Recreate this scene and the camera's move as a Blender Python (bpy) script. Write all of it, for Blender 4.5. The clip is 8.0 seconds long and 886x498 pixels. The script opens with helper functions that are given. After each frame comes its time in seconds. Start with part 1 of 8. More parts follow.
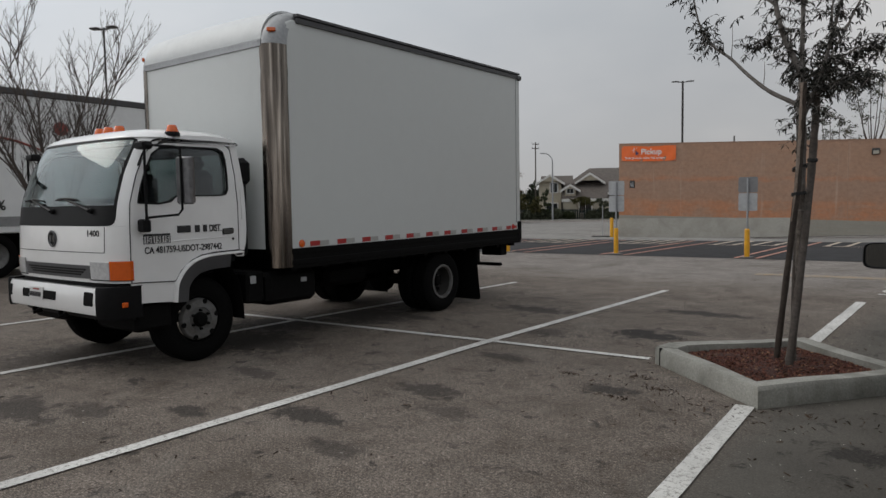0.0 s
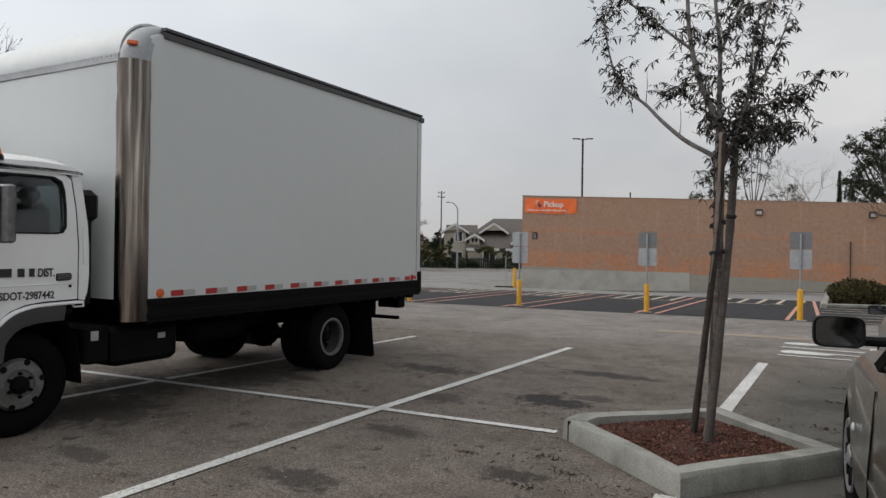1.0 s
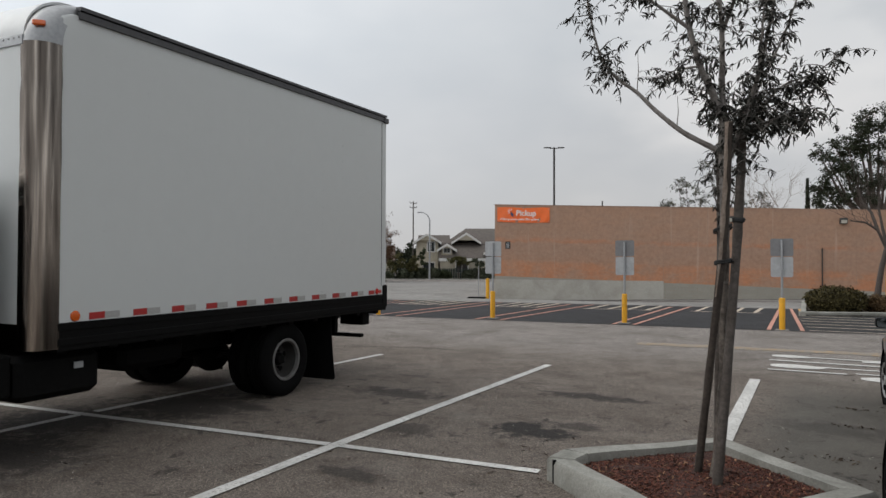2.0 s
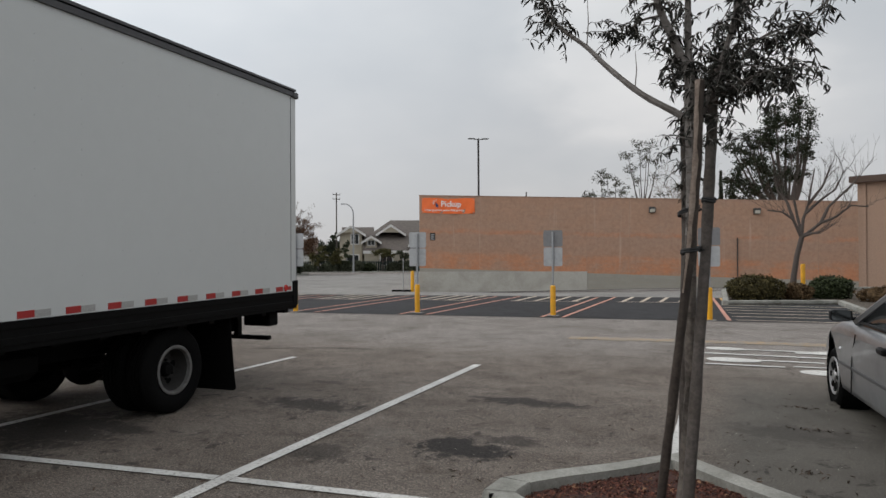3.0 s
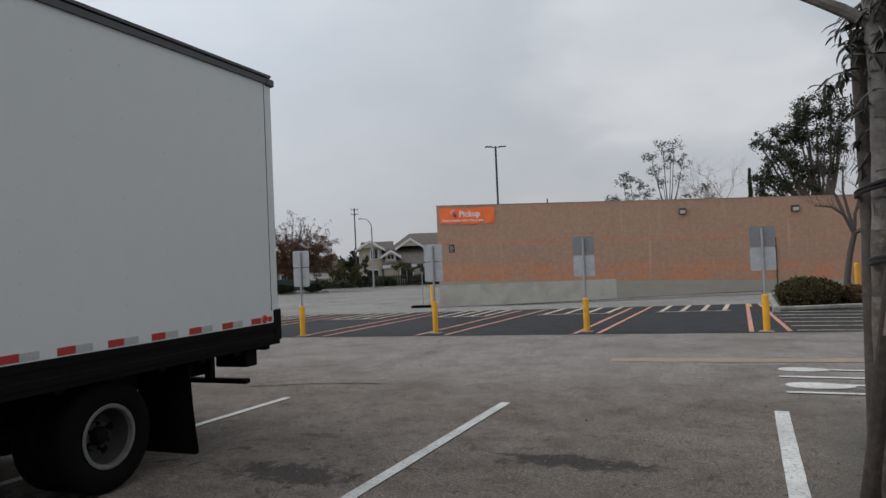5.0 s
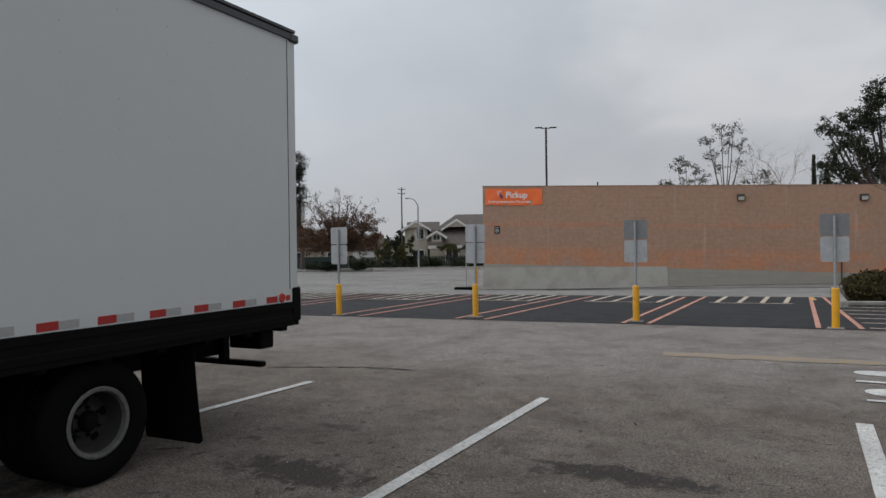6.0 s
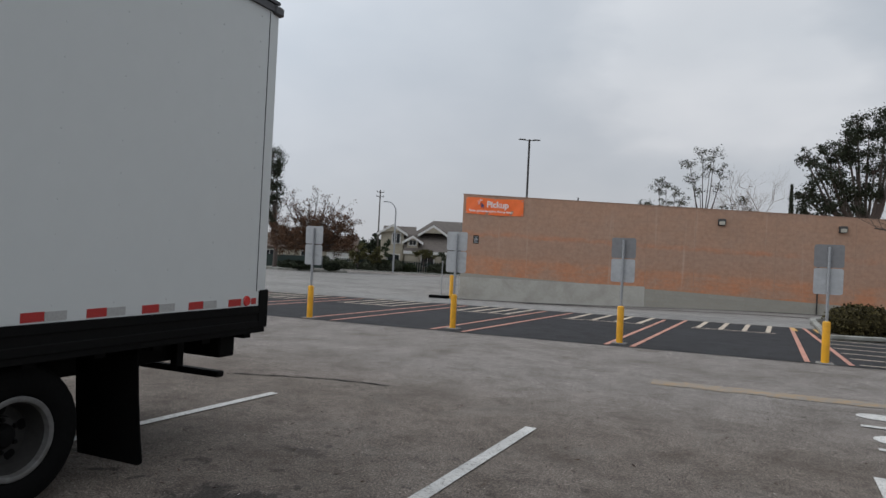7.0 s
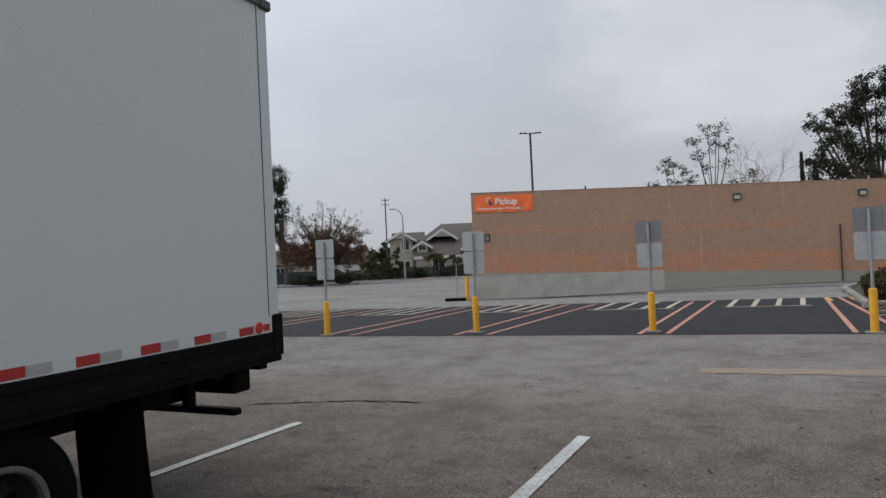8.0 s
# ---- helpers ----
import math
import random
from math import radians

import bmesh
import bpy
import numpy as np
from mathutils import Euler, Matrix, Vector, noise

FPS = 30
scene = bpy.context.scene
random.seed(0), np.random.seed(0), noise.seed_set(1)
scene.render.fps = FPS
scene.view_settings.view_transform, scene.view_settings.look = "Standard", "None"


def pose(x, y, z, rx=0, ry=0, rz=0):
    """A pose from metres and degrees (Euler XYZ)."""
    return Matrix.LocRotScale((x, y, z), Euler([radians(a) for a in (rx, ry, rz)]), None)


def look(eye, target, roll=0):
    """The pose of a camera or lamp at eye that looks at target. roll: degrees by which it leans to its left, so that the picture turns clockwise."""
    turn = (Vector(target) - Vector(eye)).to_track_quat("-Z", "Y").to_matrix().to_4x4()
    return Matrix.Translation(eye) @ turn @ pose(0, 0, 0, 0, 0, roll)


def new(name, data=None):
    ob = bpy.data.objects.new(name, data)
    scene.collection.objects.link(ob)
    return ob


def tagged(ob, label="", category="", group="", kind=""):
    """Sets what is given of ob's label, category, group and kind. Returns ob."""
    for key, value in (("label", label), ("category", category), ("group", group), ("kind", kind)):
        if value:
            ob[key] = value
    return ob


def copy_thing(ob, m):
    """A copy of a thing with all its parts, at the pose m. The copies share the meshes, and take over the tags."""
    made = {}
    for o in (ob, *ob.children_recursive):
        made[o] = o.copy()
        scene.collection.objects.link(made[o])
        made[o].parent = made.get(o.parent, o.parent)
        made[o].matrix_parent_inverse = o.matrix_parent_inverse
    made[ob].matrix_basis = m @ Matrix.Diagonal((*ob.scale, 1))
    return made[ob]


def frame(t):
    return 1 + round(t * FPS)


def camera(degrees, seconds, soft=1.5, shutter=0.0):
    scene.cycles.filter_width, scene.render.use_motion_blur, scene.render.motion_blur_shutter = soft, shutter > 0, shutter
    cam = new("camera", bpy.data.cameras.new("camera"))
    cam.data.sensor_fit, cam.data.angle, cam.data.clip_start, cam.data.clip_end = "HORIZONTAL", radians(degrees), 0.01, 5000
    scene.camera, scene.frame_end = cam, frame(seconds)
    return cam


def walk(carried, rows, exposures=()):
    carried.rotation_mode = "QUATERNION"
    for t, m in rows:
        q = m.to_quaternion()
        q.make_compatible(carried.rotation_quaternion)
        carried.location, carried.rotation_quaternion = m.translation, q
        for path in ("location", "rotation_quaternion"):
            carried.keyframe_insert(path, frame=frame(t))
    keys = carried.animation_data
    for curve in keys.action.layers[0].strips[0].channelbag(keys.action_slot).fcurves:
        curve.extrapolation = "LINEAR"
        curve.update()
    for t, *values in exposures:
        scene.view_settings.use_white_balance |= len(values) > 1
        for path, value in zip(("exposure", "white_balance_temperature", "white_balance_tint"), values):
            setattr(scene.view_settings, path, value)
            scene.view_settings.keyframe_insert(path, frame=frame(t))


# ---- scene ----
cam = camera(65.6, 8.0)
PATH = [
    (0, (-0.079, 0.28, 1.499), (-1.371, 1.801, 1.368), -0.9),
    (0.5, (-0.235, 0.666, 1.552), (-1.563, 2.161, 1.524), -2.1),
    (1, (-0.475, 1.014, 1.523), (-1.548, 2.701, 1.527), 0.8),
    (1.2, (-0.555, 1.135, 1.533), (-1.531, 2.88, 1.573), 2.6),
    (2.3, (-0.976, 2.005, 1.535), (-1.972, 3.74, 1.564), -0.9),
    (2.5, (-1.077, 2.196, 1.526), (-1.953, 3.994, 1.551), 0.9),
    (3, (-1.231, 2.569, 1.528), (-2.043, 4.397, 1.54), -0.3),
    (3.5, (-1.357, 2.95, 1.56), (-2.257, 4.735, 1.502), -1.4),
    (4, (-1.588, 3.289, 1.571), (-2.303, 5.155, 1.663), 0.7),
    (4.5, (-1.719, 3.668, 1.55), (-2.571, 5.475, 1.642), -1.9),
    (4.7, (-1.754, 3.853, 1.574), (-2.619, 5.655, 1.637), -3.2),
    (5.8, (-2.027, 4.615, 1.537), (-2.92, 6.404, 1.542), 1.7),
    (6, (-2.044, 4.759, 1.54), (-3.033, 6.498, 1.538), -0.8),
    (6.5, (-2.145, 4.985, 1.553), (-3.158, 6.709, 1.506), -1.2),
    (7, (-2.462, 5.268, 1.555), (-3.387, 7.042, 1.573), 2.8),
    (7.5, (-2.595, 5.5, 1.558), (-3.555, 7.255, 1.543), -1.0),
    (8, (-2.851, 5.715, 1.553), (-3.799, 7.476, 1.579), -2.7),
]
EXPOSURES = [(0.0, -0.27, 6600, 10), (0.5, 0.11, 6600, 10), (1.0, 0.05, 6600, 10), (2.5, 0.09, 6600, 10), (3.5, 0.08, 6500, 10), (4.5, -0.03, 6300, 10), (6.0, -0.15, 6350, 10), (6.5, 0.0, 6350, 10), (7.0, -0.04, 6250, 10), (8.0, -0.04, 6250, 10)]
walk(cam, [(t, look(eye, target, roll)) for t, eye, target, roll in PATH], EXPOSURES)

# ==== world ====
world = bpy.data.worlds.new("overcast_sky")
scene.world = world
world.use_nodes = True


def N(nt, kind, **kw):
    """A shader node with its settings and the values of its sockets."""
    n = nt.nodes.new(kind)
    for k, v in kw.items():
        if k.startswith("i_"):
            n.inputs[k[2:].replace("_", " ")].default_value = v
        elif k.startswith("n_"):
            n.inputs[int(k[2:])].default_value = v
        else:
            setattr(n, k, v)
    return n


def ramp(nt, src, stops):
    r = N(nt, "ShaderNodeValToRGB")
    e = r.color_ramp.elements
    while len(e) < len(stops):
        e.new(0.5)
    for el, (p, c) in zip(e, stops):
        el.position = p
        el.color = (*c, 1) if len(c) == 3 else c
    nt.links.new(src, r.inputs[0])
    return r.outputs[0]


def mixc(nt, fac, a, b, mode="MIX"):
    m = N(nt, "ShaderNodeMix", data_type="RGBA", blend_type=mode)
    for sock, v in ((m.inputs[0], fac), (m.inputs[6], a), (m.inputs[7], b)):
        if isinstance(v, bpy.types.NodeSocket):
            nt.links.new(v, sock)
        elif isinstance(v, (int, float)):
            sock.default_value = v
        else:
            sock.default_value = (*v, 1)
    return m.outputs[2]


def calc(nt, op, a, b=0.0, c=None, clamp=False):
    m = N(nt, "ShaderNodeMath", operation=op, use_clamp=clamp)
    for sock, v in zip(m.inputs, (a, b, c)):
        if isinstance(v, bpy.types.NodeSocket):
            nt.links.new(v, sock)
        elif v is not None:
            sock.default_value = v
    return m.outputs[0]


SUN_EL, SUN_AZ = 40, -115    # degrees; the sun behind the clouds stands to the left and behind, so the near side of the truck lies in shade
nt = world.node_tree
bg = nt.nodes["Background"]
sky = N(nt, "ShaderNodeTexSky", sky_type="NISHITA", sun_disc=False, sun_elevation=radians(SUN_EL), sun_rotation=radians(SUN_AZ))
crd = N(nt, "ShaderNodeTexCoord")
mp = N(nt, "ShaderNodeMapping")
mp.inputs["Scale"].default_value = (1.0, 1.0, 2.2)
nt.links.new(crd.outputs["Generated"], mp.inputs[0])
cloud = N(nt, "ShaderNodeTexNoise", i_Scale=1.5, i_Detail=4.0, i_Roughness=0.45)
nt.links.new(mp.outputs[0], cloud.inputs["Vector"])
fine = N(nt, "ShaderNodeTexNoise", i_Scale=6.0, i_Detail=4.0, i_Roughness=0.55)
nt.links.new(mp.outputs[0], fine.inputs["Vector"])
cover = mixc(nt, 0.22, cloud.outputs[0], fine.outputs[0])
grey = ramp(nt, cover, [(0.30, (5.35, 5.62, 5.92)), (0.48, (5.85, 6.02, 6.22)), (0.62, (6.35, 6.46, 6.6)), (0.76, (7.2, 7.22, 7.25))])
sep = N(nt, "ShaderNodeSeparateXYZ")
nt.links.new(crd.outputs["Generated"], sep.inputs[0])
lift = ramp(nt, sep.outputs[2], [(0.0, (0.80, 0.775, 0.775)), (0.10, (0.83, 0.825, 0.83)), (0.3, (0.84, 0.865, 0.885)), (0.55, (1.04, 1.05, 1.06)), (1.0, (1.2, 1.2, 1.2))])
grey = mixc(nt, 1.0, grey, lift, "MULTIPLY")
# the overcast is brightest round the hidden sun
to_sun = N(nt, "ShaderNodeVectorMath", operation="DOT_PRODUCT")
to_sun.inputs[1].default_value = (math.sin(radians(SUN_AZ)) * math.cos(radians(SUN_EL)), math.cos(radians(SUN_AZ)) * math.cos(radians(SUN_EL)), math.sin(radians(SUN_EL)))
nt.links.new(crd.outputs["Generated"], to_sun.inputs[0])
glow = ramp(nt, to_sun.outputs["Value"], [(0.0, (0.95,) * 3), (0.25, (1.13,) * 3), (0.5, (1.38,) * 3), (0.62, (1.5,) * 3), (1.0, (2.1,) * 3)])
grey = mixc(nt, 1.0, grey, glow, "MULTIPLY")
# a thinner, brighter stretch of cloud over the shop
rift = N(nt, "ShaderNodeVectorMath", operation="DOT_PRODUCT")
rift.inputs[1].default_value = Vector((-0.107, 0.949, 0.31)).normalized()
nt.links.new(crd.outputs["Generated"], rift.inputs[0])
ragged = calc(nt, "MULTIPLY_ADD", rift.outputs["Value"], 26.0, -25.05, True)
ragged = calc(nt, "MULTIPLY_ADD", calc(nt, "SUBTRACT", cover, 0.5), 2.6, ragged, True)
grey = mixc(nt, 1.0, grey, ramp(nt, ragged, [(0.25, (1.0, 1.0, 1.0)), (0.6, (1.04, 1.035, 1.03)), (0.85, (1.15, 1.13, 1.11)), (1.0, (1.24, 1.21, 1.18))]), "MULTIPLY")
col = mixc(nt, 0.93, sky.outputs[0], grey)
nt.links.new(col, bg.inputs[0])
bg.inputs[1].default_value = 0.106

sun = new("sun", bpy.data.lights.new("sun", "SUN"))
sun.data.energy, sun.data.angle, sun.data.color = 0.7, radians(35), (1.0, 0.96, 0.9)
sun.matrix_world = look((0, 0, 30), (30 * -math.sin(radians(SUN_AZ)) / math.tan(radians(SUN_EL)), 30 * -math.cos(radians(SUN_AZ)) / math.tan(radians(SUN_EL)), 0))


# ---- materials ----
def material(name, colour, rough=0.6, metal=0.0, grain=0.0, scale=40.0, stain=0.0, stain_scale=1.5, stain_colour=(0.03, 0.028, 0.025), bump=0.0, bump_scale=None, spread=0.0, spec=0.5, coat=0.0):
    """A painted, mineral or metal surface: fine grain, wide stains, relief, and a spread between alike pieces."""
    m = bpy.data.materials.new(name)
    m.use_nodes = True
    t = m.node_tree
    b = t.nodes["Principled BSDF"]
    geo = N(t, "ShaderNodeNewGeometry")
    c = N(t, "ShaderNodeRGB")
    c.outputs[0].default_value = (*colour, 1)
    out = c.outputs[0]
    if grain:
        n = N(t, "ShaderNodeTexNoise", i_Scale=scale, i_Detail=4.0, i_Roughness=0.65)
        t.links.new(geo.outputs["Position"], n.inputs["Vector"])
        g = ramp(t, n.outputs[0], [(0.25, (1 - grain,) * 3), (0.5, (1, 1, 1)), (0.75, (1 + grain,) * 3)])
        out = mixc(t, 1.0, out, g, "MULTIPLY")
    if stain:
        n = N(t, "ShaderNodeTexNoise", i_Scale=stain_scale, i_Detail=6.0, i_Roughness=0.6, i_Distortion=0.4)
        t.links.new(geo.outputs["Position"], n.inputs["Vector"])
        f = ramp(t, n.outputs[0], [(0.42, (0, 0, 0)), (0.72, (stain,) * 3)])
        out = mixc(t, f, out, stain_colour)
        r = calc(t, "MULTIPLY_ADD", n.outputs[0], 0.25, rough - 0.12, True)
        t.links.new(r, b.inputs["Roughness"])
    else:
        b.inputs["Roughness"].default_value = rough
    if spread:
        o = N(t, "ShaderNodeObjectInfo")
        isl = N(t, "ShaderNodeNewGeometry")
        both = calc(t, "FRACT", calc(t, "ADD", o.outputs["Random"], isl.outputs["Random Per Island"]))
        g = ramp(t, both, [(0.0, (1 - spread,) * 3), (1.0, (1 + spread,) * 3)])
        out = mixc(t, 1.0, out, g, "MULTIPLY")
    t.links.new(out, b.inputs["Base Color"])
    b.inputs["Metallic"].default_value = metal
    b.inputs["Specular IOR Level"].default_value = spec
    b.inputs["Coat Weight"].default_value = coat
    b.inputs["Coat Roughness"].default_value = 0.08
    if bump:
        n = N(t, "ShaderNodeTexNoise", i_Scale=bump_scale or scale, i_Detail=5.0, i_Roughness=0.6)
        t.links.new(geo.outputs["Position"], n.inputs["Vector"])
        bp = N(t, "ShaderNodeBump", i_Strength=1.0, i_Distance=bump)
        t.links.new(n.outputs[0], bp.inputs["Height"])
        t.links.new(bp.outputs[0], b.inputs["Normal"])
    return m


def glass(name, tint, rough=0.02, ior=1.45):
    m = bpy.data.materials.new(name)
    m.use_nodes = True
    b = m.node_tree.nodes["Principled BSDF"]
    b.inputs["Base Color"].default_value = (*tint, 1)
    b.inputs["Transmission Weight"].default_value = 1.0
    b.inputs["Roughness"].default_value = rough
    b.inputs["IOR"].default_value = ior
    return m


def steel(name):
    """Stainless sheet, brushed upright, with soft dents that run down it; its reflections are painted in as streaks."""
    m = bpy.data.materials.new(name)
    m.use_nodes = True
    t = m.node_tree
    b = t.nodes["Principled BSDF"]
    geo = N(t, "ShaderNodeNewGeometry")
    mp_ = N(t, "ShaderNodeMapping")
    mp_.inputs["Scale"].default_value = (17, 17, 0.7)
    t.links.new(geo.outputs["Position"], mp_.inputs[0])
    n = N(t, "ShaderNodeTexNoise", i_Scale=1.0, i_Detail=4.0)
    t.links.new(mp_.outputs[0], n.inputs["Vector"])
    # dark and pale upright streaks in the base colour stand in for reflections
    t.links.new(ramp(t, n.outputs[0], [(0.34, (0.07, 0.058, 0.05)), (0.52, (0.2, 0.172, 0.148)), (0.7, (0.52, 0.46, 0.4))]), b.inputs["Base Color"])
    b.inputs["Metallic"].default_value = 1.0
    b.inputs["Roughness"].default_value = 0.2
    bp = N(t, "ShaderNodeBump", i_Strength=0.5, i_Distance=0.006)
    t.links.new(n.outputs[0], bp.inputs["Height"])
    t.links.new(bp.outputs[0], b.inputs["Normal"])
    return m


# oil stains on the lot and painted shade under the truck: x, y, half length, half width, strength
STAINS_AND_SHADE = [(-5.3, 8.40, 0.62, 0.26, 0.8), (-3.3, 9.35, 0.60, 0.17, 0.85), (-3.3, 7.55, 0.42, 0.30, 1.0), (-3.0, 7.9, 0.3, 0.16, 0.7),
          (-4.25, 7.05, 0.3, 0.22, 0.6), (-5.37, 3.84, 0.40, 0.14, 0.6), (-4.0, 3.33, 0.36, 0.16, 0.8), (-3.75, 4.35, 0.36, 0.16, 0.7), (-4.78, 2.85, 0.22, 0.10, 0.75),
          # the broad ones near x -7 are shade painted under the truck
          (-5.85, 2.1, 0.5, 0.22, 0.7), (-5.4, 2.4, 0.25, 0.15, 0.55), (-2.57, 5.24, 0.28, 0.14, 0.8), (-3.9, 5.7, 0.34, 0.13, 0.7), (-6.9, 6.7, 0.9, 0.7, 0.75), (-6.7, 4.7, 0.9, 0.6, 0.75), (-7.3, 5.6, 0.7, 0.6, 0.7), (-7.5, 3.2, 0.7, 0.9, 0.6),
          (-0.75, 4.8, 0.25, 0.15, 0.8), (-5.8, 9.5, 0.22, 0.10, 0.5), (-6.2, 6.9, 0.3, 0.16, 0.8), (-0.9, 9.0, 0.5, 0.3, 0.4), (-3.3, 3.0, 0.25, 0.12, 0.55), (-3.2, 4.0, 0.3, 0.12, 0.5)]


def asphalt(name, colour, stains_and_shade=(), speck=0.45, lane=None):
    """Worn asphalt: pale stones in a darker binder, wide tone changes, tyre grime, oil stains and painted shade."""
    m = bpy.data.materials.new(name)
    m.use_nodes = True
    t = m.node_tree
    b = t.nodes["Principled BSDF"]
    geo = N(t, "ShaderNodeNewGeometry")
    pos = geo.outputs["Position"]

    def noise_at(scale, detail=5.0, rough=0.6, dist=0.0):
        n = N(t, "ShaderNodeTexNoise", i_Scale=scale, i_Detail=detail, i_Roughness=rough, i_Distortion=dist)
        t.links.new(pos, n.inputs["Vector"])
        return n.outputs[0]
    wide, mid, grit = noise_at(0.25, 4.0), noise_at(2.2, 6.0, 0.65, 0.3), noise_at(95.0, 6.0, 0.8)
    v = N(t, "ShaderNodeTexVoronoi", i_Scale=85.0)
    t.links.new(pos, v.inputs["Vector"])
    out = ramp(t, wide, [(0.3, tuple(c * 0.82 for c in colour)), (0.7, tuple(c * 1.16 for c in colour))])
    if lane:
        # the driving lane is laid in a paler mix
        sq = N(t, "ShaderNodeSeparateXYZ")
        t.links.new(pos, sq.inputs[0])
        f = calc(t, "MULTIPLY_ADD", wide, 3.0, sq.outputs[1])
        out = mixc(t, calc(t, "MULTIPLY_ADD", f, 0.4, -5.2, True), out, lane)
    out = mixc(t, 1.0, out, ramp(t, mid, [(0.26, (0.62, 0.595, 0.565)), (0.5, (1, 1, 1)), (0.75, (1.16, 1.155, 1.15))]), "MULTIPLY")
    out = mixc(t, 1.0, out, ramp(t, grit, [(0.3, (1 - speck,) * 3), (0.5, (1, 1, 1)), (0.68, (1 + speck * 1.5,) * 3)]), "MULTIPLY")
    out = mixc(t, 1.0, out, ramp(t, v.outputs["Color"], [(0.0, (0.62,) * 3), (0.3, (0.92,) * 3), (0.78, (1.02,) * 3), (0.9, (1.3,) * 3), (1.0, (2.2,) * 3)]), "MULTIPLY")
    if stains_and_shade:
        # pale stones and dark pits of uneven size
        out = mixc(t, 1.0, out, ramp(t, noise_at(48.0, 3.0, 0.75), [(0.32, (0.5,) * 3), (0.5, (1, 1, 1)), (0.66, (1.6,) * 3)]), "MULTIPLY")
        stone = ramp(t, noise_at(105.0, 2.0, 0.6), [(0.60, (0, 0, 0)), (0.67, (0.9,) * 3)])
        out = mixc(t, calc(t, "MULTIPLY", stone, ramp(t, noise_at(14.0, 4.0, 0.6), [(0.35, (0.25,) * 3), (0.65, (1, 1, 1))])), out, (0.36, 0.335, 0.30))
        pit = ramp(t, noise_at(62.0, 3.0, 0.7), [(0.32, (0.8,) * 3), (0.42, (0, 0, 0))])
        out = mixc(t, pit, out, (0.035, 0.033, 0.03))
        # uneven wear a hand's width across
        out = mixc(t, 1.0, out, ramp(t, noise_at(9.0, 6.0, 0.75, 0.8), [(0.3, (0.74, 0.72, 0.7)), (0.5, (1, 1, 1)), (0.7, (1.2, 1.2, 1.19))]), "MULTIPLY")
        sp = N(t, "ShaderNodeSeparateXYZ")
        t.links.new(pos, sp.inputs[0])
        rag = noise_at(5.5, 8.0, 0.78, 0.4)
        rag = calc(t, "MULTIPLY_ADD", rag, 3.8, -1.85)
        total = None
        for x, y, a, w, k in stains_and_shade:
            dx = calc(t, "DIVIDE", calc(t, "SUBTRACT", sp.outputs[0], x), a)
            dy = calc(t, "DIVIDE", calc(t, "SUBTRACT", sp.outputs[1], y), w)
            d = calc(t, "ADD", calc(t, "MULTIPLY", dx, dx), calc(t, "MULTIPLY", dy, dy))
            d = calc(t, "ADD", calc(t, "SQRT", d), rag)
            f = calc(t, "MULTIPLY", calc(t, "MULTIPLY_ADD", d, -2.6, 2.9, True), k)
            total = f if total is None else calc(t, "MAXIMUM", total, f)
        spots = ramp(t, noise_at(4.6, 7.0, 0.68, 0.5), [(0.59, (0, 0, 0)), (0.64, (0.75,) * 3)])
        near = calc(t, "MULTIPLY_ADD", sp.outputs[1], -0.3, 3.6, True)
        spots = calc(t, "MULTIPLY", spots, near)
        grime = ramp(t, noise_at(0.7, 5.0, 0.6, 0.4), [(0.46, (0, 0, 0)), (0.68, (0.36,) * 3)])
        out = mixc(t, grime, out, (0.058, 0.045, 0.034))
        dust = ramp(t, noise_at(1.1, 6.0, 0.7, 0.6), [(0.54, (0, 0, 0)), (0.7, (0.3,) * 3)])
        out = mixc(t, dust, out, mixc(t, 1.0, (0.21, 0.195, 0.175), ramp(t, noise_at(90.0, 3.0, 0.7), [(0.35, (0.45,) * 3), (0.65, (1.5,) * 3)]), "MULTIPLY"))
        # the stall past the planter is smoother, darker and greyer
        sx = calc(t, "MULTIPLY_ADD", calc(t, "MULTIPLY_ADD", mid, 0.5, sp.outputs[0]), 2.2, 3.2, True)
        sy = calc(t, "MULTIPLY", calc(t, "MULTIPLY_ADD", sp.outputs[1], 1.0, -0.5, True), calc(t, "MULTIPLY_ADD", sp.outputs[1], -0.5, 6.2, True))
        smooth = mixc(t, 1.0, (0.09, 0.086, 0.077), ramp(t, noise_at(1.6, 5.0, 0.6, 0.5), [(0.3, (0.8,) * 3), (0.7, (1.18, 1.17, 1.15))]), "MULTIPLY")
        smooth = mixc(t, 1.0, smooth, ramp(t, grit, [(0.3, (0.72,) * 3), (0.7, (1.3,) * 3)]), "MULTIPLY")
        out = mixc(t, calc(t, "MULTIPLY", calc(t, "MULTIPLY", sx, sy), 0.8), out, smooth)
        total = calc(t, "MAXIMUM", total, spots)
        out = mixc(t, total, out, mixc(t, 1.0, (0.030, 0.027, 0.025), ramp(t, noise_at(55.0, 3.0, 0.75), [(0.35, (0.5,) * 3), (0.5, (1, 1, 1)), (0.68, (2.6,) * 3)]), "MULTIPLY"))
        b.inputs["Roughness"].default_value = 0.88
    else:
        b.inputs["Roughness"].default_value = 0.88
    t.links.new(out, b.inputs["Base Color"])
    b.inputs["Specular IOR Level"].default_value = 0.16
    bp = N(t, "ShaderNodeBump", i_Strength=0.7, i_Distance=0.006)
    t.links.new(grit, bp.inputs["Height"])
    t.links.new(bp.outputs[0], b.inputs["Normal"])
    return m


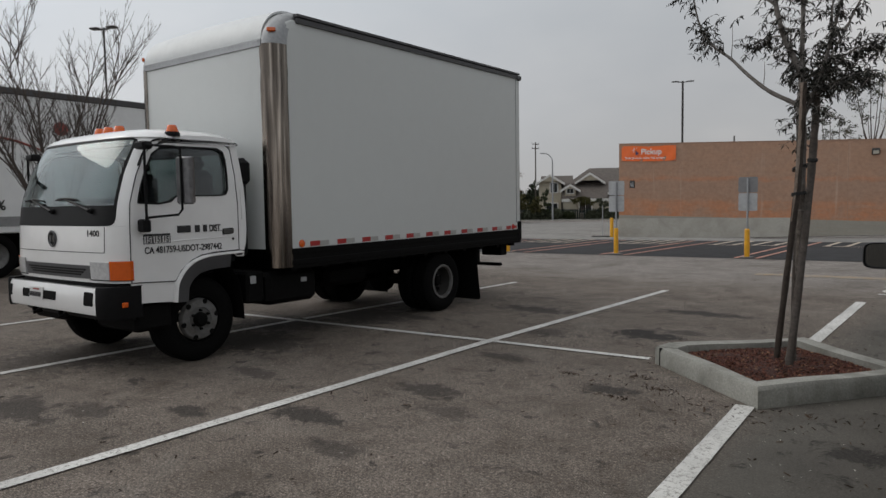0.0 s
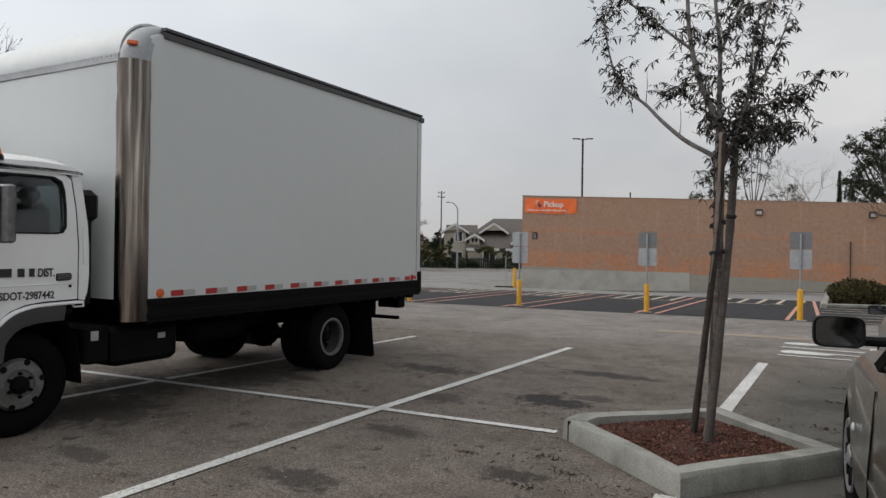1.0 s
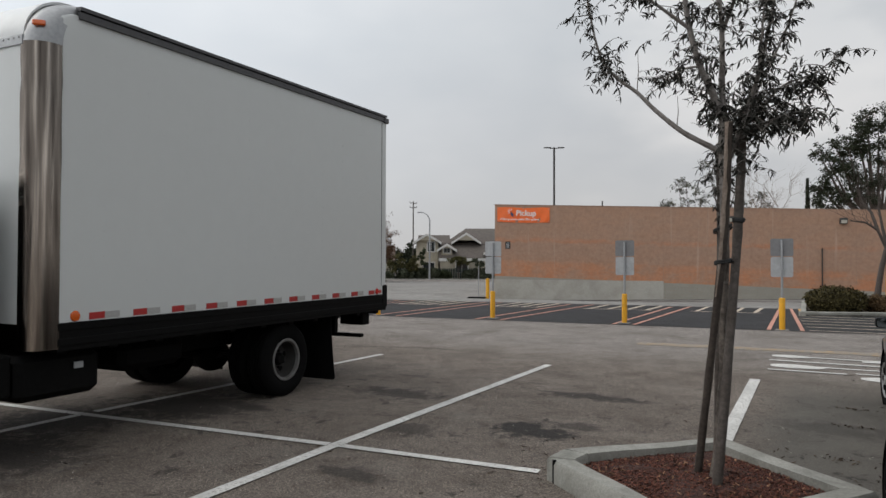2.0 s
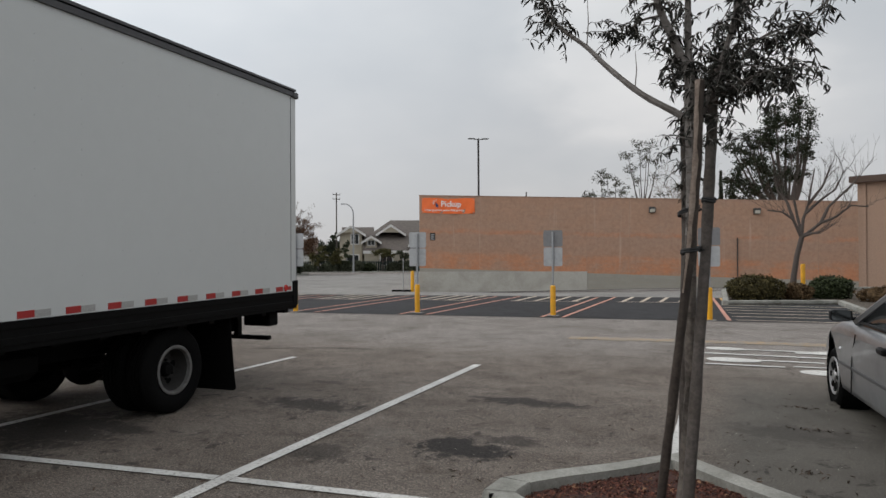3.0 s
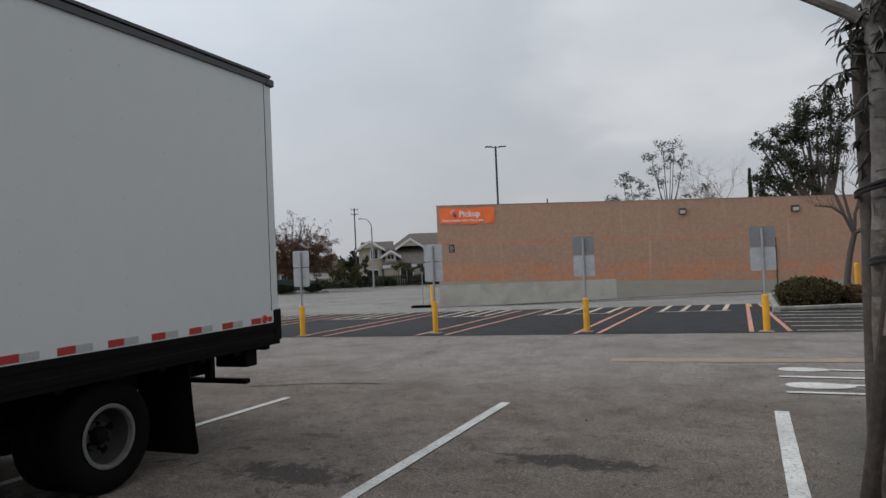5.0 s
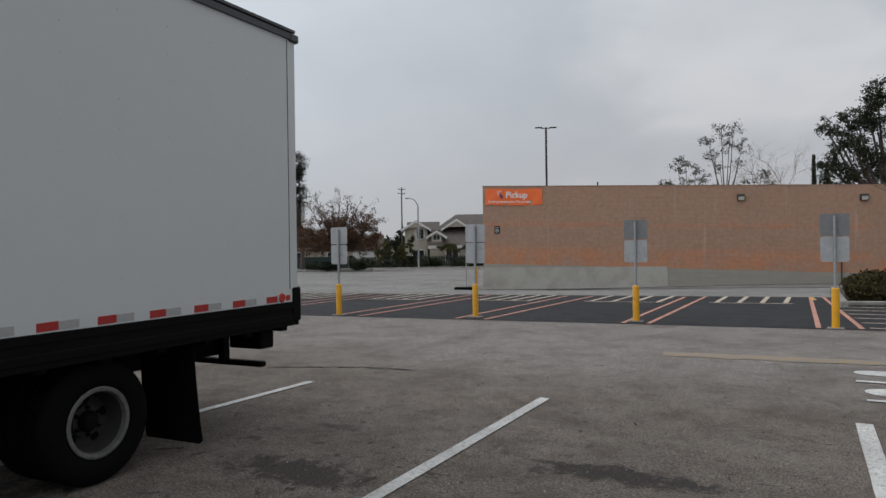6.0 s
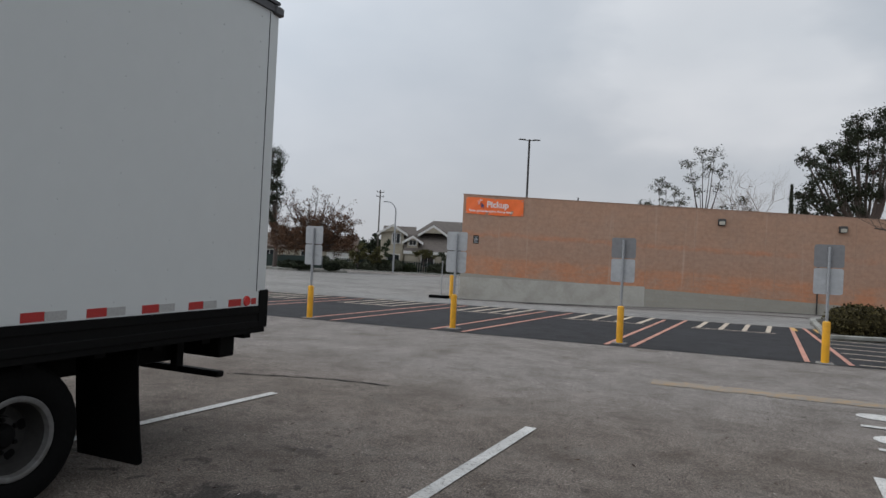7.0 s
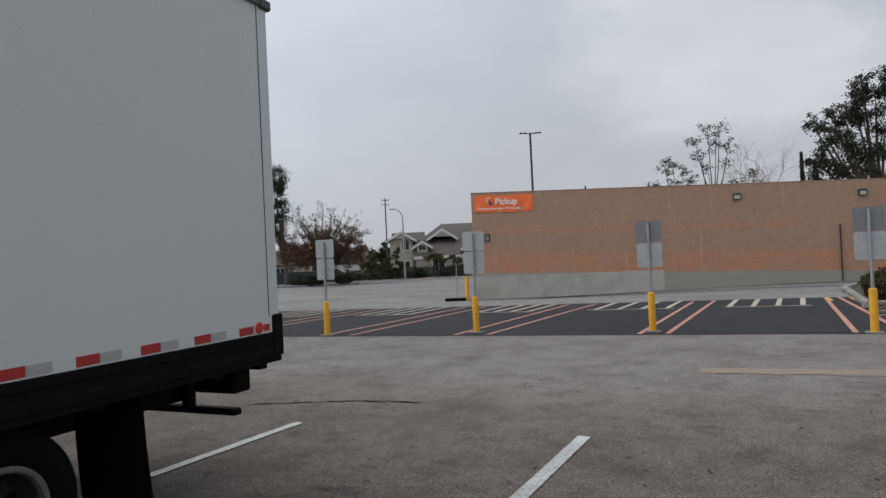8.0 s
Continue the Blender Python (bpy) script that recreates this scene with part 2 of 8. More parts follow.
def worn_paint(name, colour, under, wear=0.45, scale=14.0):
    """Road paint with worn-through spots."""
    m = bpy.data.materials.new(name)
    m.use_nodes = True
    t = m.node_tree
    b = t.nodes["Principled BSDF"]
    geo = N(t, "ShaderNodeNewGeometry")
    n = N(t, "ShaderNodeTexNoise", i_Scale=scale, i_Detail=8.0, i_Roughness=0.8)
    t.links.new(geo.outputs["Position"], n.inputs["Vector"])
    g = N(t, "ShaderNodeTexNoise", i_Scale=2.0, i_Detail=4.0)
    t.links.new(geo.outputs["Position"], g.inputs["Vector"])
    base = mixc(t, 1.0, colour, ramp(t, g.outputs[0], [(0.3, (0.75,) * 3), (0.7, (1.08,) * 3)]), "MULTIPLY")
    f = ramp(t, n.outputs[0], [(wear - 0.06, (1, 1, 1)), (wear + 0.04, (0, 0, 0))])
    t.links.new(mixc(t, f, base, under), b.inputs["Base Color"])
    b.inputs["Roughness"].default_value = 0.7
    return m


M = {
    "asphalt": asphalt("old_asphalt", (0.146, 0.123, 0.105), STAINS_AND_SHADE, 0.95, (0.203, 0.184, 0.169)),
    "dark_asphalt": asphalt("sealed_asphalt", (0.036, 0.036, 0.038), (), 0.3),
    "lane": asphalt("pale_concrete", (0.23, 0.222, 0.21), (), 0.2),
    "line_white": worn_paint("white_line_paint", (0.62, 0.61, 0.58), (0.22, 0.21, 0.19), 0.45, 38.0),
    "line_pale": worn_paint("pale_walkway_paint", (0.55, 0.46, 0.36), (0.06, 0.058, 0.055), 0.42),
    "line_salmon": worn_paint("salmon_line_paint", (0.52, 0.25, 0.18), (0.05, 0.05, 0.05), 0.36),
    "line_yellow": worn_paint("yellow_line_paint", (0.62, 0.36, 0.1), (0.08, 0.07, 0.06), 0.4),
    "line_faded": worn_paint("faded_yellow_line", (0.33, 0.22, 0.11), (0.205, 0.182, 0.155), 0.53, 7.0),
    "curb": material("kerb_concrete", (0.30, 0.295, 0.265), 0.9, grain=0.25, scale=60, stain=0.75, stain_scale=2.6, stain_colour=(0.1, 0.098, 0.082), bump=0.004, bump_scale=50),
    "mulch": material("red_mulch", (0.092, 0.031, 0.019), 0.95, grain=0.65, scale=45, bump=0.02, bump_scale=30, spread=0.85),
    "soil": material("planting_soil", (0.07, 0.055, 0.04), 0.95, grain=0.5, scale=30, bump=0.02),
    "box_white": material("white_box_panel", (0.56, 0.58, 0.572), 0.3, grain=0.015, scale=6),
    "cab_white": material("white_cab_paint", (0.78, 0.78, 0.775), 0.22, grain=0.02, scale=5, stain=0.12, stain_scale=2.2, stain_colour=(0.4, 0.38, 0.35), coat=0.4),
    "roof_skin": material("translucent_roof_skin", (0.62, 0.64, 0.64), 0.45, grain=0.08, scale=4),
    "steel": steel("dented_stainless_steel"),
    "alu": material("dull_aluminium", (0.33, 0.335, 0.34), 0.42, 0.9, grain=0.15, scale=30, stain=0.2),
    "dark_rail": material("dark_roof_rail", (0.05, 0.05, 0.053), 0.5, 0.0, grain=0.2, scale=20),
    "black": material("black_chassis_paint", (0.0045, 0.0045, 0.0045), 0.7, grain=0.3, scale=20, stain=0.2, stain_colour=(0.014, 0.013, 0.012), spec=0.08),
    "plastic": material("black_plastic", (0.007, 0.007, 0.0075), 0.5, grain=0.2, scale=30, spec=0.12),
    "grey_plastic": material("grey_plastic", (0.055, 0.055, 0.058), 0.55, grain=0.1, scale=30),
    "rubber": material("tyre_rubber", (0.0045, 0.0045, 0.0045), 0.9, grain=0.3, scale=40, bump=0.002, spec=0.08),
    "rim_dark": material("dark_wheel_disc", (0.03, 0.028, 0.026), 0.7, 0.2, grain=0.3, scale=20, stain=0.6, stain_scale=8, stain_colour=(0.02, 0.018, 0.016)),
    "rim": material("painted_steel_rim", (0.15, 0.15, 0.147), 0.5, 0.3, grain=0.2, scale=20, stain=0.8, stain_scale=8, stain_colour=(0.08, 0.07, 0.06)),
    "red_tape": material("red_reflective_tape", (0.36, 0.02, 0.018), 0.35, grain=0.15, scale=60),
    "white_tape": material("silver_reflective_tape", (0.36, 0.36, 0.35), 0.35, grain=0.15, scale=60),
    "amber": material("amber_lens", (0.62, 0.10, 0.006), 0.2, grain=0.1, scale=30, coat=0.5),
    "red_lens": material("red_lens", (0.5, 0.02, 0.02), 0.15, coat=0.5),
    "clear_lens": material("clear_lamp_lens", (0.6, 0.61, 0.62), 0.12, 0.3, grain=0.2, scale=25, coat=0.6),
    "ink": material("black_lettering", (0.02, 0.02, 0.022), 0.5),
    "seat": material("grey_seat_cloth", (0.025, 0.027, 0.03), 0.9, grain=0.2, scale=40),
    "mirror": material("mirror_glass", (0.16, 0.17, 0.17), 0.06, 1.0),
    "windscreen": glass("windscreen_glass", (0.66, 0.80, 0.80), ior=1.5),
    "side_glass": glass("side_window_glass", (0.26, 0.30, 0.30), ior=1.45),
    "cab_lining": material("dark_cab_lining", (0.02, 0.02, 0.021), 0.8, grain=0.2, scale=30, spec=0.1),
    "mirror_back": material("scratched_mirror_shell", (0.16, 0.16, 0.165), 0.35, 0.7, grain=0.3, scale=18, stain=0.4, stain_scale=6, stain_colour=(0.05, 0.05, 0.05)),
    "plate_white": material("number_plate_white", (0.55, 0.55, 0.54), 0.4),
    "red_print": material("faded_red_print", (0.28, 0.05, 0.04), 0.5),
    "yellow": material("yellow_bollard_paint", (0.76, 0.37, 0.012), 0.45, grain=0.12, scale=25, stain=0.35, stain_scale=6, stain_colour=(0.3, 0.17, 0.03)),
    "galv": material("galvanised_steel", (0.36, 0.37, 0.38), 0.5, 0.7, grain=0.15, scale=30),
    "sign_back": material("aluminium_sign_back", (0.42, 0.43, 0.44), 0.55, 0.35, grain=0.12, scale=12, stain=0.2, stain_scale=3),
    "pole_dark": material("bronze_pole_paint", (0.03, 0.028, 0.027), 0.5, grain=0.1),
    "banner": material("orange_vinyl_banner", (0.9, 0.17, 0.035), 0.5, grain=0.05, scale=5),
    "banner_white": material("white_banner_print", (0.8, 0.78, 0.75), 0.5),
}


# ---- mesh helpers ----
class Geo:
    """Collects vertices and faces of one mesh."""

    def __init__(self):
        self.v, self.f = [], []

    def add(self, verts, faces, m=None):
        k = len(self.v)
        self.v += [tuple(m @ Vector(p)) for p in verts] if m else [tuple(p) for p in verts]
        self.f += [tuple(k + i for i in q) for q in faces]
        return self

    def box(self, x0, x1, y0, y1, z0, z1, bev=0.0, m=None):
        if bev <= 0:
            vs = [(x, y, z) for z in (z0, z1) for y in (y0, y1) for x in (x0, x1)]
            return self.add(vs, [(0, 2, 3, 1), (4, 5, 7, 6), (0, 1, 5, 4), (2, 6, 7, 3), (0, 4, 6, 2), (1, 3, 7, 5)], m)
        rect = [(x0, y0), (x1, y0), (x1, y1), (x0, y1)]
        return self.prism(rect, [(z0, bev), (z0 + bev, 0), (z1 - bev, 0), (z1, bev)], "z", m, round_bev=bev)

    def prism(self, pts, slices, axis="x", m=None, round_bev=0.0):
        """A closed outline carried along an axis; slices: (place, inset)."""
        if round_bev:
            q = []
            n = len(pts)
            for i, p in enumerate(pts):
                a, b, c = Vector(pts[i - 1]), Vector(p), Vector(pts[(i + 1) % n])
                q += [tuple(b + (a - b).normalized() * round_bev), tuple(b + (c - b).normalized() * round_bev)]
            pts = q
        n = len(pts)
        area = sum(pts[i][0] * pts[(i + 1) % n][1] - pts[(i + 1) % n][0] * pts[i][1] for i in range(n))
        if area < 0:
            pts = pts[::-1]
        norm = []
        for i in range(n):
            a, b, c = Vector(pts[i - 1]), Vector(pts[i]), Vector(pts[(i + 1) % n])
            e, g = (b - a).normalized(), (c - b).normalized()
            w = Vector((-e.y, e.x)) + Vector((-g.y, g.x))
            w = w / max(0.35, w.length_squared / 2) if w.length > 1e-6 else Vector((0, 0))
            norm.append(w)
        vs = []
        for s, inset in slices:
            for p, w in zip(pts, norm):
                a, b = p[0] + w.x * inset, p[1] + w.y * inset
                vs.append({"x": (s, a, b), "y": (b, s, a), "z": (a, b, s)}[axis])
        fs = [tuple(range(n))[::-1], tuple((len(slices) - 1) * n + i for i in range(n))]
        for k in range(len(slices) - 1):
            for i in range(n):
                j = (i + 1) % n
                fs.append((k * n + i, k * n + j, (k + 1) * n + j, (k + 1) * n + i))
        return self.add(vs, fs, m)

    def tube(self, pts, radii, n=8, cap=True):
        pts = [Vector(p) for p in pts]
        if isinstance(radii, (int, float)):
            radii = [radii] * len(pts)
        vs, fs = [], []
        side = None
        for i, p in enumerate(pts):
            d = (pts[min(i + 1, len(pts) - 1)] - pts[max(i - 1, 0)]).normalized()
            if side is None:
                side = d.orthogonal().normalized()
            side = (side - d * side.dot(d)).normalized()
            up = d.cross(side)
            for k in range(n):
                a = 2 * math.pi * k / n
                vs.append(p + (side * math.cos(a) + up * math.sin(a)) * radii[i])
        for i in range(len(pts) - 1):
            for k in range(n):
                j = (k + 1) % n
                fs.append((i * n + k, i * n + j, (i + 1) * n + j, (i + 1) * n + k))
        if cap:
            fs += [tuple(range(n))[::-1], tuple((len(pts) - 1) * n + k for k in range(n))]
        return self.add(vs, fs)

    def cyl(self, p0, p1, r0, r1=None, n=16):
        return self.tube([p0, p1], [r0, r0 if r1 is None else r1], n)

    def lathe(self, prof, m=None, n=24, close=False):
        """A profile of (radius, place along x) turned round the x axis."""
        vs, fs, k = [], [], len(prof)
        for i in range(n):
            a = 2 * math.pi * i / n
            vs += [(x, r * math.cos(a), r * math.sin(a)) for r, x in prof]
        for i in range(n):
            j = (i + 1) % n
            for q in range(k - 1 if not close else k):
                w = (q + 1) % k
                fs.append((i * k + q, i * k + w, j * k + w, j * k + q))
        return self.add(vs, fs, m)

    def ball(self, c, rx, ry, rz, n=10, rings=6, jitter=0.0, rnd=random):
        vs, fs = [(c[0], c[1], c[2] - rz)], []
        for i in range(1, rings):
            a = -math.pi / 2 + math.pi * i / rings
            for k in range(n):
                b = 2 * math.pi * k / n
                s = 1 + (rnd.random() - 0.5) * jitter
                vs.append((c[0] + rx * math.cos(a) * math.cos(b) * s, c[1] + ry * math.cos(a) * math.sin(b) * s, c[2] + rz * math.sin(a) * s))
        vs.append((c[0], c[1], c[2] + rz))
        top = len(vs) - 1
        for k in range(n):
            j = (k + 1) % n
            fs += [(0, 1 + j, 1 + k), (top, 1 + (rings - 2) * n + k, 1 + (rings - 2) * n + j)]
            for i in range(rings - 2):
                fs.append((1 + i * n + k, 1 + i * n + j, 1 + (i + 1) * n + j, 1 + (i + 1) * n + k))
        return self.add(vs, fs)

    def loft(self, loops, closed=True, caps=True):
        """Loops of equal length, skinned one to the next."""
        n, vs, fs = len(loops[0]), [p for lp in loops for p in lp], []
        for k in range(len(loops) - 1):
            for i in range(n if closed else n - 1):
                j = (i + 1) % n
                fs.append((k * n + i, k * n + j, (k + 1) * n + j, (k + 1) * n + i))
        if caps:
            fs += [tuple(range(n))[::-1], tuple((len(loops) - 1) * n + i for i in range(n))]
        return self.add(vs, fs)

    def slab(self, rows, thick=(0, 0.03, 0)):
        """A grid of points, rows of equal length, given thickness along a vector."""
        n, k = len(rows[0]), len(rows)
        t = Vector(thick)
        vs = [tuple(p) for r in rows for p in r] + [tuple(Vector(p) + t) for r in rows for p in r]
        o = n * k
        fs = []
        for j in range(k - 1):
            for i in range(n - 1):
                a = j * n + i
                fs += [(a, a + 1, a + n + 1, a + n), (o + a, o + a + n, o + a + n + 1, o + a + 1)]
        rim = [i for i in range(n)] + [j * n + n - 1 for j in range(1, k)] + [(k - 1) * n + i for i in range(n - 2, -1, -1)] + [j * n for j in range(k - 2, 0, -1)]
        for i in range(len(rim)):
            a, b = rim[i], rim[(i + 1) % len(rim)]
            fs.append((a, o + a, o + b, b))
        return self.add(vs, fs)

    def ring_panel(self, outer, inner, x0, x1):
        """A flat panel in the y-z plane with an opening; both outlines have as many points."""
        n = len(outer)
        vs = [(x, a, b) for x in (x0, x1) for lp in (outer, inner) for a, b in lp]
        fs = []
        for i in range(n):
            j = (i + 1) % n
            fs += [(i, j, n + j, n + i), (2 * n + i, 3 * n + i, 3 * n + j, 2 * n + j), (i, 2 * n + i, 2 * n + j, j), (n + i, n + j, 3 * n + j, 3 * n + i)]
        return self.add(vs, fs)

    def mesh(self, name, mat, smooth=True, angle=35):
        me = bpy.data.meshes.new(name)
        me.from_pydata(self.v, [], self.f)
        me.validate()
        if mat:
            me.materials.append(M[mat] if isinstance(mat, str) else mat)
        if smooth:
            me.polygons.foreach_set("use_smooth", [True] * len(me.polygons))
            me.set_sharp_from_angle(angle=radians(angle))
        return me


def thing(name, label, category, group="", m=None, kind=""):
    """An Empty at a thing's base that carries its parts."""
    ob = new(name)
    ob.empty_display_size = 0.2
    if m is not None:
        ob.matrix_world = m
    return tagged(ob, label, category, group, kind)


def part(name, geo, mat, parent=None, label="", smooth=True, angle=35):
    """One mesh object under a thing or a part, in the thing's own coordinates."""
    ob = new(name, geo.mesh(name, mat, smooth, angle) if isinstance(geo, Geo) else geo)
    if parent:
        ob.parent = parent
    return tagged(ob, label)


def solo(name, geo, mat, label, category, kind="", group="", smooth=True, m=None):
    ob = part(name, geo, mat, None, "", smooth)
    if m is not None:
        ob.matrix_world = m
    return tagged(ob, label, category, group, kind)


def rebase(root, loc):
    """Moves a thing's origin to its base without moving its parts."""
    loc = Vector(loc)
    for o in root.children_recursive:
        if o.type == "MESH" and o.data.users == 1:
            o.data.transform(Matrix.Translation(-loc))
    root.location = loc


def lettering(name, body, size, m, mat, parent=None, label="", align="LEFT", wide=1.0, space=1.0):
    """Flat letters in Blender's own font, as a mesh; m: where the baseline starts, x along the words, z out of the face."""
    cu = bpy.data.curves.new(name, "FONT")
    cu.body, cu.size, cu.extrude, cu.align_x, cu.space_character = body, size, 0.0012, align, space
    cu.offset = 0.022 * size
    tmp = bpy.data.objects.new(name, cu)
    me = bpy.data.meshes.new_from_object(tmp)
    bpy.data.objects.remove(tmp)
    me.transform(m @ Matrix.Diagonal((wide, 1, 1, 1)))
    me.materials.clear()
    me.materials.append(M[mat])
    ob = new(name, me)
    if parent:
        ob.parent = parent
    return tagged(ob, label)


def smoothstep(a, b, v):
    v = min(1.0, max(0.0, (v - a) / (b - a)))
    return v * v * (3 - 2 * v)


def gz(x, y):
    """Height of the ground: the lot is level and falls away towards the shop's wall and the street."""
    near_wall = smoothstep(27, 38, y - 0.1 * x)
    return -(0.36 + 0.28 * smoothstep(2, 17, -x)) * near_wall - 0.35 * smoothstep(40, 95, y - 0.1 * x)


# ---- ground ----
def steps(a, b, near, far, mid=0.0):
    """Grid lines: fine near the lot, wide towards the horizon."""
    out, v = [a], a
    while v < b:
        v += near if abs(v - mid) <= 60 else far
        out.append(min(v, b))
    return out


g = Geo()
xs, ys = steps(-900, 900, 2.5, 60), steps(-900, 1500, 1.5, 60, 30)
g.add([(x, y, gz(x, y)) for y in ys for x in xs],
      [(j * len(xs) + i, j * len(xs) + i + 1, (j + 1) * len(xs) + i + 1, (j + 1) * len(xs) + i) for j in range(len(ys) - 1) for i in range(len(xs) - 1)])
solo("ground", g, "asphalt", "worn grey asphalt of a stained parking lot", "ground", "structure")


def dark_near(x):
    return 18.75 + 0.14 * (x + 2.2)


def dark_far(x):
    return 26.9 + 0.2 * (x + 2.4)


def sheet(name, xa, xb, lo, hi, mat, label, lift, nx=24, ny=6):
    """A thin surface that lies on the ground between two edges."""
    q = Geo()
    vs, fs = [], []
    for j in range(ny + 1):
        for i in range(nx + 1):
            x = xa + (xb - xa) * i / nx
            y = lo(x) + (hi(x) - lo(x)) * j / ny
            vs.append((x, y, gz(x, y) + lift))
    for j in range(ny):
        for i in range(nx):
            a = j * (nx + 1) + i
            fs.append((a, a + 1, a + nx + 2, a + nx + 1))
    q.add(vs, fs)
    return solo(name, q, mat, label, name.split("_")[0], "structure")


sheet("pavement_pickup", -34, 16, dark_near, dark_far, "dark_asphalt", "freshly sealed dark asphalt of the pickup bays", 0.006)
sheet("road_lane", -60, 40, dark_far, lambda x: 66 - 0.5 * x, "lane", "pale concrete lane along the shop wall", 0.012, 40, 60)


def stripe(name, a, b, width, mat, label, lift=0.009, category="road marking", group="", rag=0.003):
    """A painted line with slightly uneven edges."""
    a, b = Vector((*a, 0)), Vector((*b, 0))
    d = b - a
    side = Vector((-d.y, d.x, 0)).normalized() * width / 2
    k = max(4, int(d.length / 0.15))
    k = min(k, 60)
    rnd = random.Random(name + str(a))
    vs = []
    for i in range(k + 1):
        p = a + d * i / k
        for s in (-1, 1):
            q = p + side * (s * (1 + rnd.uniform(-rag, rag) * 10))
            vs.append((q.x, q.y, gz(q.x, q.y) + lift))
    q = Geo().add(vs, [(2 * i, 2 * i + 1, 2 * i + 3, 2 * i + 2) for i in range(k)])
    return solo(name, q, mat, label, category, "structure", group)


WL = "worn white painted parking line on the asphalt"
for a, b, w in (((-4.49, 6.17), (-4.61, 11.32), 0.11), ((-4.18, -2.5), (-4.308, 2.2), 0.11), ((-4.308, 2.2), (-4.49, 6.17), 0.11), ((-1.33, 2.4), (-1.59, 5.41), 0.13), ((-1.71, 7.45), (-1.84, 11.56), 0.13),
                ((-7.36, 5.98), (-7.37, 10.97), 0.10), ((-7.17, 0.5), (-7.355, 5.80), 0.10), ((-10.2, 0.5), (-10.35, 5.3), 0.10)):
    stripe("stall_line", a, b, w, "line_white", WL, group="parking lines")
stripe("cross_line", (-13.0, 5.09), (-4.555, 6.225), 0.09, "line_white", WL, group="parking lines")
stripe("cross_line", (-4.43, 6.242), (-2.76, 6.43), 0.09, "line_white", WL, group="parking lines")

for a, b in (((-5.70, 18.35), (-5.86, 25.75)), ((-5.22, 18.42), (-5.34, 26.2)), ((-2.30, 18.85), (-2.64, 26.75)), ((-1.62, 18.95), (-2.32, 26.85)),
             ((-9.22, 17.86), (-9.24, 25.2)), ((-8.55, 17.95), (-8.48, 25.4)), ((-12.2, 17.45), (-12.3, 24.6)), ((-11.55, 17.55), (-11.68, 24.7)),
             ((-15.6, 17.0), (-15.7, 23.9)), ((-15.0, 17.05), (-15.05, 24.0)), ((-18.9, 16.55), (-19.0, 23.3)), ((-18.3, 16.6), (-18.4, 23.4))):
    stripe("bay_line", a, b, 0.09, "line_salmon", "salmon-orange painted bay line on dark asphalt", 0.014, group="pickup bay lines")
for xa, xb in ((-4.9, -2.95), (-8.1, -6.0), (-11.2, -9.5), (-14.6, -12.8), (-18.0, -16.2)):
    ya, yb = dark_far(xa) - 2.5, dark_far(xb) - 2.55
    stripe("walkway_line", (xa, ya), (xb, yb), 0.09, "line_pale", "faded walkway edge line on dark asphalt", 0.017, group="walkway lines")
    for i in range(4):
        x = xa + (xb - xa) * (i + 0.25) / 3.6
        stripe("walkway_bar", (x, dark_far(x) - 2.35), (x - 0.03, dark_far(x) - 0.08), 0.12, "line_pale", "faded walkway bar on dark asphalt", 0.014, group="walkway lines")
for x in (-2.52, -1.95):
    stripe("walkway_bar", (x, 25.6), (x - 0.1, 26.75), 0.13, "line_yellow", "worn yellow walkway bar on dark asphalt", 0.018, group="walkway lines")
for i in range(6):
    y = 19.15 + i * 0.9
    stripe("no_parking_bar", (-1.5 - 0.1 * i, y), (1.2, y + 0.12), 0.09, "line_pale", "thin pale no-parking hatch line on dark asphalt", 0.014, group="hatch lines")
stripe("lane_line", (-4.17, 14.75), (9.0, 16.42), 0.4, "line_faded", "faded broad yellow lane line on grey asphalt", 0.006, group="lane lines", rag=0.02)

# white painted letters in the lane, seen edge-on: plain strokes and bowls
for xa, xb, y, w in ((-1.45, 0.3, 14.22, 0.09), (-0.6, 0.35, 14.1, 0.16), (-1.85, 0.4, 13.62, 0.10), (-1.4, -0.3, 13.12, 0.09), (-0.2, 0.45, 13.15, 0.1), (-1.78, -0.8, 12.58, 0.09), (-0.7, 0.45, 12.72, 0.08)):
    stripe("pavement_letter", (xa, y), (xb, y + 0.05), w, "line_white", "white painted letter stroke on the driving lane", 0.011, group="painted word")
for x, y, a, w in ((-1.62, 14.22, 0.3, 0.16), (-1.5, 13.05, 0.36, 0.2), (-0.25, 12.32, 0.5, 0.2), (-0.1, 14.28, 0.3, 0.1)):
    g = Geo().prism([(x + a * math.cos(t) * (1 + 0.2 * math.cos(t)), y + w * math.sin(t)) for t in [2 * math.pi * k / 18 for k in range(18)]], [(0.006, 0), (0.0115, 0.002)], "z")
    solo("pavement_letter", g, "line_white", "white painted letter bowl on the driving lane", "road marking", "structure", "painted word")

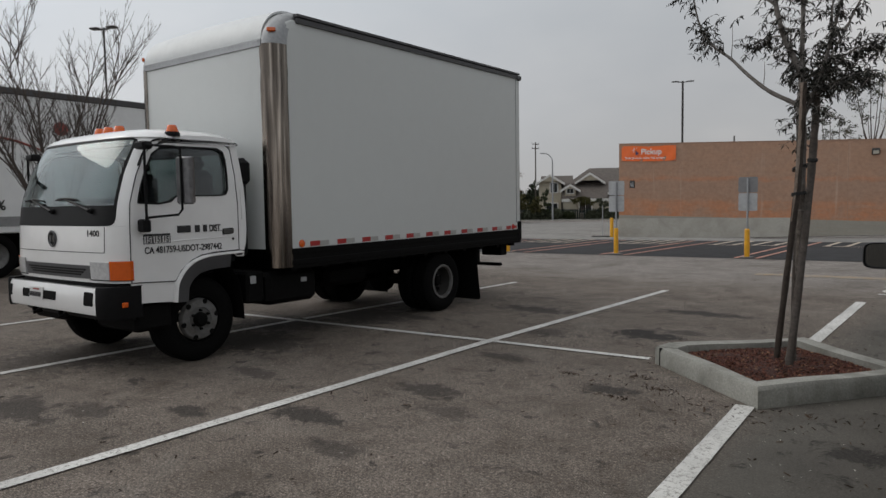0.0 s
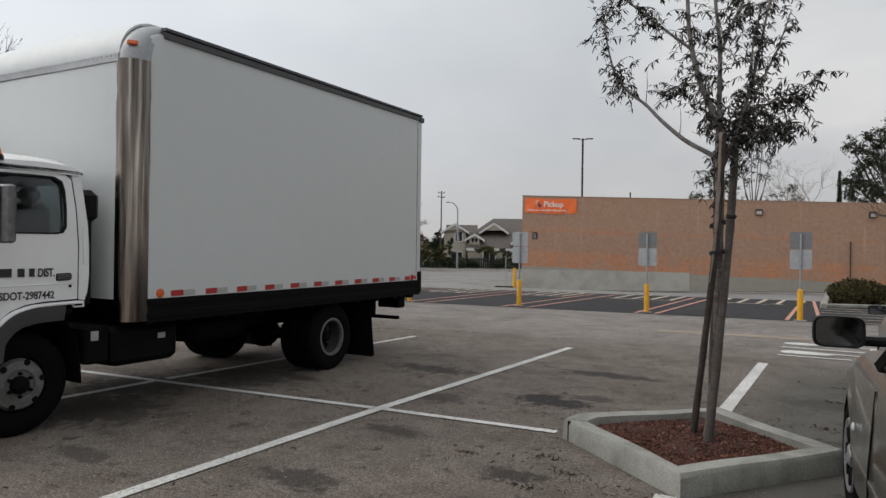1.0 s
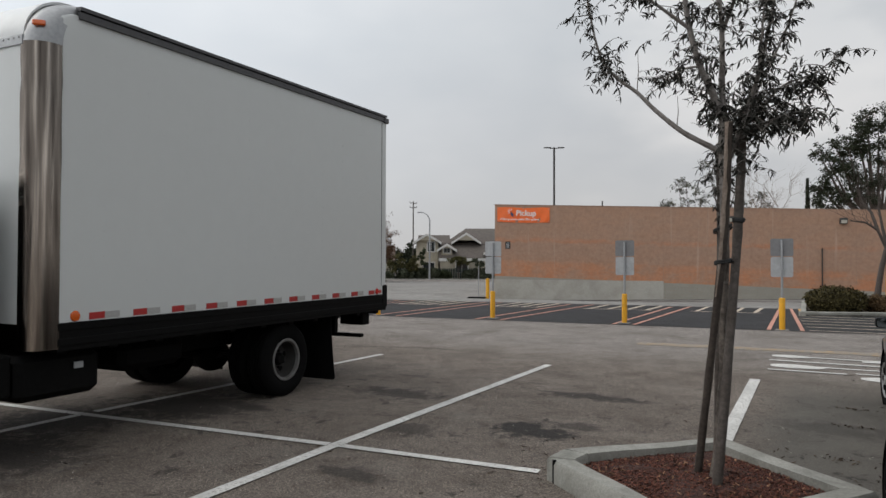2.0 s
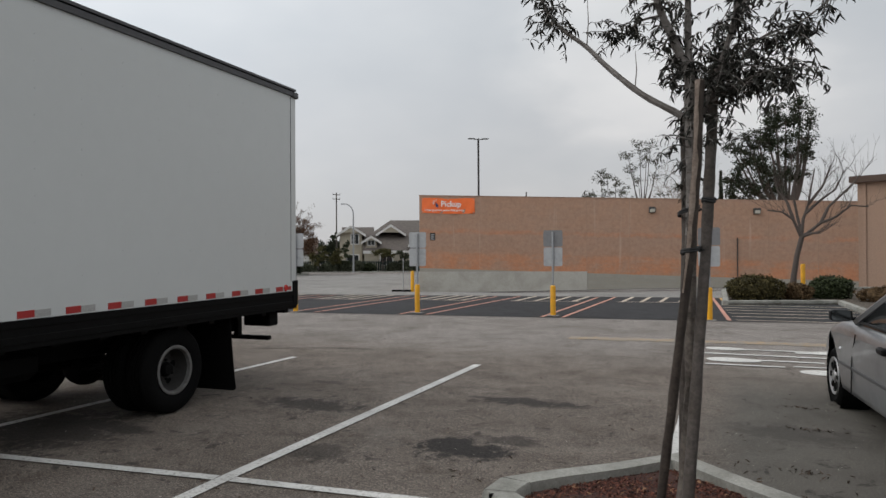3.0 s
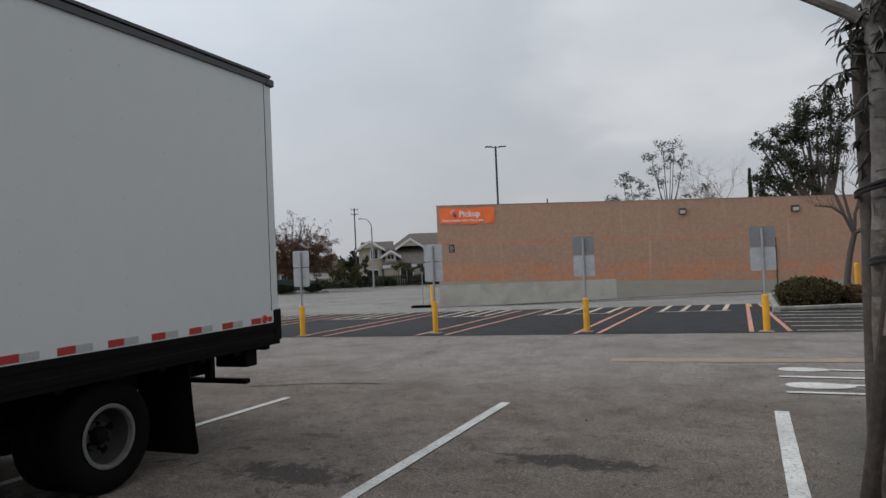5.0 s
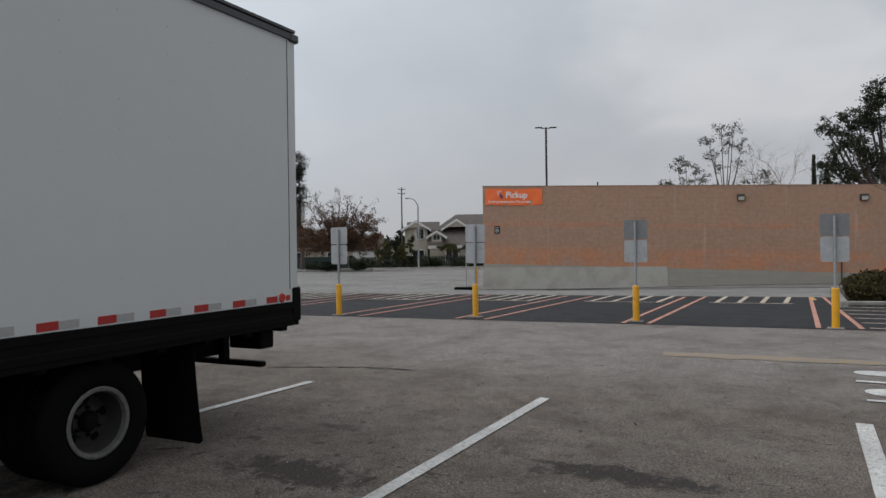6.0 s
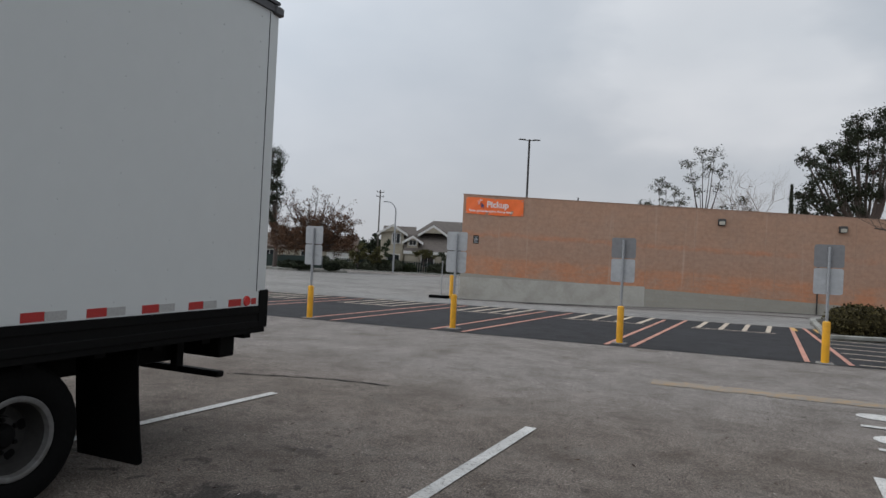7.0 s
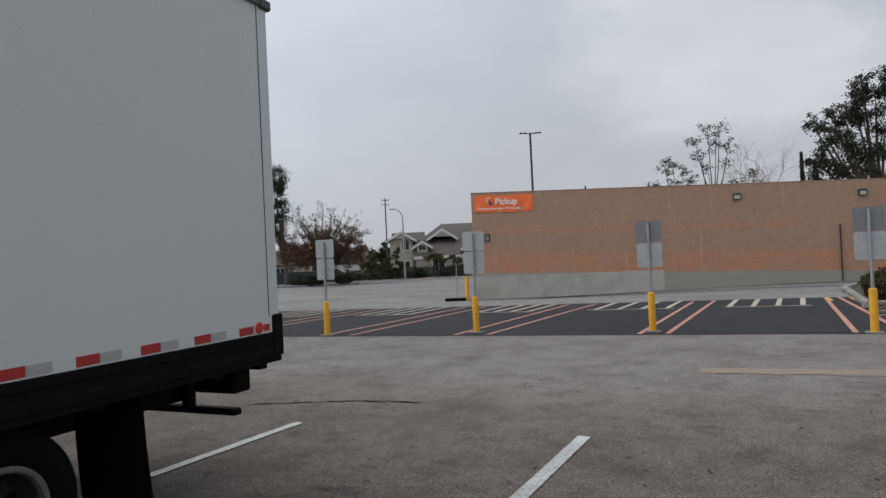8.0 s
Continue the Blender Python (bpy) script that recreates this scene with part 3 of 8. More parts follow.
# tar line along the foot of the shop wall, and a second one that runs out from it
for ya, yb, ua, ub, seed in ((-1.0, -0.8, -10.6, 8.0, 6), (-1.3, -3.6, -7.0, 6.0, 7)):
    rnd = random.Random(seed)
    g = Geo()
    a15 = radians(15.0)
    pts = []
    for i in range(61):
        u, v = ua + (ub - ua) * i / 60, ya + (yb - ya) * i / 60 + rnd.uniform(-0.03, 0.03) + 0.12 * math.sin(0.17 * i)
        pts.append((-8 + u * math.cos(a15) - v * math.sin(a15), 40 + u * math.sin(a15) + v * math.cos(a15)))
    g.add([(x, y + k * 0.11, gz(x, y + k * 0.11) + 0.026) for x, y in pts for k in (-1, 1)], [(2 * i, 2 * i + 1, 2 * i + 3, 2 * i + 2) for i in range(60)])
    solo("asphalt_crack", g, "black", "dark tar-filled crack along the pale lane by the wall", "crack", "structure")
# crack across the asphalt behind the truck
rnd = random.Random(5)
stripe_pts = [(-8.5 + 1.85 * i / 30 + rnd.uniform(-0.01, 0.01), 11.5 + 0.62 * math.sin(1.5 * i / 30) + rnd.uniform(-0.02, 0.02)) for i in range(31)]
g = Geo()
g.add([(x, y + s * (0.018 + 0.006 * math.sin(i)), 0.008) for i, (x, y) in enumerate(stripe_pts) for s in (-1, 1)], [(2 * i, 2 * i + 1, 2 * i + 3, 2 * i + 2) for i in range(30)])
solo("asphalt_crack", g, "black", "tar-filled crack running across the asphalt", "crack", "structure")

# ---- kerbed planter with mulch ----
PLANTER = [(-1.50, 5.39), (-0.66, 6.61), (-1.67, 7.53), (-2.63, 6.56), (-2.65, 6.30)]
CURB_H = 0.16


def inset_poly(pts, d):
    n, out = len(pts), []
    c = sum((Vector(p) for p in pts), Vector((0, 0))) / n
    for p in pts:
        v = Vector(p) - c
        out.append(tuple(c + v * (1 - d / v.length * 1.35)))
    return out


planter = thing("tree_planter", "diamond-shaped concrete kerb round a mulched tree planter", "planter")
inner = inset_poly(PLANTER, 0.15)
top_out = inset_poly(PLANTER, 0.02)
nP = len(PLANTER)
for i in range(nP):
    j = (i + 1) % nP
    if (Vector(PLANTER[i]) - Vector(PLANTER[j])).length < 0.3:
        continue
    a, b = Vector(PLANTER[i]), Vector(PLANTER[j])
    g = Geo()
    rings = []
    K = 10
    for k in range(K + 1):
        f = k / K
        o, t1, i1 = (Vector(P[i]).lerp(Vector(P[j if P is not None else i]), f) for P in (PLANTER, top_out, inner))
        w = 0.004 * math.sin(7 * f + i)
        rings += [(o.x, o.y, -0.02), (o.x, o.y, CURB_H - 0.03 + w), (t1.x, t1.y, CURB_H + w), (i1.x, i1.y, CURB_H - 0.005 + w), (i1.x, i1.y, 0.02)]
    g.add(rings, [(k * 5 + q, k * 5 + q + 1, k * 5 + q + 6, k * 5 + q + 5) for k in range(K) for q in range(4)] + [(0, 1, 2, 3, 4), tuple(K * 5 + q for q in (4, 3, 2, 1, 0))])
    part("kerb_stone", g, "curb", planter)
i, j = 3, 4
g = Geo()
pts = [PLANTER[3], PLANTER[4], inner[4], inner[3]]
g.prism(pts, [(-0.02, 0), (CURB_H - 0.02, 0), (CURB_H, 0.012)], "z")
part("kerb_corner", g, "curb", planter)
jx, jy = (Vector(PLANTER[4]).lerp(Vector(PLANTER[0]), 0.06))[:2]
part("kerb_joint", Geo().box(-0.006, 0.006, -0.004, 0.022, 0.0, CURB_H + 0.001, 0.0, pose(jx, jy, 0, 0, 0, -38)), "black", planter)
g = Geo()
rnd = random.Random(3)
cx, cy = -1.62, 6.42
vs, fs = [(cx, cy, 0.125)], []
for ring in range(1, 7):
    for k in range(30):
        a = 2 * math.pi * k / 30
        # distance to the inner outline along this direction
        best = 9
        for q in range(nP):
            p0, p1 = Vector(inner[q]) - Vector((cx, cy)), Vector(inner[(q + 1) % nP]) - Vector((cx, cy))
            dv = Vector((math.cos(a), math.sin(a)))
            e = p1 - p0
            den = dv.x * e.y - dv.y * e.x
            if abs(den) > 1e-9:
                tt = (p0.x * e.y - p0.y * e.x) / den
                ss = (p0.x * dv.y - p0.y * dv.x) / den
                if tt > 0 and -1e-6 <= ss <= 1 + 1e-6:
                    best = min(best, tt)
        r = best * ring / 6 * 1.01
        vs.append((cx + r * math.cos(a), cy + r * math.sin(a), 0.125 - 0.03 * (ring / 6) ** 2 + rnd.uniform(-0.008, 0.008)))
for k in range(30):
    fs.append((0, 1 + k, 1 + (k + 1) % 30))
    for ring in range(5):
        a = 1 + ring * 30
        fs.append((a + k, a + 30 + k, a + 30 + (k + 1) % 30, a + (k + 1) % 30))
g.add(vs, fs)
part("mulch_bed", g, "mulch", planter, "reddish bark mulch")


def chip_field(n, seed, inside, zf, size, flat=0.35):
    """Loose chips scattered over an area, as one mesh."""
    r, q = random.Random(seed), Geo()
    k = 0
    while k < n:
        p = inside(r)
        if p is None:
            continue
        k += 1
        s = size * r.uniform(0.5, 1.5)
        m = Matrix.Translation((p[0], p[1], zf(*p))) @ Euler((r.uniform(-flat, flat), r.uniform(-flat, flat), r.uniform(0, 6.3))).to_matrix().to_4x4()
        w, h = s * r.uniform(0.18, 0.4), s * 0.1
        q.add([(-s, -w, 0), (s, -w * 0.6, 0), (s * 0.9, w, 0), (-s * 0.8, w * 0.7, 0), (0, 0, h * 2)], [(0, 1, 4), (1, 2, 4), (2, 3, 4), (3, 0, 4), (3, 2, 1, 0)], m)
    return q


def in_poly(x, y, pts):
    c = False
    for q in range(len(pts)):
        (x0, y0), (x1, y1) = pts[q], pts[q - 1]
        if (y0 > y) != (y1 > y) and x < (x1 - x0) * (y - y0) / (y1 - y0) + x0:
            c = not c
    return c


def in_planter(r):
    x, y = r.uniform(-2.7, -0.6), r.uniform(5.4, 7.5)
    return (x, y) if in_poly(x, y, inner) else None


tagged(part("mulch_chip", chip_field(9500, 11, in_planter, lambda x, y: 0.125 - 0.03 * min(1, ((x - cx) ** 2 + (y - cy) ** 2) / 0.6), 0.0145, 0.7), "mulch", planter, smooth=False), kind="stuff")
M["chip_pale"] = material("pale_wood_chip", (0.2, 0.115, 0.07), 0.85, spread=0.7, spec=0.1)
tagged(part("pale_chip", chip_field(300, 12, in_planter, lambda x, y: 0.133 - 0.03 * min(1, ((x - cx) ** 2 + (y - cy) ** 2) / 0.6), 0.014, 0.6), "chip_pale", planter, "pale splinters of wood among the mulch", smooth=False), kind="stuff")


# ---- shop building with the pickup banner ----
WA = 15.0
WALL = pose(-8, 40, 0, 0, 0, WA)     # x along the wall, -y towards the lot
U0, U1, TOP_SLOPE = -10.45, 12.3, -0.032


def wtop(u):
    return 4.45 + TOP_SLOPE * u


def banded_wall(name):
    """Painted block wall: tan above, a thin orange line, a greyish patched band, mottled orange below; the courses show faintly."""
    m = bpy.data.materials.new(name)
    m.use_nodes = True
    t = m.node_tree
    b = t.nodes["Principled BSDF"]
    place = N(t, "ShaderNodeNewGeometry")
    turn = N(t, "ShaderNodeMapping", vector_type="TEXTURE")
    turn.inputs["Location"].default_value = (-8, 40, 0)
    turn.inputs["Rotation"].default_value = (0, 0, radians(WA))
    t.links.new(place.outputs["Position"], turn.inputs[0])
    along = turn.outputs[0]
    sp = N(t, "ShaderNodeSeparateXYZ")
    t.links.new(along, sp.inputs[0])

    def nz(scale, detail=5.0, rough=0.6, stretch=None):
        n = N(t, "ShaderNodeTexNoise", i_Scale=scale, i_Detail=detail, i_Roughness=rough)
        if stretch:
            mp_ = N(t, "ShaderNodeMapping")
            mp_.inputs["Scale"].default_value = stretch
            t.links.new(along, mp_.inputs[0])
            t.links.new(mp_.outputs[0], n.inputs["Vector"])
        else:
            t.links.new(along, n.inputs["Vector"])
        return n.outputs[0]
    level = calc(t, "MULTIPLY_ADD", sp.outputs[0], -TOP_SLOPE, sp.outputs[2])
    level = calc(t, "ADD", level, calc(t, "MULTIPLY_ADD", nz(1.3, 6.0), 0.5, -0.25))
    h = calc(t, "DIVIDE", level, 5.0)
    col = ramp(t, h, [(0.08, (0.40, 0.190, 0.105)), (0.235, (0.395, 0.198, 0.115)), (0.275, (0.315, 0.205, 0.150)), (0.46, (0.300, 0.212, 0.165)), (0.485, (0.385, 0.198, 0.122)), (0.505, (0.375, 0.207, 0.136)), (0.53, (0.326, 0.220, 0.162)), (0.9, (0.335, 0.225, 0.165))])
    patch = ramp(t, nz(0.9, 6.0, 0.65, (1, 1, 2.2)), [(0.4, (0, 0, 0)), (0.62, (0.55,) * 3)])
    col = mixc(t, patch, col, (0.352, 0.228, 0.165))
    faded = ramp(t, nz(0.45, 7.0, 0.7, (1, 1, 2.8)), [(0.46, (0, 0, 0)), (0.58, (0.75,) * 3)])
    col = mixc(t, faded, col, (0.318, 0.224, 0.172))
    col = mixc(t, 1.0, col, ramp(t, nz(5.0, 6.0, 0.7), [(0.3, (0.84,) * 3), (0.7, (1.12,) * 3)]), "MULTIPLY")
    drip = ramp(t, nz(1.0, 4.0, 0.6, (3.2, 1, 0.16)), [(0.62, (0, 0, 0)), (0.72, (0.35,) * 3)])
    col = mixc(t, drip, col, (0.45, 0.38, 0.33))
    info = N(t, "ShaderNodeObjectInfo")
    lot = calc(t, "FRACT", calc(t, "ADD", info.outputs["Random"], place.outputs["Random Per Island"]))
    col = mixc(t, 1.0, col, ramp(t, lot, [(0, (1.15, 1.055, 0.985)), (1, (1.185, 1.08, 1.005))]), "MULTIPLY")
    t.links.new(col, b.inputs["Base Color"])
    b.inputs["Roughness"].default_value = 0.88
    bp = N(t, "ShaderNodeBump", i_Strength=0.8, i_Distance=0.006)
    t.links.new(nz(9.0, 6.0, 0.7), bp.inputs["Height"])
    t.links.new(bp.outputs[0], b.inputs["Normal"])
    return m


M["wall_paint"] = banded_wall("banded_wall_paint")
M["wall_tan"] = material("painted_block_tan", (0.3, 0.2, 0.145), 0.85, grain=0.15, scale=18, stain=0.35, stain_scale=0.6, stain_colour=(0.36, 0.225, 0.155), bump=0.004)
M["wall_base"] = material("grey_green_base_paint", (0.30, 0.285, 0.245), 0.85, grain=0.1, scale=12, stain=0.5, stain_scale=0.7, stain_colour=(0.28, 0.26, 0.225), bump=0.003, spread=0.03)
M["mortar"] = material("block_mortar", (0.33, 0.215, 0.152), 0.95, grain=0.2, scale=20)
shop = thing("wall_shop", "long painted block wall of a shop with coloured bands", "wall", m=WALL, kind="structure")
# the core of the building, behind the blocks
g = Geo()
q = [(U0, -1.6), (U1 + 14, -1.6), (U1 + 14, wtop(U1 + 14)), (U0, wtop(U0))]
g.prism([(b, a) for a, b in q], [(-0.026, 0), (26.0, 0)], "y")
part("core", g, "mortar", shop)
BL, BH = 0.81, 0.2          # two half-hidden block lengths share one face; courses of 0.2 m


def block_mesh(length, height, mat, depth=0.03):
    c = 0.0015
    q = Geo().prism([(c, 0.0), (length - c, 0.0), (length - c, height - 0.003), (c, height - 0.003)], [(0.0, 0), (-depth + 0.004, 0), (-depth, 0.004)], "x")
    q.v = [(a, x, b) for x, a, b in q.v]
    return q


# ---- things on and along the shop wall ----
M["banner"].node_tree.nodes["Principled BSDF"].inputs["Roughness"].default_value = 0.4
M["navy"] = material("navy_print", (0.03, 0.05, 0.14), 0.5)
banner = thing("pickup_banner", "orange vinyl pickup banner stretched on a wall corner", "banner", m=WALL)
rows = []
for j in range(9):
    rows.append([])
    for i in range(41):
        u, v = i / 40, j / 8
        x = -10.3 + 2.98 * u
        sag = 0.04 * math.sin(math.pi * u) * (1 - v)
        z = 3.80 + 0.82 * v - 0.028 * 2.98 * u - sag + 0.02 * v * math.sin(9 * u)
        y = -0.05 - 0.016 * math.sin(13 * u + 3 * v) - 0.012 * math.sin(31 * u - 7 * v) * (1 - v * v) - 0.012 * abs(math.sin(8 * u))
        rows[-1].append((x, y, z))
part("vinyl_sheet", Geo().slab(rows, (0, 0.004, 0)), "banner", banner)
for u, v in ((-10.25, 4.56), (-7.38, 4.47), (-10.25, 3.86), (-7.38, 3.77), (-8.8, 4.52)):
    part("grommet", Geo().lathe([(0.0, 0.03), (0.025, 0.028), (0.025, -0.03)], pose(u, -0.06, v, 0, 0, -90), 8), "galv", banner)
lettering("banner_word", "Pickup", 0.44, pose(-9.22, -0.095, 4.13, 90, 1.6, 0), "banner_white", banner, "white lettering", wide=0.98)
lettering("banner_line", "Order groceries online. Pick up here.", 0.155, pose(-10.12, -0.09, 3.90, 90, 1.6, 0), "banner_white", banner, "small white lettering", wide=0.95)
g = Geo()
g.prism([(-9.52, 4.36), (-9.50, 4.08), (-9.44, 4.14), (-9.40, 4.06), (-9.36, 4.08), (-9.40, 4.16), (-9.32, 4.17)], [(0.085, 0), (0.092, 0)], "x")
g.v = [(a, -x, b) for x, a, b in g.v]
part("pointer_mark", g, "navy", banner, "dark pointer shape with rays")
g = Geo()
for a in (70, 105, 140, 175, 215):
    r0, r1 = 0.07, 0.17
    c, s = math.cos(radians(a)), math.sin(radians(a))
    g.tube([(-9.52 + r0 * c, -0.09, 4.36 + r0 * s), (-9.52 + r1 * c, -0.09, 4.36 + r1 * s)], 0.017, 6)
part("pointer_ray", g, "banner_white", banner)

plaque = thing("wall_plaque", "small dark notice plaque screwed to the wall", "sign", m=WALL)
part("plate", Geo().box(-9.84, -9.55, -0.045, -0.03, 2.24, 2.66, 0.005), "plastic", plaque)
for k, z in enumerate((2.58, 2.50, 2.44, 2.38, 2.31)):
    part("notice_bar", Geo().box(-9.80, -9.59 - 0.03 * (k % 2), -0.048, -0.044, z - 0.02, z + 0.012), "sign_back", plaque)

M["lamp_lens"] = material("lamp_lens_dusty", (0.62, 0.6, 0.52), 0.3, grain=0.1, scale=20)
lamp = thing("wall_pack_lamp", "bronze wall-pack lamp with a pale lens, unlit", "wall lamp", "wall lamps", WALL @ pose(2.16, -0.03, 3.77))
part("housing", Geo().prism([(0.0, -0.15), (-0.16, -0.12), (-0.22, 0.05), (-0.18, 0.16), (0.0, 0.16)], [(-0.17, 0.02), (-0.15, 0), (0.15, 0), (0.17, 0.02)], "x"), "pole_dark", lamp)
part("lens", Geo().prism([(-0.165, -0.115), (-0.225, 0.04), (-0.232, 0.035), (-0.172, -0.12)], [(-0.13, 0), (0.13, 0)], "x"), "lamp_lens", lamp, "pale lens")
copy_thing(lamp, WALL @ pose(7.42, -0.03, 3.62))

# downpipe post against the wall, coping and joints
solo("wall_conduit", Geo().tube([(6.45, -0.09, -0.5), (6.45, -0.09, 2.25)], 0.03, 10), "pole_dark", "rusty upright conduit pipe on the wall", "pipe", m=WALL)
for k, u in enumerate((-1.25, 1.0, 4.6, 8.0, 10.4)):
    part("wall_joint", Geo().box(u - 0.012, u + 0.012, -0.036, -0.028, 0.4, wtop(u) - 0.05), "mortar", shop)
g = Geo()
g.prism([(-0.05, 0.0), (-0.05, 0.03), (0.3, 0.04), (0.3, 0.0)], [(U0 - 0.03, 0), (U1 + 0.2, 0)], "x")
g.v = [(x, y, z + wtop(x) - 0.02) for x, y, z in g.v]
part("coping", g, "wall_tan", shop, "thin capping along the wall top")
# paler lower base block and footing kerb
part("base_plinth", Geo().box(U0 - 0.02, -1.23, -0.05, -0.03, -0.9, 0.50, 0.006), material("pale_base_patch", (0.40, 0.385, 0.345), 0.85, grain=0.1, scale=14, stain=0.45, stain_scale=1.1, stain_colour=(0.2, 0.18, 0.15)), shop, "paler patched base")
# projecting wing of the building, taller, with a dark eave
M["eave_brown"] = material("brown_eave_paint", (0.085, 0.058, 0.045), 0.7, grain=0.1, scale=10, spec=0.2)
wing = thing("building_wing", "taller tan wing of the shop with a dark eave", "building", m=WALL @ pose(12.3, 0, 0, 0, 0, -38))
part("wing_wall", Geo().box(0, 16, -0.02, 8, -1.2, 5.05, 0.0), "wall_tan", wing)
part("eave", Geo().prism([(-0.35, 5.0), (-0.35, 5.32), (8.2, 5.4), (8.2, 5.0)], [(-0.3, 0), (16.2, 0)], "x"), "eave_brown", wing, "dark brown metal eave")
part("downpipe", Geo().box(0.25, 0.40, -0.10, -0.02, -1, 5.0, 0.01), "wall_tan", wing)

# bollard at the wall corner, and a portable sign foot beside it
def bollard(name, x, y, h, r, label, group, z=None, pad=0.2):
    z = gz(x, y) if z is None else z
    b = thing(name, label, "bollard", group, pose(x, y, z))
    n = 20
    part("pipe", Geo().lathe([(0.0, h), (r * 0.7, h - 0.006), (r * 0.93, h - 0.018), (r, h - 0.04), (r, 0.0)], pose(0, 0, 0, 0, -90, 0), n), "yellow", b, "yellow-painted steel pipe")
    if pad:
        part("foot_pad", Geo().prism([(-pad, -0.12), (pad, -0.13), (pad * 0.95, 0.13), (-pad, 0.12)], [(0.0, 0), (0.012, 0.008)], "z"), "lane", b, "pale concrete pad")
    return b


bollard("corner_bollard", *(WALL @ Vector((-10.75, -0.6, 0)))[:2], 1.2, 0.1, "yellow pipe bollard by the wall corner", "", pad=0)
px, py = (WALL @ Vector((-11.3, -0.9, 0)))[:2]
foot = thing("portable_sign_foot", "black rubber sign foot with a bare thin post", "sign post", m=pose(px, py, gz(px, py) + 0.01, 0, 0, WA))
part("rubber_foot", Geo().box(-0.5, 0.5, -0.2, 0.2, 0.0, 0.15, 0.02), "rubber", foot)
part("post", Geo().cyl((0.1, 0, 0.1), (0.1, 0, 1.9), 0.025, n=8), "galv", foot)

M["sign_dark"] = material("dull_dark_sign_back", (0.2, 0.2, 0.205), 0.6, 0.2, grain=0.12, scale=12)
# pickup-bay sign posts in their bollards
BAY_POSTS = [(-12.18, 17.6), (-8.99, 18.40), (-5.55, 18.82), (-2.03, 18.94), (-15.4, 17.3)]
for i, (x, y) in enumerate(BAY_POSTS):
    b = bollard("bay_sign_post", x, y, 0.73, 0.064, "yellow bollard base carrying a two-plate bay sign, seen from behind", "bay sign posts", 0.008, pad=0.14)
    turn = (2, 4, 3, 4, 2)[i]
    part("sign_pole", Geo().cyl((0, 0, 0.6), (0, 0, 2.02), 0.026, n=10), "galv", b, "galvanised pole")
    for z0, z1, w in ((1.66, 2.06, 0.235), (1.19, 1.645, 0.23)):
        g = Geo()
        rr = 0.04
        pts = []
        for cx_, cz_, a0 in ((w - rr, z1 - rr, 0), (-w + rr, z1 - rr, 90), (-w + rr, z0 + rr, 180), (w - rr, z0 + rr, 270)):
            pts += [(cx_ + rr * math.cos(radians(a0 + q)), cz_ + rr * math.sin(radians(a0 + q))) for q in (0, 30, 60, 90)]
        g.prism(pts, [(0.028, 0.001), (0.032, 0.001)], "x")
        g.v = [tuple(pose(0, 0, 0, 0, 0, turn) @ Vector((a, x_, c))) for x_, a, c in g.v]
        plate_ = part("sign_plate", g, "sign_dark" if z0 > 1.5 and i in (2, 3) else "sign_back", b, "bare aluminium back of a sign plate")
        for zz in (z0 + 0.08, z1 - 0.08):
            part("bolt", Geo().lathe([(0.0, 0.008), (0.01, 0.006), (0.01, -0.004)], pose(0, 0.026, zz, 0, 0, -90), 6), "galv", plate_)


# ---- box truck ----
truck = thing("box_truck", "white cab-over box truck with a tall plain cargo box", "truck")
XC = -7.49         # middle of the truck
XL = -8.70         # far side of the cargo box


def zlow(y):
    return 1.040 + 0.0045 * (y - 4.85)


def ztop(y):
    return 3.41 + 0.0095 * (y - 4.85)


# cargo box: plan outline with round front corners, nose rounded back at the top
def box_loop(z, yf, lo=False, grow=0.0):
    r = 0.15
    pts = [(XL - grow, 9.60), (XL - grow, yf + r)]
    pts += [(XL + r - (r + grow) * math.cos(a), yf + r - (r + grow) * math.sin(a)) for a in (0.3, 0.7, 1.1, 1.5)]
    pts += [(-6.28 - r + (r + grow) * math.sin(a), yf + r - (r + grow) * math.cos(a)) for a in (0.07, 0.47, 0.87, 1.27)]
    pts += [(-6.28 + grow, yf + r), (-6.28 + grow, 9.60)]
    return [(x, y, zlow(y) if lo else min(z, ztop(y)) if z > 3.2 else z) for x, y in pts]


YF = 4.62
loops = [box_loop(1, YF, True), box_loop(1.4, YF), box_loop(3.17, YF)]
for k in range(1, 7):
    a = math.pi / 2 * k / 6
    loops.append(box_loop(3.17 + 0.29 * math.sin(a), YF + 0.36 * (1 - math.cos(a))))
box = part("cargo_box", Geo().loft(loops), "box_white", truck, "smooth white panel sides", angle=50)
# roof skin, a thin pale sheet over the nose and the roof
rows = []
for k in range(9):
    a = math.pi / 2 * k / 8
    y, z = YF - 0.004 + 0.36 * (1 - math.cos(a)), 3.18 + 0.35 * math.sin(a)
    rows.append([(x, y, z + 0.03 * math.sin(a) * (1 - ((x + 7.49) / 1.07) ** 2)) for x in ((XL + 0.14), -8.1, -7.5, -6.9, -6.43)])
rows.append([(x, 9.58, 3.505) for x in ((XL + 0.14), -8.1, -7.5, -6.9, -6.43)])
part("roof_skin", Geo().slab(rows, (0, 0.004, -0.02)), "roof_skin", box, "pale translucent roof skin")
part("nose_trim", Geo().box((XL + 0.14), -6.43, YF - 0.012, YF + 0.01, 3.115, 3.19, 0.004), "alu", box, "riveted aluminium trim strip")
g = Geo()
for i in range(34):
    g.ball((XL + 0.17 + i * 0.0625, YF - 0.013, 3.17), 0.008, 0.006, 0.008, 6, 4)
tagged(part("trim_rivet", g, "alu", box), kind="stuff")
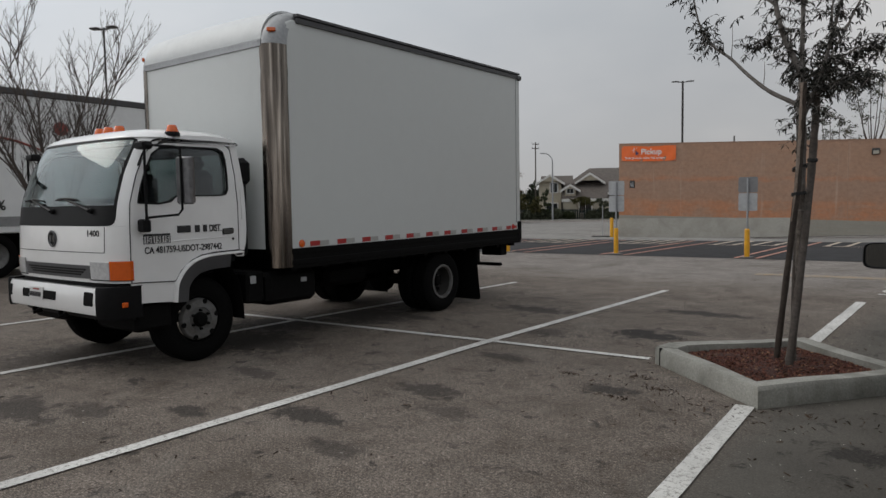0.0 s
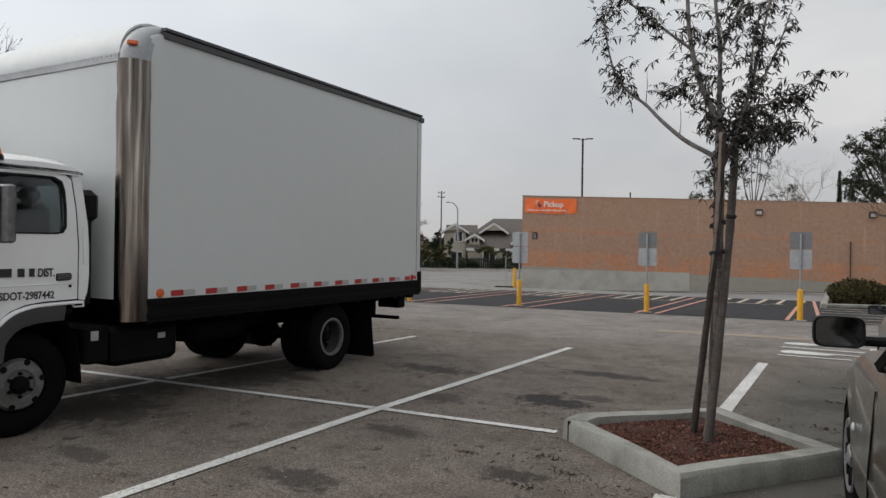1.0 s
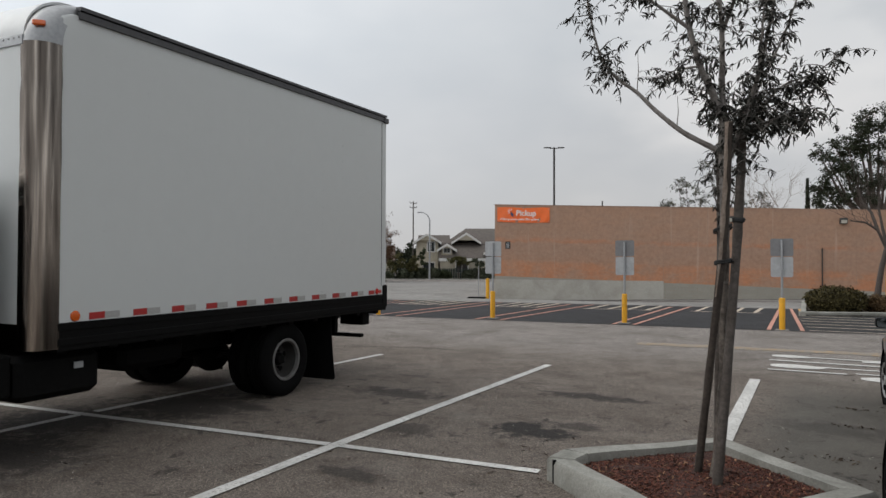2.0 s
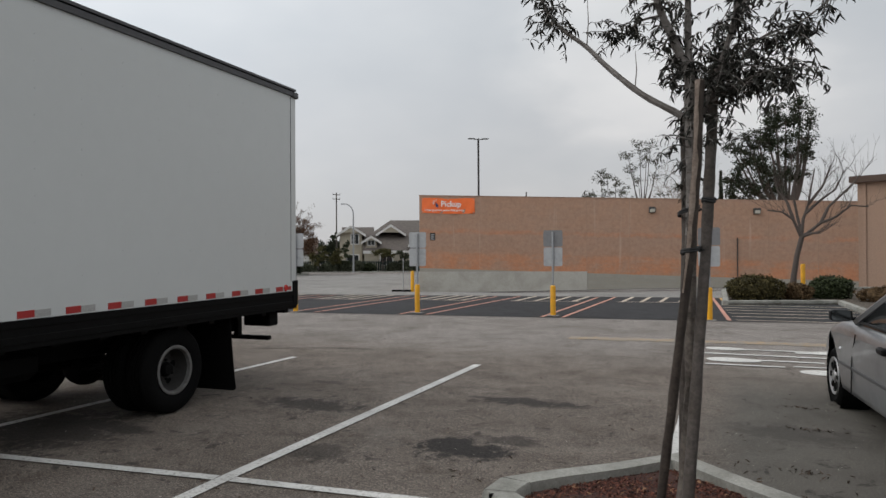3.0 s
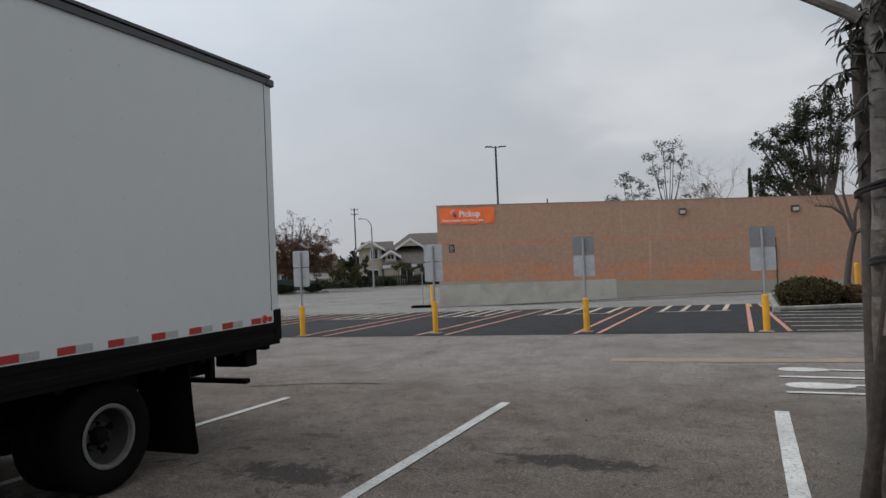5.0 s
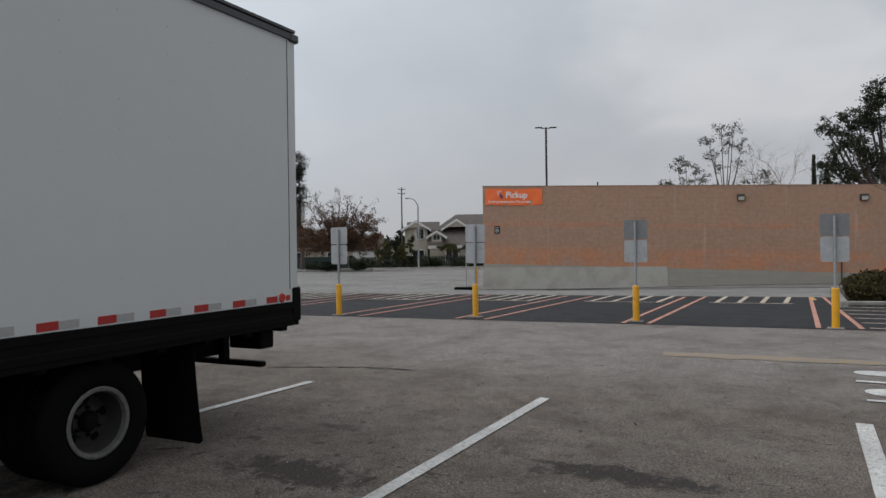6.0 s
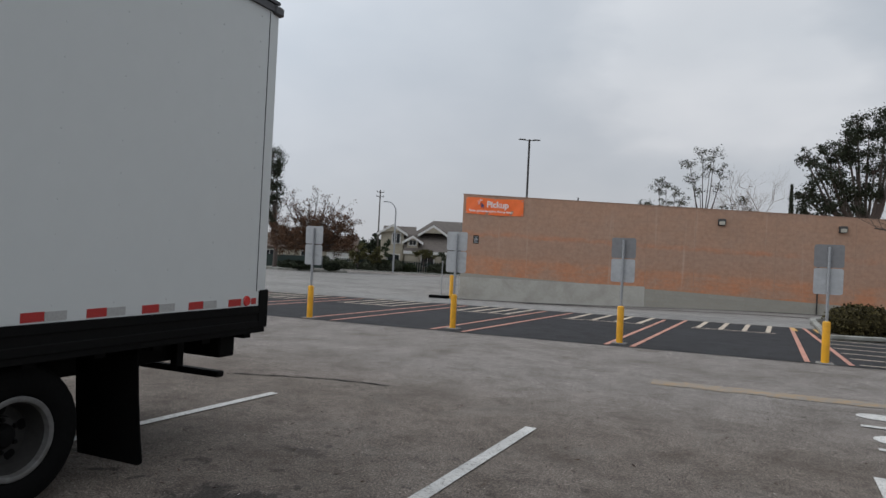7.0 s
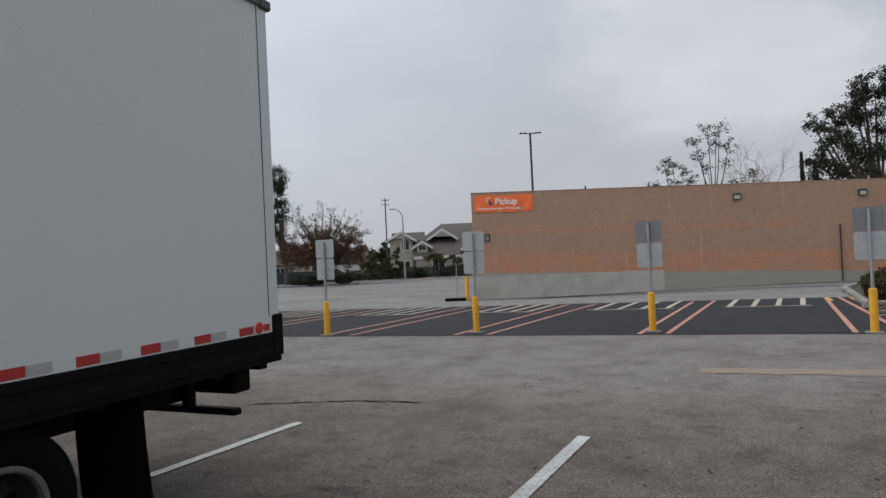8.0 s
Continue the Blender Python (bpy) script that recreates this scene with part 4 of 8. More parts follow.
# stainless corner posts with rounded caps
for s, x0 in ((1, -6.28), (-1, XL)):
    arc = [(x0 + s * 0.006, 4.82)] + [(x0 - s * 0.15 + s * 0.157 * math.cos(a), 4.77 - 0.157 * math.sin(a)) for a in [math.pi / 2 * k / 10 for k in range(11)]] + [(x0 - s * 0.175, 4.613)]
    inner_arc = [(x - s * 0.012 * (1 if i < len(arc) - 1 else 0), y + 0.012 * (1 if i > 0 else 0)) for i, (x, y) in enumerate(arc)]
    lps = []
    rnd = random.Random(4)
    for k in range(25):
        z = 0.845 + (3.14 - 0.845) * k / 24
        dent = 0 if s < 0 else 0.006 * math.exp(-((z - 2.87) / 0.07) ** 2) + 0.004 * math.exp(-((z - 2.3) / 0.15) ** 2)
        lps.append([(x - s * dent * math.sin(2.2 * i / 6), y + dent * math.cos(i), z) for i, (x, y) in enumerate(arc)] + [(x, y, z) for x, y in inner_arc[::-1]])
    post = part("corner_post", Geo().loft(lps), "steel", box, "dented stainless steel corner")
    lps = []
    for k in range(9):
        a = math.pi / 2 * k / 8
        yy, z = 0.36 * (1 - math.cos(a)), 3.13 + 0.375 * math.sin(a)
        ins = 0.05 * (1 - math.cos(a))
        lps.append([(x - s * ins, y + yy, z) for x, y in arc] + [(x - s * ins, y + yy, z - 0.0) for x, y in inner_arc[::-1]])
    cap = part("corner_cap", Geo().loft(lps), "alu", box, "grey cast corner cap with an amber marker")
    mk = Geo().box(-0.045, 0.045, -0.012, 0.012, -0.022, 0.022, 0.008, pose(x0 - s * 0.045, 4.665, 3.275, -12, 0, s * 45))
    part("marker_lamp", mk, "amber", cap, "amber marker lamp")
    # roof rail along the side, two steps
    g = Geo()
    g.prism([(4.95, ztop(4.95) - 0.03), (9.62, ztop(9.62) - 0.03), (9.62, ztop(9.62) + 0.03), (4.95, ztop(4.95) + 0.03)], [(x0 - 0.06, 0), (x0 + s * 0.022, 0.004)] if s > 0 else [(x0 - 0.022, 0.004), (x0 + 0.06, 0)], "x")
    g.prism([(4.95, ztop(4.95) + 0.036), (9.59, ztop(9.59) + 0.036), (9.59, ztop(9.59) + 0.066), (4.95, ztop(4.95) + 0.07)], [(x0 - 0.1, 0), (x0 + s * 0.03, 0.003)] if s > 0 else [(x0 - 0.03, 0.003), (x0 + 0.1, 0)], "x")
    part("roof_rail", g, "dark_rail", box, "dark roof rail")
    g = Geo().box(min(x0, x0 + s * 0.006), max(x0, x0 + s * 0.006), 9.50, 9.60, 1.18, 3.42, 0.0)
    part("rear_edge_trim", g, "box_white", box)
    g = Geo().box(min(x0 - s * 0.02, x0 + s * 0.004), max(x0 - s * 0.02, x0 + s * 0.004), 9.497, 9.503, 1.18, 3.42)
    part("panel_seam", g, "plastic", box)
    part("rear_bumper_post", Geo().box(min(x0 - s * 0.1, x0 + s * 0.012), max(x0 - s * 0.1, x0 + s * 0.012), 9.53, 9.645, 0.885, 1.19, 0.008), "black", truck)
    part("top_corner_block", Geo().box(min(x0 - s * 0.1, x0 + s * 0.035), max(x0 - s * 0.1, x0 + s * 0.035), 9.52, 9.64, 3.41, 3.485, 0.012), "dark_rail", box)
    # black lower rail with three ribs
    rib = [(0.06, 0.0), (-0.010, -0.004), (-0.010, -0.056), (-0.003, -0.062), (-0.003, -0.118), (-0.010, -0.124), (-0.010, -0.172), (-0.002, -0.178), (-0.002, -0.215), (0.06, -0.218)]
    g = Geo().loft([[(x0 - s * q, y, zlow(y) + zz) for q, zz in rib] for y in (4.81, 6.4, 8.0, 9.62)])
    part("lower_rail", g, "black", box, "black ribbed lower rail")

# reflective tape, rivets and lamps on the side that faces the lot
for i in range(11):
    y = 5.075 + 0.4105 * i
    ln = 0.28 if i < 10 else 0.20
    for q, (a, b, mt, lb) in enumerate(((0.0, 0.14, "red_tape", "red reflective strip"), (0.142, ln, "white_tape", "silver reflective strip"))):
        z = zlow(y + a) + 0.008
        g = Geo().prism([(y + a, z), (y + b, z + 0.003), (y + b, z + 0.058), (y + a, z + 0.055)], [(-6.281, 0), (-6.277, 0.001)], "x")
        part("reflective_tape", g, mt, box, lb)
part("reflective_tape", Geo().prism([(9.44, 1.075), (9.5, 1.076), (9.5, 1.125), (9.44, 1.124)], [(-6.281, 0), (-6.277, 0.001)], "x"), "red_tape", box, "red reflective strip")
part("side_reflector", Geo().lathe([(0.0, 0.012), (0.036, 0.010), (0.042, 0.0), (0.042, -0.01)], pose(-6.278, 9.385, 1.105), 20), "red_lens", box, "round red reflector")
part("side_reflector", Geo().lathe([(0.0, 0.012), (0.036, 0.010), (0.042, 0.0), (0.042, -0.01)], pose(-6.278, 4.955, 1.085), 20), "amber", box, "round amber reflector")
g = Geo()
for i in range(11):
    for k in range(12):
        g.ball((-6.279, 5.2 + i * 0.42, 1.15 + k * 0.2), 0.004, 0.006, 0.006, 5, 4)
tagged(part("panel_rivet", g, "box_white", box), kind="stuff")

# cab: the front is one bowed surface that wraps round to the sides, leaning back above the waist
HW = 1.02
FRONT_Y = ((0.40, 3.00), (0.80, 2.995), (1.05, 2.985), (1.33, 3.0), (1.55, 3.04), (1.80, 3.115), (2.0, 3.19), (2.12, 3.25), (2.2, 3.32))
SIDE_Y = ((0.40, 3.17), (0.84, 3.153), (1.30, 3.155), (1.52, 3.17), (1.776, 3.244), (1.963, 3.341), (2.046, 3.42), (2.12, 3.50), (2.2, 3.56))


def along(table, v):
    """A value read off a short table, straight between its rows."""
    for (a, p), (b, q) in zip(table, table[1:]):
        if v <= b:
            return p + (q - p) * max(0.0, (v - a) / (b - a))
    return table[-1][1]


def tuck(z):
    """How far the sides lean in above the waist."""
    return 0.055 * max(0.0, (z - 1.35) / 0.75) ** 1.6


def front_at(s, z, out=0.0):
    yc, ys = along(FRONT_Y, z), along(SIDE_Y, z)
    y = yc + (ys - yc) * (0.25 * s * s + 0.75 * abs(s) ** 9)
    return (XC + s * (HW - tuck(z)), y - out, z)


def front_panel(zs, lim, n=24, out=0.0, thick=0.03):
    """A panel of the front between heights zs; lim gives its two edges at a height, as shares of the half width."""
    rows_ = []
    for z in zs:
        a, b = lim(z)
        rows_.append([front_at(a + (b - a) * i / n, z, out) for i in range(n + 1)])
    return Geo().slab(rows_, (0, thick, 0))


def side_x(s, z, out=0.0):
    return XC + s * (HW - tuck(z) + out)


def side_ring(outer, inner, s, o0, o1, q=None):
    """A side panel with an opening, bent to the lean of the side; o0, o1: how far its faces stand out."""
    q = q or Geo()
    n = len(outer)
    vs = [(side_x(s, b, o), a, b) for o in (o0, o1) for lp in (outer, inner) for a, b in lp]
    fs = []
    for i in range(n):
        j = (i + 1) % n
        fs += [(i, j, n + j, n + i), (2 * n + i, 3 * n + i, 3 * n + j, 2 * n + j), (i, 2 * n + i, 2 * n + j, j), (n + i, n + j, 3 * n + j, 3 * n + i)]
    return q.add(vs, fs)


def side_plate(pts, s, o0, o1):
    """A solid side panel."""
    n = len(pts)
    vs = [(side_x(s, b, o), a, b) for o in (o0, o1) for a, b in pts]
    fs = [tuple(range(n)), tuple(range(2 * n - 1, n - 1, -1))] + [(i, (i + 1) % n, n + (i + 1) % n, n + i) for i in range(n)]
    return Geo().add(vs, [f[::-1] for f in fs] if s < 0 else fs)


def dense(pts, k=4, closed=True):
    """A rounded outline through the given corners."""
    out, n = [], len(pts)
    for i in range(n if closed else n - 1):
        p0, p1, p2, p3 = (Vector(pts[(i + d) % n] if closed else pts[min(max(i + d, 0), n - 1)]) for d in (-1, 0, 1, 2))
        for j in range(k):
            t = j / k
            out.append(tuple(0.5 * (2 * p1 + (p2 - p0) * t + (2 * p0 - 5 * p1 + 4 * p2 - p3) * t * t + (3 * p1 - p0 - 3 * p2 + p3) * t ** 3)))
    if not closed:
        out.append(tuple(pts[-1]))
    return out


WS_EDGE = ((1.335, 0.84), (1.345, 0.878), (1.365, 0.898), (1.40, 0.908), (1.6, 0.912), (1.9, 0.918), (2.06, 0.915), (2.10, 0.90), (2.118, 0.86), (2.13, 0.78))


def ws(z):
    e = along(WS_EDGE, z)
    return -e, e


cab = part("cab_shell", front_panel((0.835, 0.86, 0.95, 1.05, 1.2, 1.30, 1.333), lambda z: (-1, 1), 40), "cab_white", truck, "white painted cab front", angle=60)
part("cowl", front_panel((1.336, 1.345, 1.365, 1.40, 1.45, 1.50, 1.515), ws, 28, 0.002, 0.02), "plastic", cab, "black plastic cowl below the windscreen")
part("windscreen_seal", front_panel((1.50, 1.6, 1.75, 1.9, 2.06, 2.10, 2.118, 2.13), lambda z: (-along(WS_EDGE, z), -along(WS_EDGE, z) + 0.028), 2, 0.003, 0.02), "plastic", cab, "black windscreen seal")
part("windscreen_seal", front_panel((1.50, 1.6, 1.75, 1.9, 2.06, 2.10, 2.118, 2.13), lambda z: (along(WS_EDGE, z) - 0.028, along(WS_EDGE, z)), 2, 0.003, 0.02), "plastic", cab, "black windscreen seal")
part("windscreen_seal", front_panel((2.10, 2.118, 2.13), lambda z: (-along(WS_EDGE, z) + 0.02, along(WS_EDGE, z) - 0.02), 20, 0.003, 0.02), "plastic", cab, "black windscreen seal")
part("windscreen", front_panel((1.512, 1.6, 1.7, 1.8, 1.9, 2.0, 2.06, 2.105), lambda z: (-along(WS_EDGE, z) + 0.024, along(WS_EDGE, z) - 0.024), 28, 0.0, 0.005), "windscreen", cab, "clear bowed windscreen glass")
for s in (-1, 1):
    def pillar(z):
        e = along(WS_EDGE, z)
        return (e, 1.0) if s > 0 else (-1.0, -e)
    part("front_pillar", front_panel((1.334, 1.345, 1.365, 1.40, 1.5, 1.6, 1.7, 1.8, 1.9, 2.0, 2.06, 2.10, 2.13), pillar, 8, 0.0, 0.04), "cab_white", cab, "white front pillar", angle=60)
# hood panel lines
part("hood_seam", front_panel((1.098, 1.104), lambda z: (-0.80, 0.80), 24, 0.0015, 0.004), "plastic", cab)
for s in (-0.803, 0.803):
    part("hood_seam", front_panel((1.098, 1.2, 1.33), lambda z: (s - 0.003, s + 0.003), 2, 0.0015, 0.004), "plastic", cab)
# roof
lps = []
for k in range(33):
    f = -1 + 2 * k / 32
    out = []
    for q, z in ((0.0, 2.125), (0.03, 2.165), (0.12, 2.205), (0.3, 2.232), (0.6, 2.243), (0.85, 2.235), (0.965, 2.212), (1.0, 2.17), (1.0, 2.115), (0.97, 2.085), (0.05, 2.09)):
        ya = front_at(f, 2.13)[1] - 0.012
        y = ya + (4.345 - ya) * q
        drop = 0.075 * abs(f) ** 7 if z > 2.13 else 0.0
        out.append((XC + f * (HW - 0.05) * (1.012 if z < 2.21 else 1.0), y, z - drop))
    lps.append(out)
part("cab_roof", Geo().loft(lps), "cab_white", cab, "white cab roof", angle=50)
DOOR_O = [(3.156, 0.835), (3.156, 1.10), (3.16, 1.36), (3.172, 1.53), (3.248, 1.776), (3.345, 1.963), (3.425, 2.046), (3.56, 2.08), (3.9, 2.09), (4.20, 2.092), (4.256, 2.05), (4.285, 1.80), (4.296, 1.5), (4.293, 1.06), (4.006, 1.051), (3.86, 1.033), (3.75, 0.99), (3.645, 0.91), (3.578, 0.812), (3.4, 0.822)]
DOOR_I = [(3.262, 1.535), (3.252, 1.545), (3.262, 1.60), (3.288, 1.69), (3.337, 1.812), (3.42, 1.972), (3.505, 2.030), (3.62, 2.045), (3.9, 2.052), (4.10, 2.052), (4.165, 2.02), (4.185, 1.95), (4.192, 1.8), (4.187, 1.66), (4.160, 1.612), (4.10, 1.600), (3.75, 1.596), (3.63, 1.594), (3.57, 1.545), (3.45, 1.525)]
wheel_arch = [(3.545, 0.62), (3.553, 0.70), (3.572, 0.80), (3.645, 0.91), (3.75, 0.99), (3.87, 1.028), (4.0, 1.043), (4.32, 1.05)]
for s in (1, -1):
    door = part("cab_door", side_ring(DOOR_O, DOOR_I, s, 0.0, -0.05), "cab_white", truck, "white cab door with black lettering" if s > 0 else "white cab door", angle=25)
    part("door_glass", side_plate(DOOR_I, s, -0.022, -0.027), "side_glass", door, "clear side window")
    seal = [(a + (a - 3.75) * 0.022, b + (b - 1.80) * 0.035) for a, b in DOOR_I]
    part("window_seal", side_ring(seal, [(3.75 + (a - 3.75) * 0.985, 1.80 + (b - 1.80) * 0.97) for a, b in DOOR_I], s, 0.004, -0.012), "plastic", door, "black rubber window seal")
    part("door_trim", side_ring([(a + (3.75 - a) * 0.04, b + (1.3 - b) * 0.03) for a, b in DOOR_O], DOOR_I, s, -0.052, -0.065), "plastic", door)
    part("door_gap", Geo().tube([(side_x(s, b, 0.0), a, b) for a, b in DOOR_O + DOOR_O[:1]], 0.0045, 5, cap=False), "plastic", door)
    # crease along the door at the handle, handle and lock
    part("door_crease", Geo().tube([(side_x(s, 1.20, -0.002), 3.30, 1.165), (side_x(s, 1.20, -0.002), 3.7, 1.185), (side_x(s, 1.2, -0.002), 4.26, 1.195)], 0.005, 6), "cab_white", door)
    part("handle_recess", side_plate([(4.105, 1.225), (4.115, 1.215), (4.225, 1.222), (4.235, 1.232), (4.235, 1.272), (4.222, 1.280), (4.115, 1.276), (4.105, 1.268)], s, 0.0025, -0.01), "plastic", door)
    for z in (1.228, 1.243, 1.258):
        part("door_handle", Geo().box(min(side_x(s, z, 0.002), side_x(s, z, 0.014)), max(side_x(s, z, 0.002), side_x(s, z, 0.014)), 4.112, 4.228, z, z + 0.010, 0.003), "rim", door, "chrome door handle bar")
    part("door_lock", Geo().lathe([(0.0, 0.006), (0.012, 0.005), (0.012, -0.005)], pose(side_x(s, 1.17), 4.225, 1.172, 0, 0, 0 if s > 0 else 180), 10), "plastic", door)
    # vented pillar behind the door, drip rail, lower side panel
    rear = part("rear_pillar", side_plate([(4.292, 1.06), (4.354, 1.05), (4.378, 1.12), (4.391, 1.244), (4.390, 1.5), (4.384, 1.674), (4.36, 1.9), (4.335, 2.09), (4.26, 2.09), (4.285, 1.80), (4.299, 1.5)], s, 0.0, -0.06), "cab_white", cab, "white rear pillar with a vent panel")
    part("vent_panel", side_plate([(4.34, 1.36), (4.372, 1.36), (4.37, 1.66), (4.338, 1.66)], s, 0.004, -0.01), "cab_white", cab)
    part("drip_rail", Geo().tube([(side_x(s, z, 0.008), y, z) for y, z in dense([(3.27, 1.86), (3.345, 2.0), (3.43, 2.085), (3.55, 2.108), (3.8, 2.116), (4.1, 2.118), (4.33, 2.112)], 4, False)], 0.009, 6), "plastic", cab, "black drip rail")
    low_side = side_plate([(3.156, 0.830), (3.40, 0.817), (3.576, 0.806), (3.553, 0.70), (3.545, 0.625), (3.36, 0.64), (3.185, 0.648)], s, -0.004, -0.06)
    part("lower_panel", low_side, "cab_white", cab, "white lower step panel")
    # wheel arch: white lip and grey liner
    arc = dense(wheel_arch, 4, False)
    lps = []
    for i, (a, b) in enumerate(arc):
        p0, p1 = Vector(arc[max(i - 1, 0)]), Vector(arc[min(i + 1, len(arc) - 1)])
        d = (p1 - p0).normalized()
        nrm = Vector((d.y, -d.x))
        lps.append([(side_x(s, b, o), a + nrm.x * w, b + nrm.y * w) for o, w in ((-0.03, 0.0), (0.03, 0.004), (0.045, 0.014), (0.042, 0.024), (-0.03, 0.026))])
    part("wheel_arch_lip", Geo().loft(lps), "cab_white", cab, "white wheel arch lip", angle=50)
    lps = []
    for i, (a, b) in enumerate(arc):
        if a > 4.22:
            break
        p0, p1 = Vector(arc[max(i - 1, 0)]), Vector(arc[min(i + 1, len(arc) - 1)])
        d = (p1 - p0).normalized()
        nrm = Vector((d.y, -d.x))
        lps.append([(side_x(s, b, o), a + nrm.x * w, b + nrm.y * w) for o, w in ((-0.04, 0.022), (0.036, 0.024), (0.034, 0.06), (0.012, 0.152), (-0.30, 0.165), (-0.30, 0.10))])
    part("wheel_arch_liner", Geo().loft(lps), "grey_plastic", cab, "grey plastic wheel arch liner", angle=50)
    part("step_bracket", Geo().tube([(side_x(s, 1.0, -0.01), 4.24, 1.03), (side_x(s, 1.0, 0.02), 4.25, 1.0), (side_x(s, 1.0, 0.02), 4.33, 1.0), (side_x(s, 1.0, -0.01), 4.345, 1.04)], 0.009, 6), "cab_white", cab, "white grab bracket")

    # mirror on its black tube frame, standing off the door
    mx, ax = XC + s * (HW + 0.27), XC + s * (HW + 0.09)
    g = Geo()
    g.tube([(side_x(s, 2.02, 0.0), 3.33, 2.03), (ax, 3.27, 2.035), (ax + s * 0.05, 3.32, 2.03), (mx - s * 0.02, 3.46, 2.02), (mx, 3.50, 1.99), (mx, 3.50, 1.47), (mx - s * 0.03, 3.48, 1.425), (ax + s * 0.02, 3.29, 1.405), (ax, 3.27, 1.40)], 0.011, 8)
    g.tube([(ax, 3.27, 2.04), (ax, 3.265, 1.30)], 0.012, 8)
    arm = part("mirror_arm", g, "plastic", truck, "black tubular mirror arm")
    part("arm_foot", Geo().box(min(XC + s * HW, ax + s * 0.015), max(XC + s * HW, ax + s * 0.015), 3.225, 3.305, 1.275, 1.39, 0.014), "plastic", arm)
    part("arm_foot", Geo().box(min(side_x(s, 2.0), ax + s * 0.012), max(side_x(s, 2.0), ax + s * 0.012), 3.25, 3.35, 2.0, 2.07, 0.014), "plastic", arm)
    part("mirror_head", Geo().box(-0.085, 0.085, -0.03, 0.03, -0.21, 0.21, 0.014, pose(mx, 3.54, 1.725, 0, 0, s * 14)), "mirror_back", arm, "upright brushed mirror head")
    part("mirror_pane", Geo().box(-0.075, 0.075, 0.028, 0.034, -0.195, 0.195, 0.0, pose(mx, 3.54, 1.725, 0, 0, s * 14)), "mirror", arm, "mirror glass")
    # lamps wrap round the corners
    part("headlight", front_panel((0.865, 0.88, 0.99, 1.018), lambda z: tuple(sorted((s * 0.62, s * 0.852))), 10, 0.012, 0.03), "clear_lens", cab, "clear rectangular headlight")
    part("turn_signal", front_panel((0.862, 0.88, 0.99, 1.028), lambda z: tuple(sorted((s * 0.858, s * 1.004))), 12, 0.012, 0.03), "amber", cab, "amber wrap-round turn signal")
    part("lamp_surround", front_panel((0.855, 0.863), lambda z: tuple(sorted((s * 0.60, s * 1.004))), 12, 0.010, 0.03), "plastic", cab)
# cab inside
g = Geo().ring_panel([(XC - 0.94, 1.0), (XC - 0.94, 2.1), (XC + 0.94, 2.1), (XC + 0.94, 1.0)], [(XC - 0.84, 1.4), (XC - 0.84, 2.02), (XC + 0.84, 2.02), (XC + 0.84, 1.4)], 4.30, 4.335)
g.v = [(a, x, b) for x, a, b in g.v]
part("cab_back", g, "cab_lining", cab)
part("rear_window", Geo().box(XC - 0.84, XC + 0.84, 4.315, 4.32, 1.4, 2.02), "windscreen", cab)
part("cab_floor", Geo().box(XC - 0.94, XC + 0.94, 3.15, 4.3, 0.94, 0.99), "plastic", cab)
part("roof_lining", Geo().box(XC - 0.90, XC + 0.90, 3.46, 4.30, 2.068, 2.076), "cab_lining", cab)
part("dashboard", Geo().prism([(3.14, 1.0), (3.12, 1.49), (3.30, 1.545), (3.45, 1.47), (3.48, 1.0)], [(XC - 0.92, 0.02), (XC + 0.92, 0.02)], "x"), "plastic", cab)
for sx in (-0.5, 0.5):
    part("cab_seat", Geo().box(XC + sx - 0.25, XC + sx + 0.25, 3.70, 4.22, 1.15, 1.30, 0.05), "seat", cab)
    part("seat_back", Geo().box(XC + sx - 0.24, XC + sx + 0.24, 4.12, 4.26, 1.25, 1.86, 0.06), "seat", cab)
    part("headrest", Geo().box(XC + sx - 0.13, XC + sx + 0.13, 4.13, 4.24, 1.86, 2.0, 0.05), "seat", cab)
ring = [(XC + 0.5 + 0.21 * math.cos(a), 3.50 - 0.08 * math.sin(a), 1.56 + 0.19 * math.sin(a)) for a in [2 * math.pi * k / 20 for k in range(21)]]
part("steering_wheel", Geo().tube(ring, 0.014, 6).tube([(XC + 0.5, 3.50, 1.56), (XC + 0.5, 3.36, 1.44)], 0.03, 8), "plastic", cab)
part("inspection_sticker", front_panel((2.06, 2.085), lambda z: (0.855, 0.875), 2, 0.002, 0.001), "sign_back", cab, "small white windscreen sticker")
for sa, sb in ((-0.05, -0.62), (0.62, 0.05)):
    a, b, c = front_at(sa, 1.47, 0.035), front_at((sa + sb) / 2, 1.545, 0.03), front_at(sb + 0.12, 1.575, 0.025)
    wip = part("wiper", Geo().tube([a, b, c], [0.014, 0.010, 0.007], 6), "plastic", cab, "black wiper arm")
    part("wiper", Geo().tube([front_at(sb - 0.06 + 0.36 * i / 6, 1.572 + 0.012 * math.sin(math.pi * i / 6), 0.014) for i in range(7)], 0.010, 6), "plastic", cab, "black wiper blade")
    part("wiper", Geo().lathe([(0.0, 0.03), (0.025, 0.025), (0.028, 0.0)], Matrix.Translation(a) @ pose(0, 0.03, 0, 0, 0, -90), 12), "plastic", cab, "black wiper pivot")
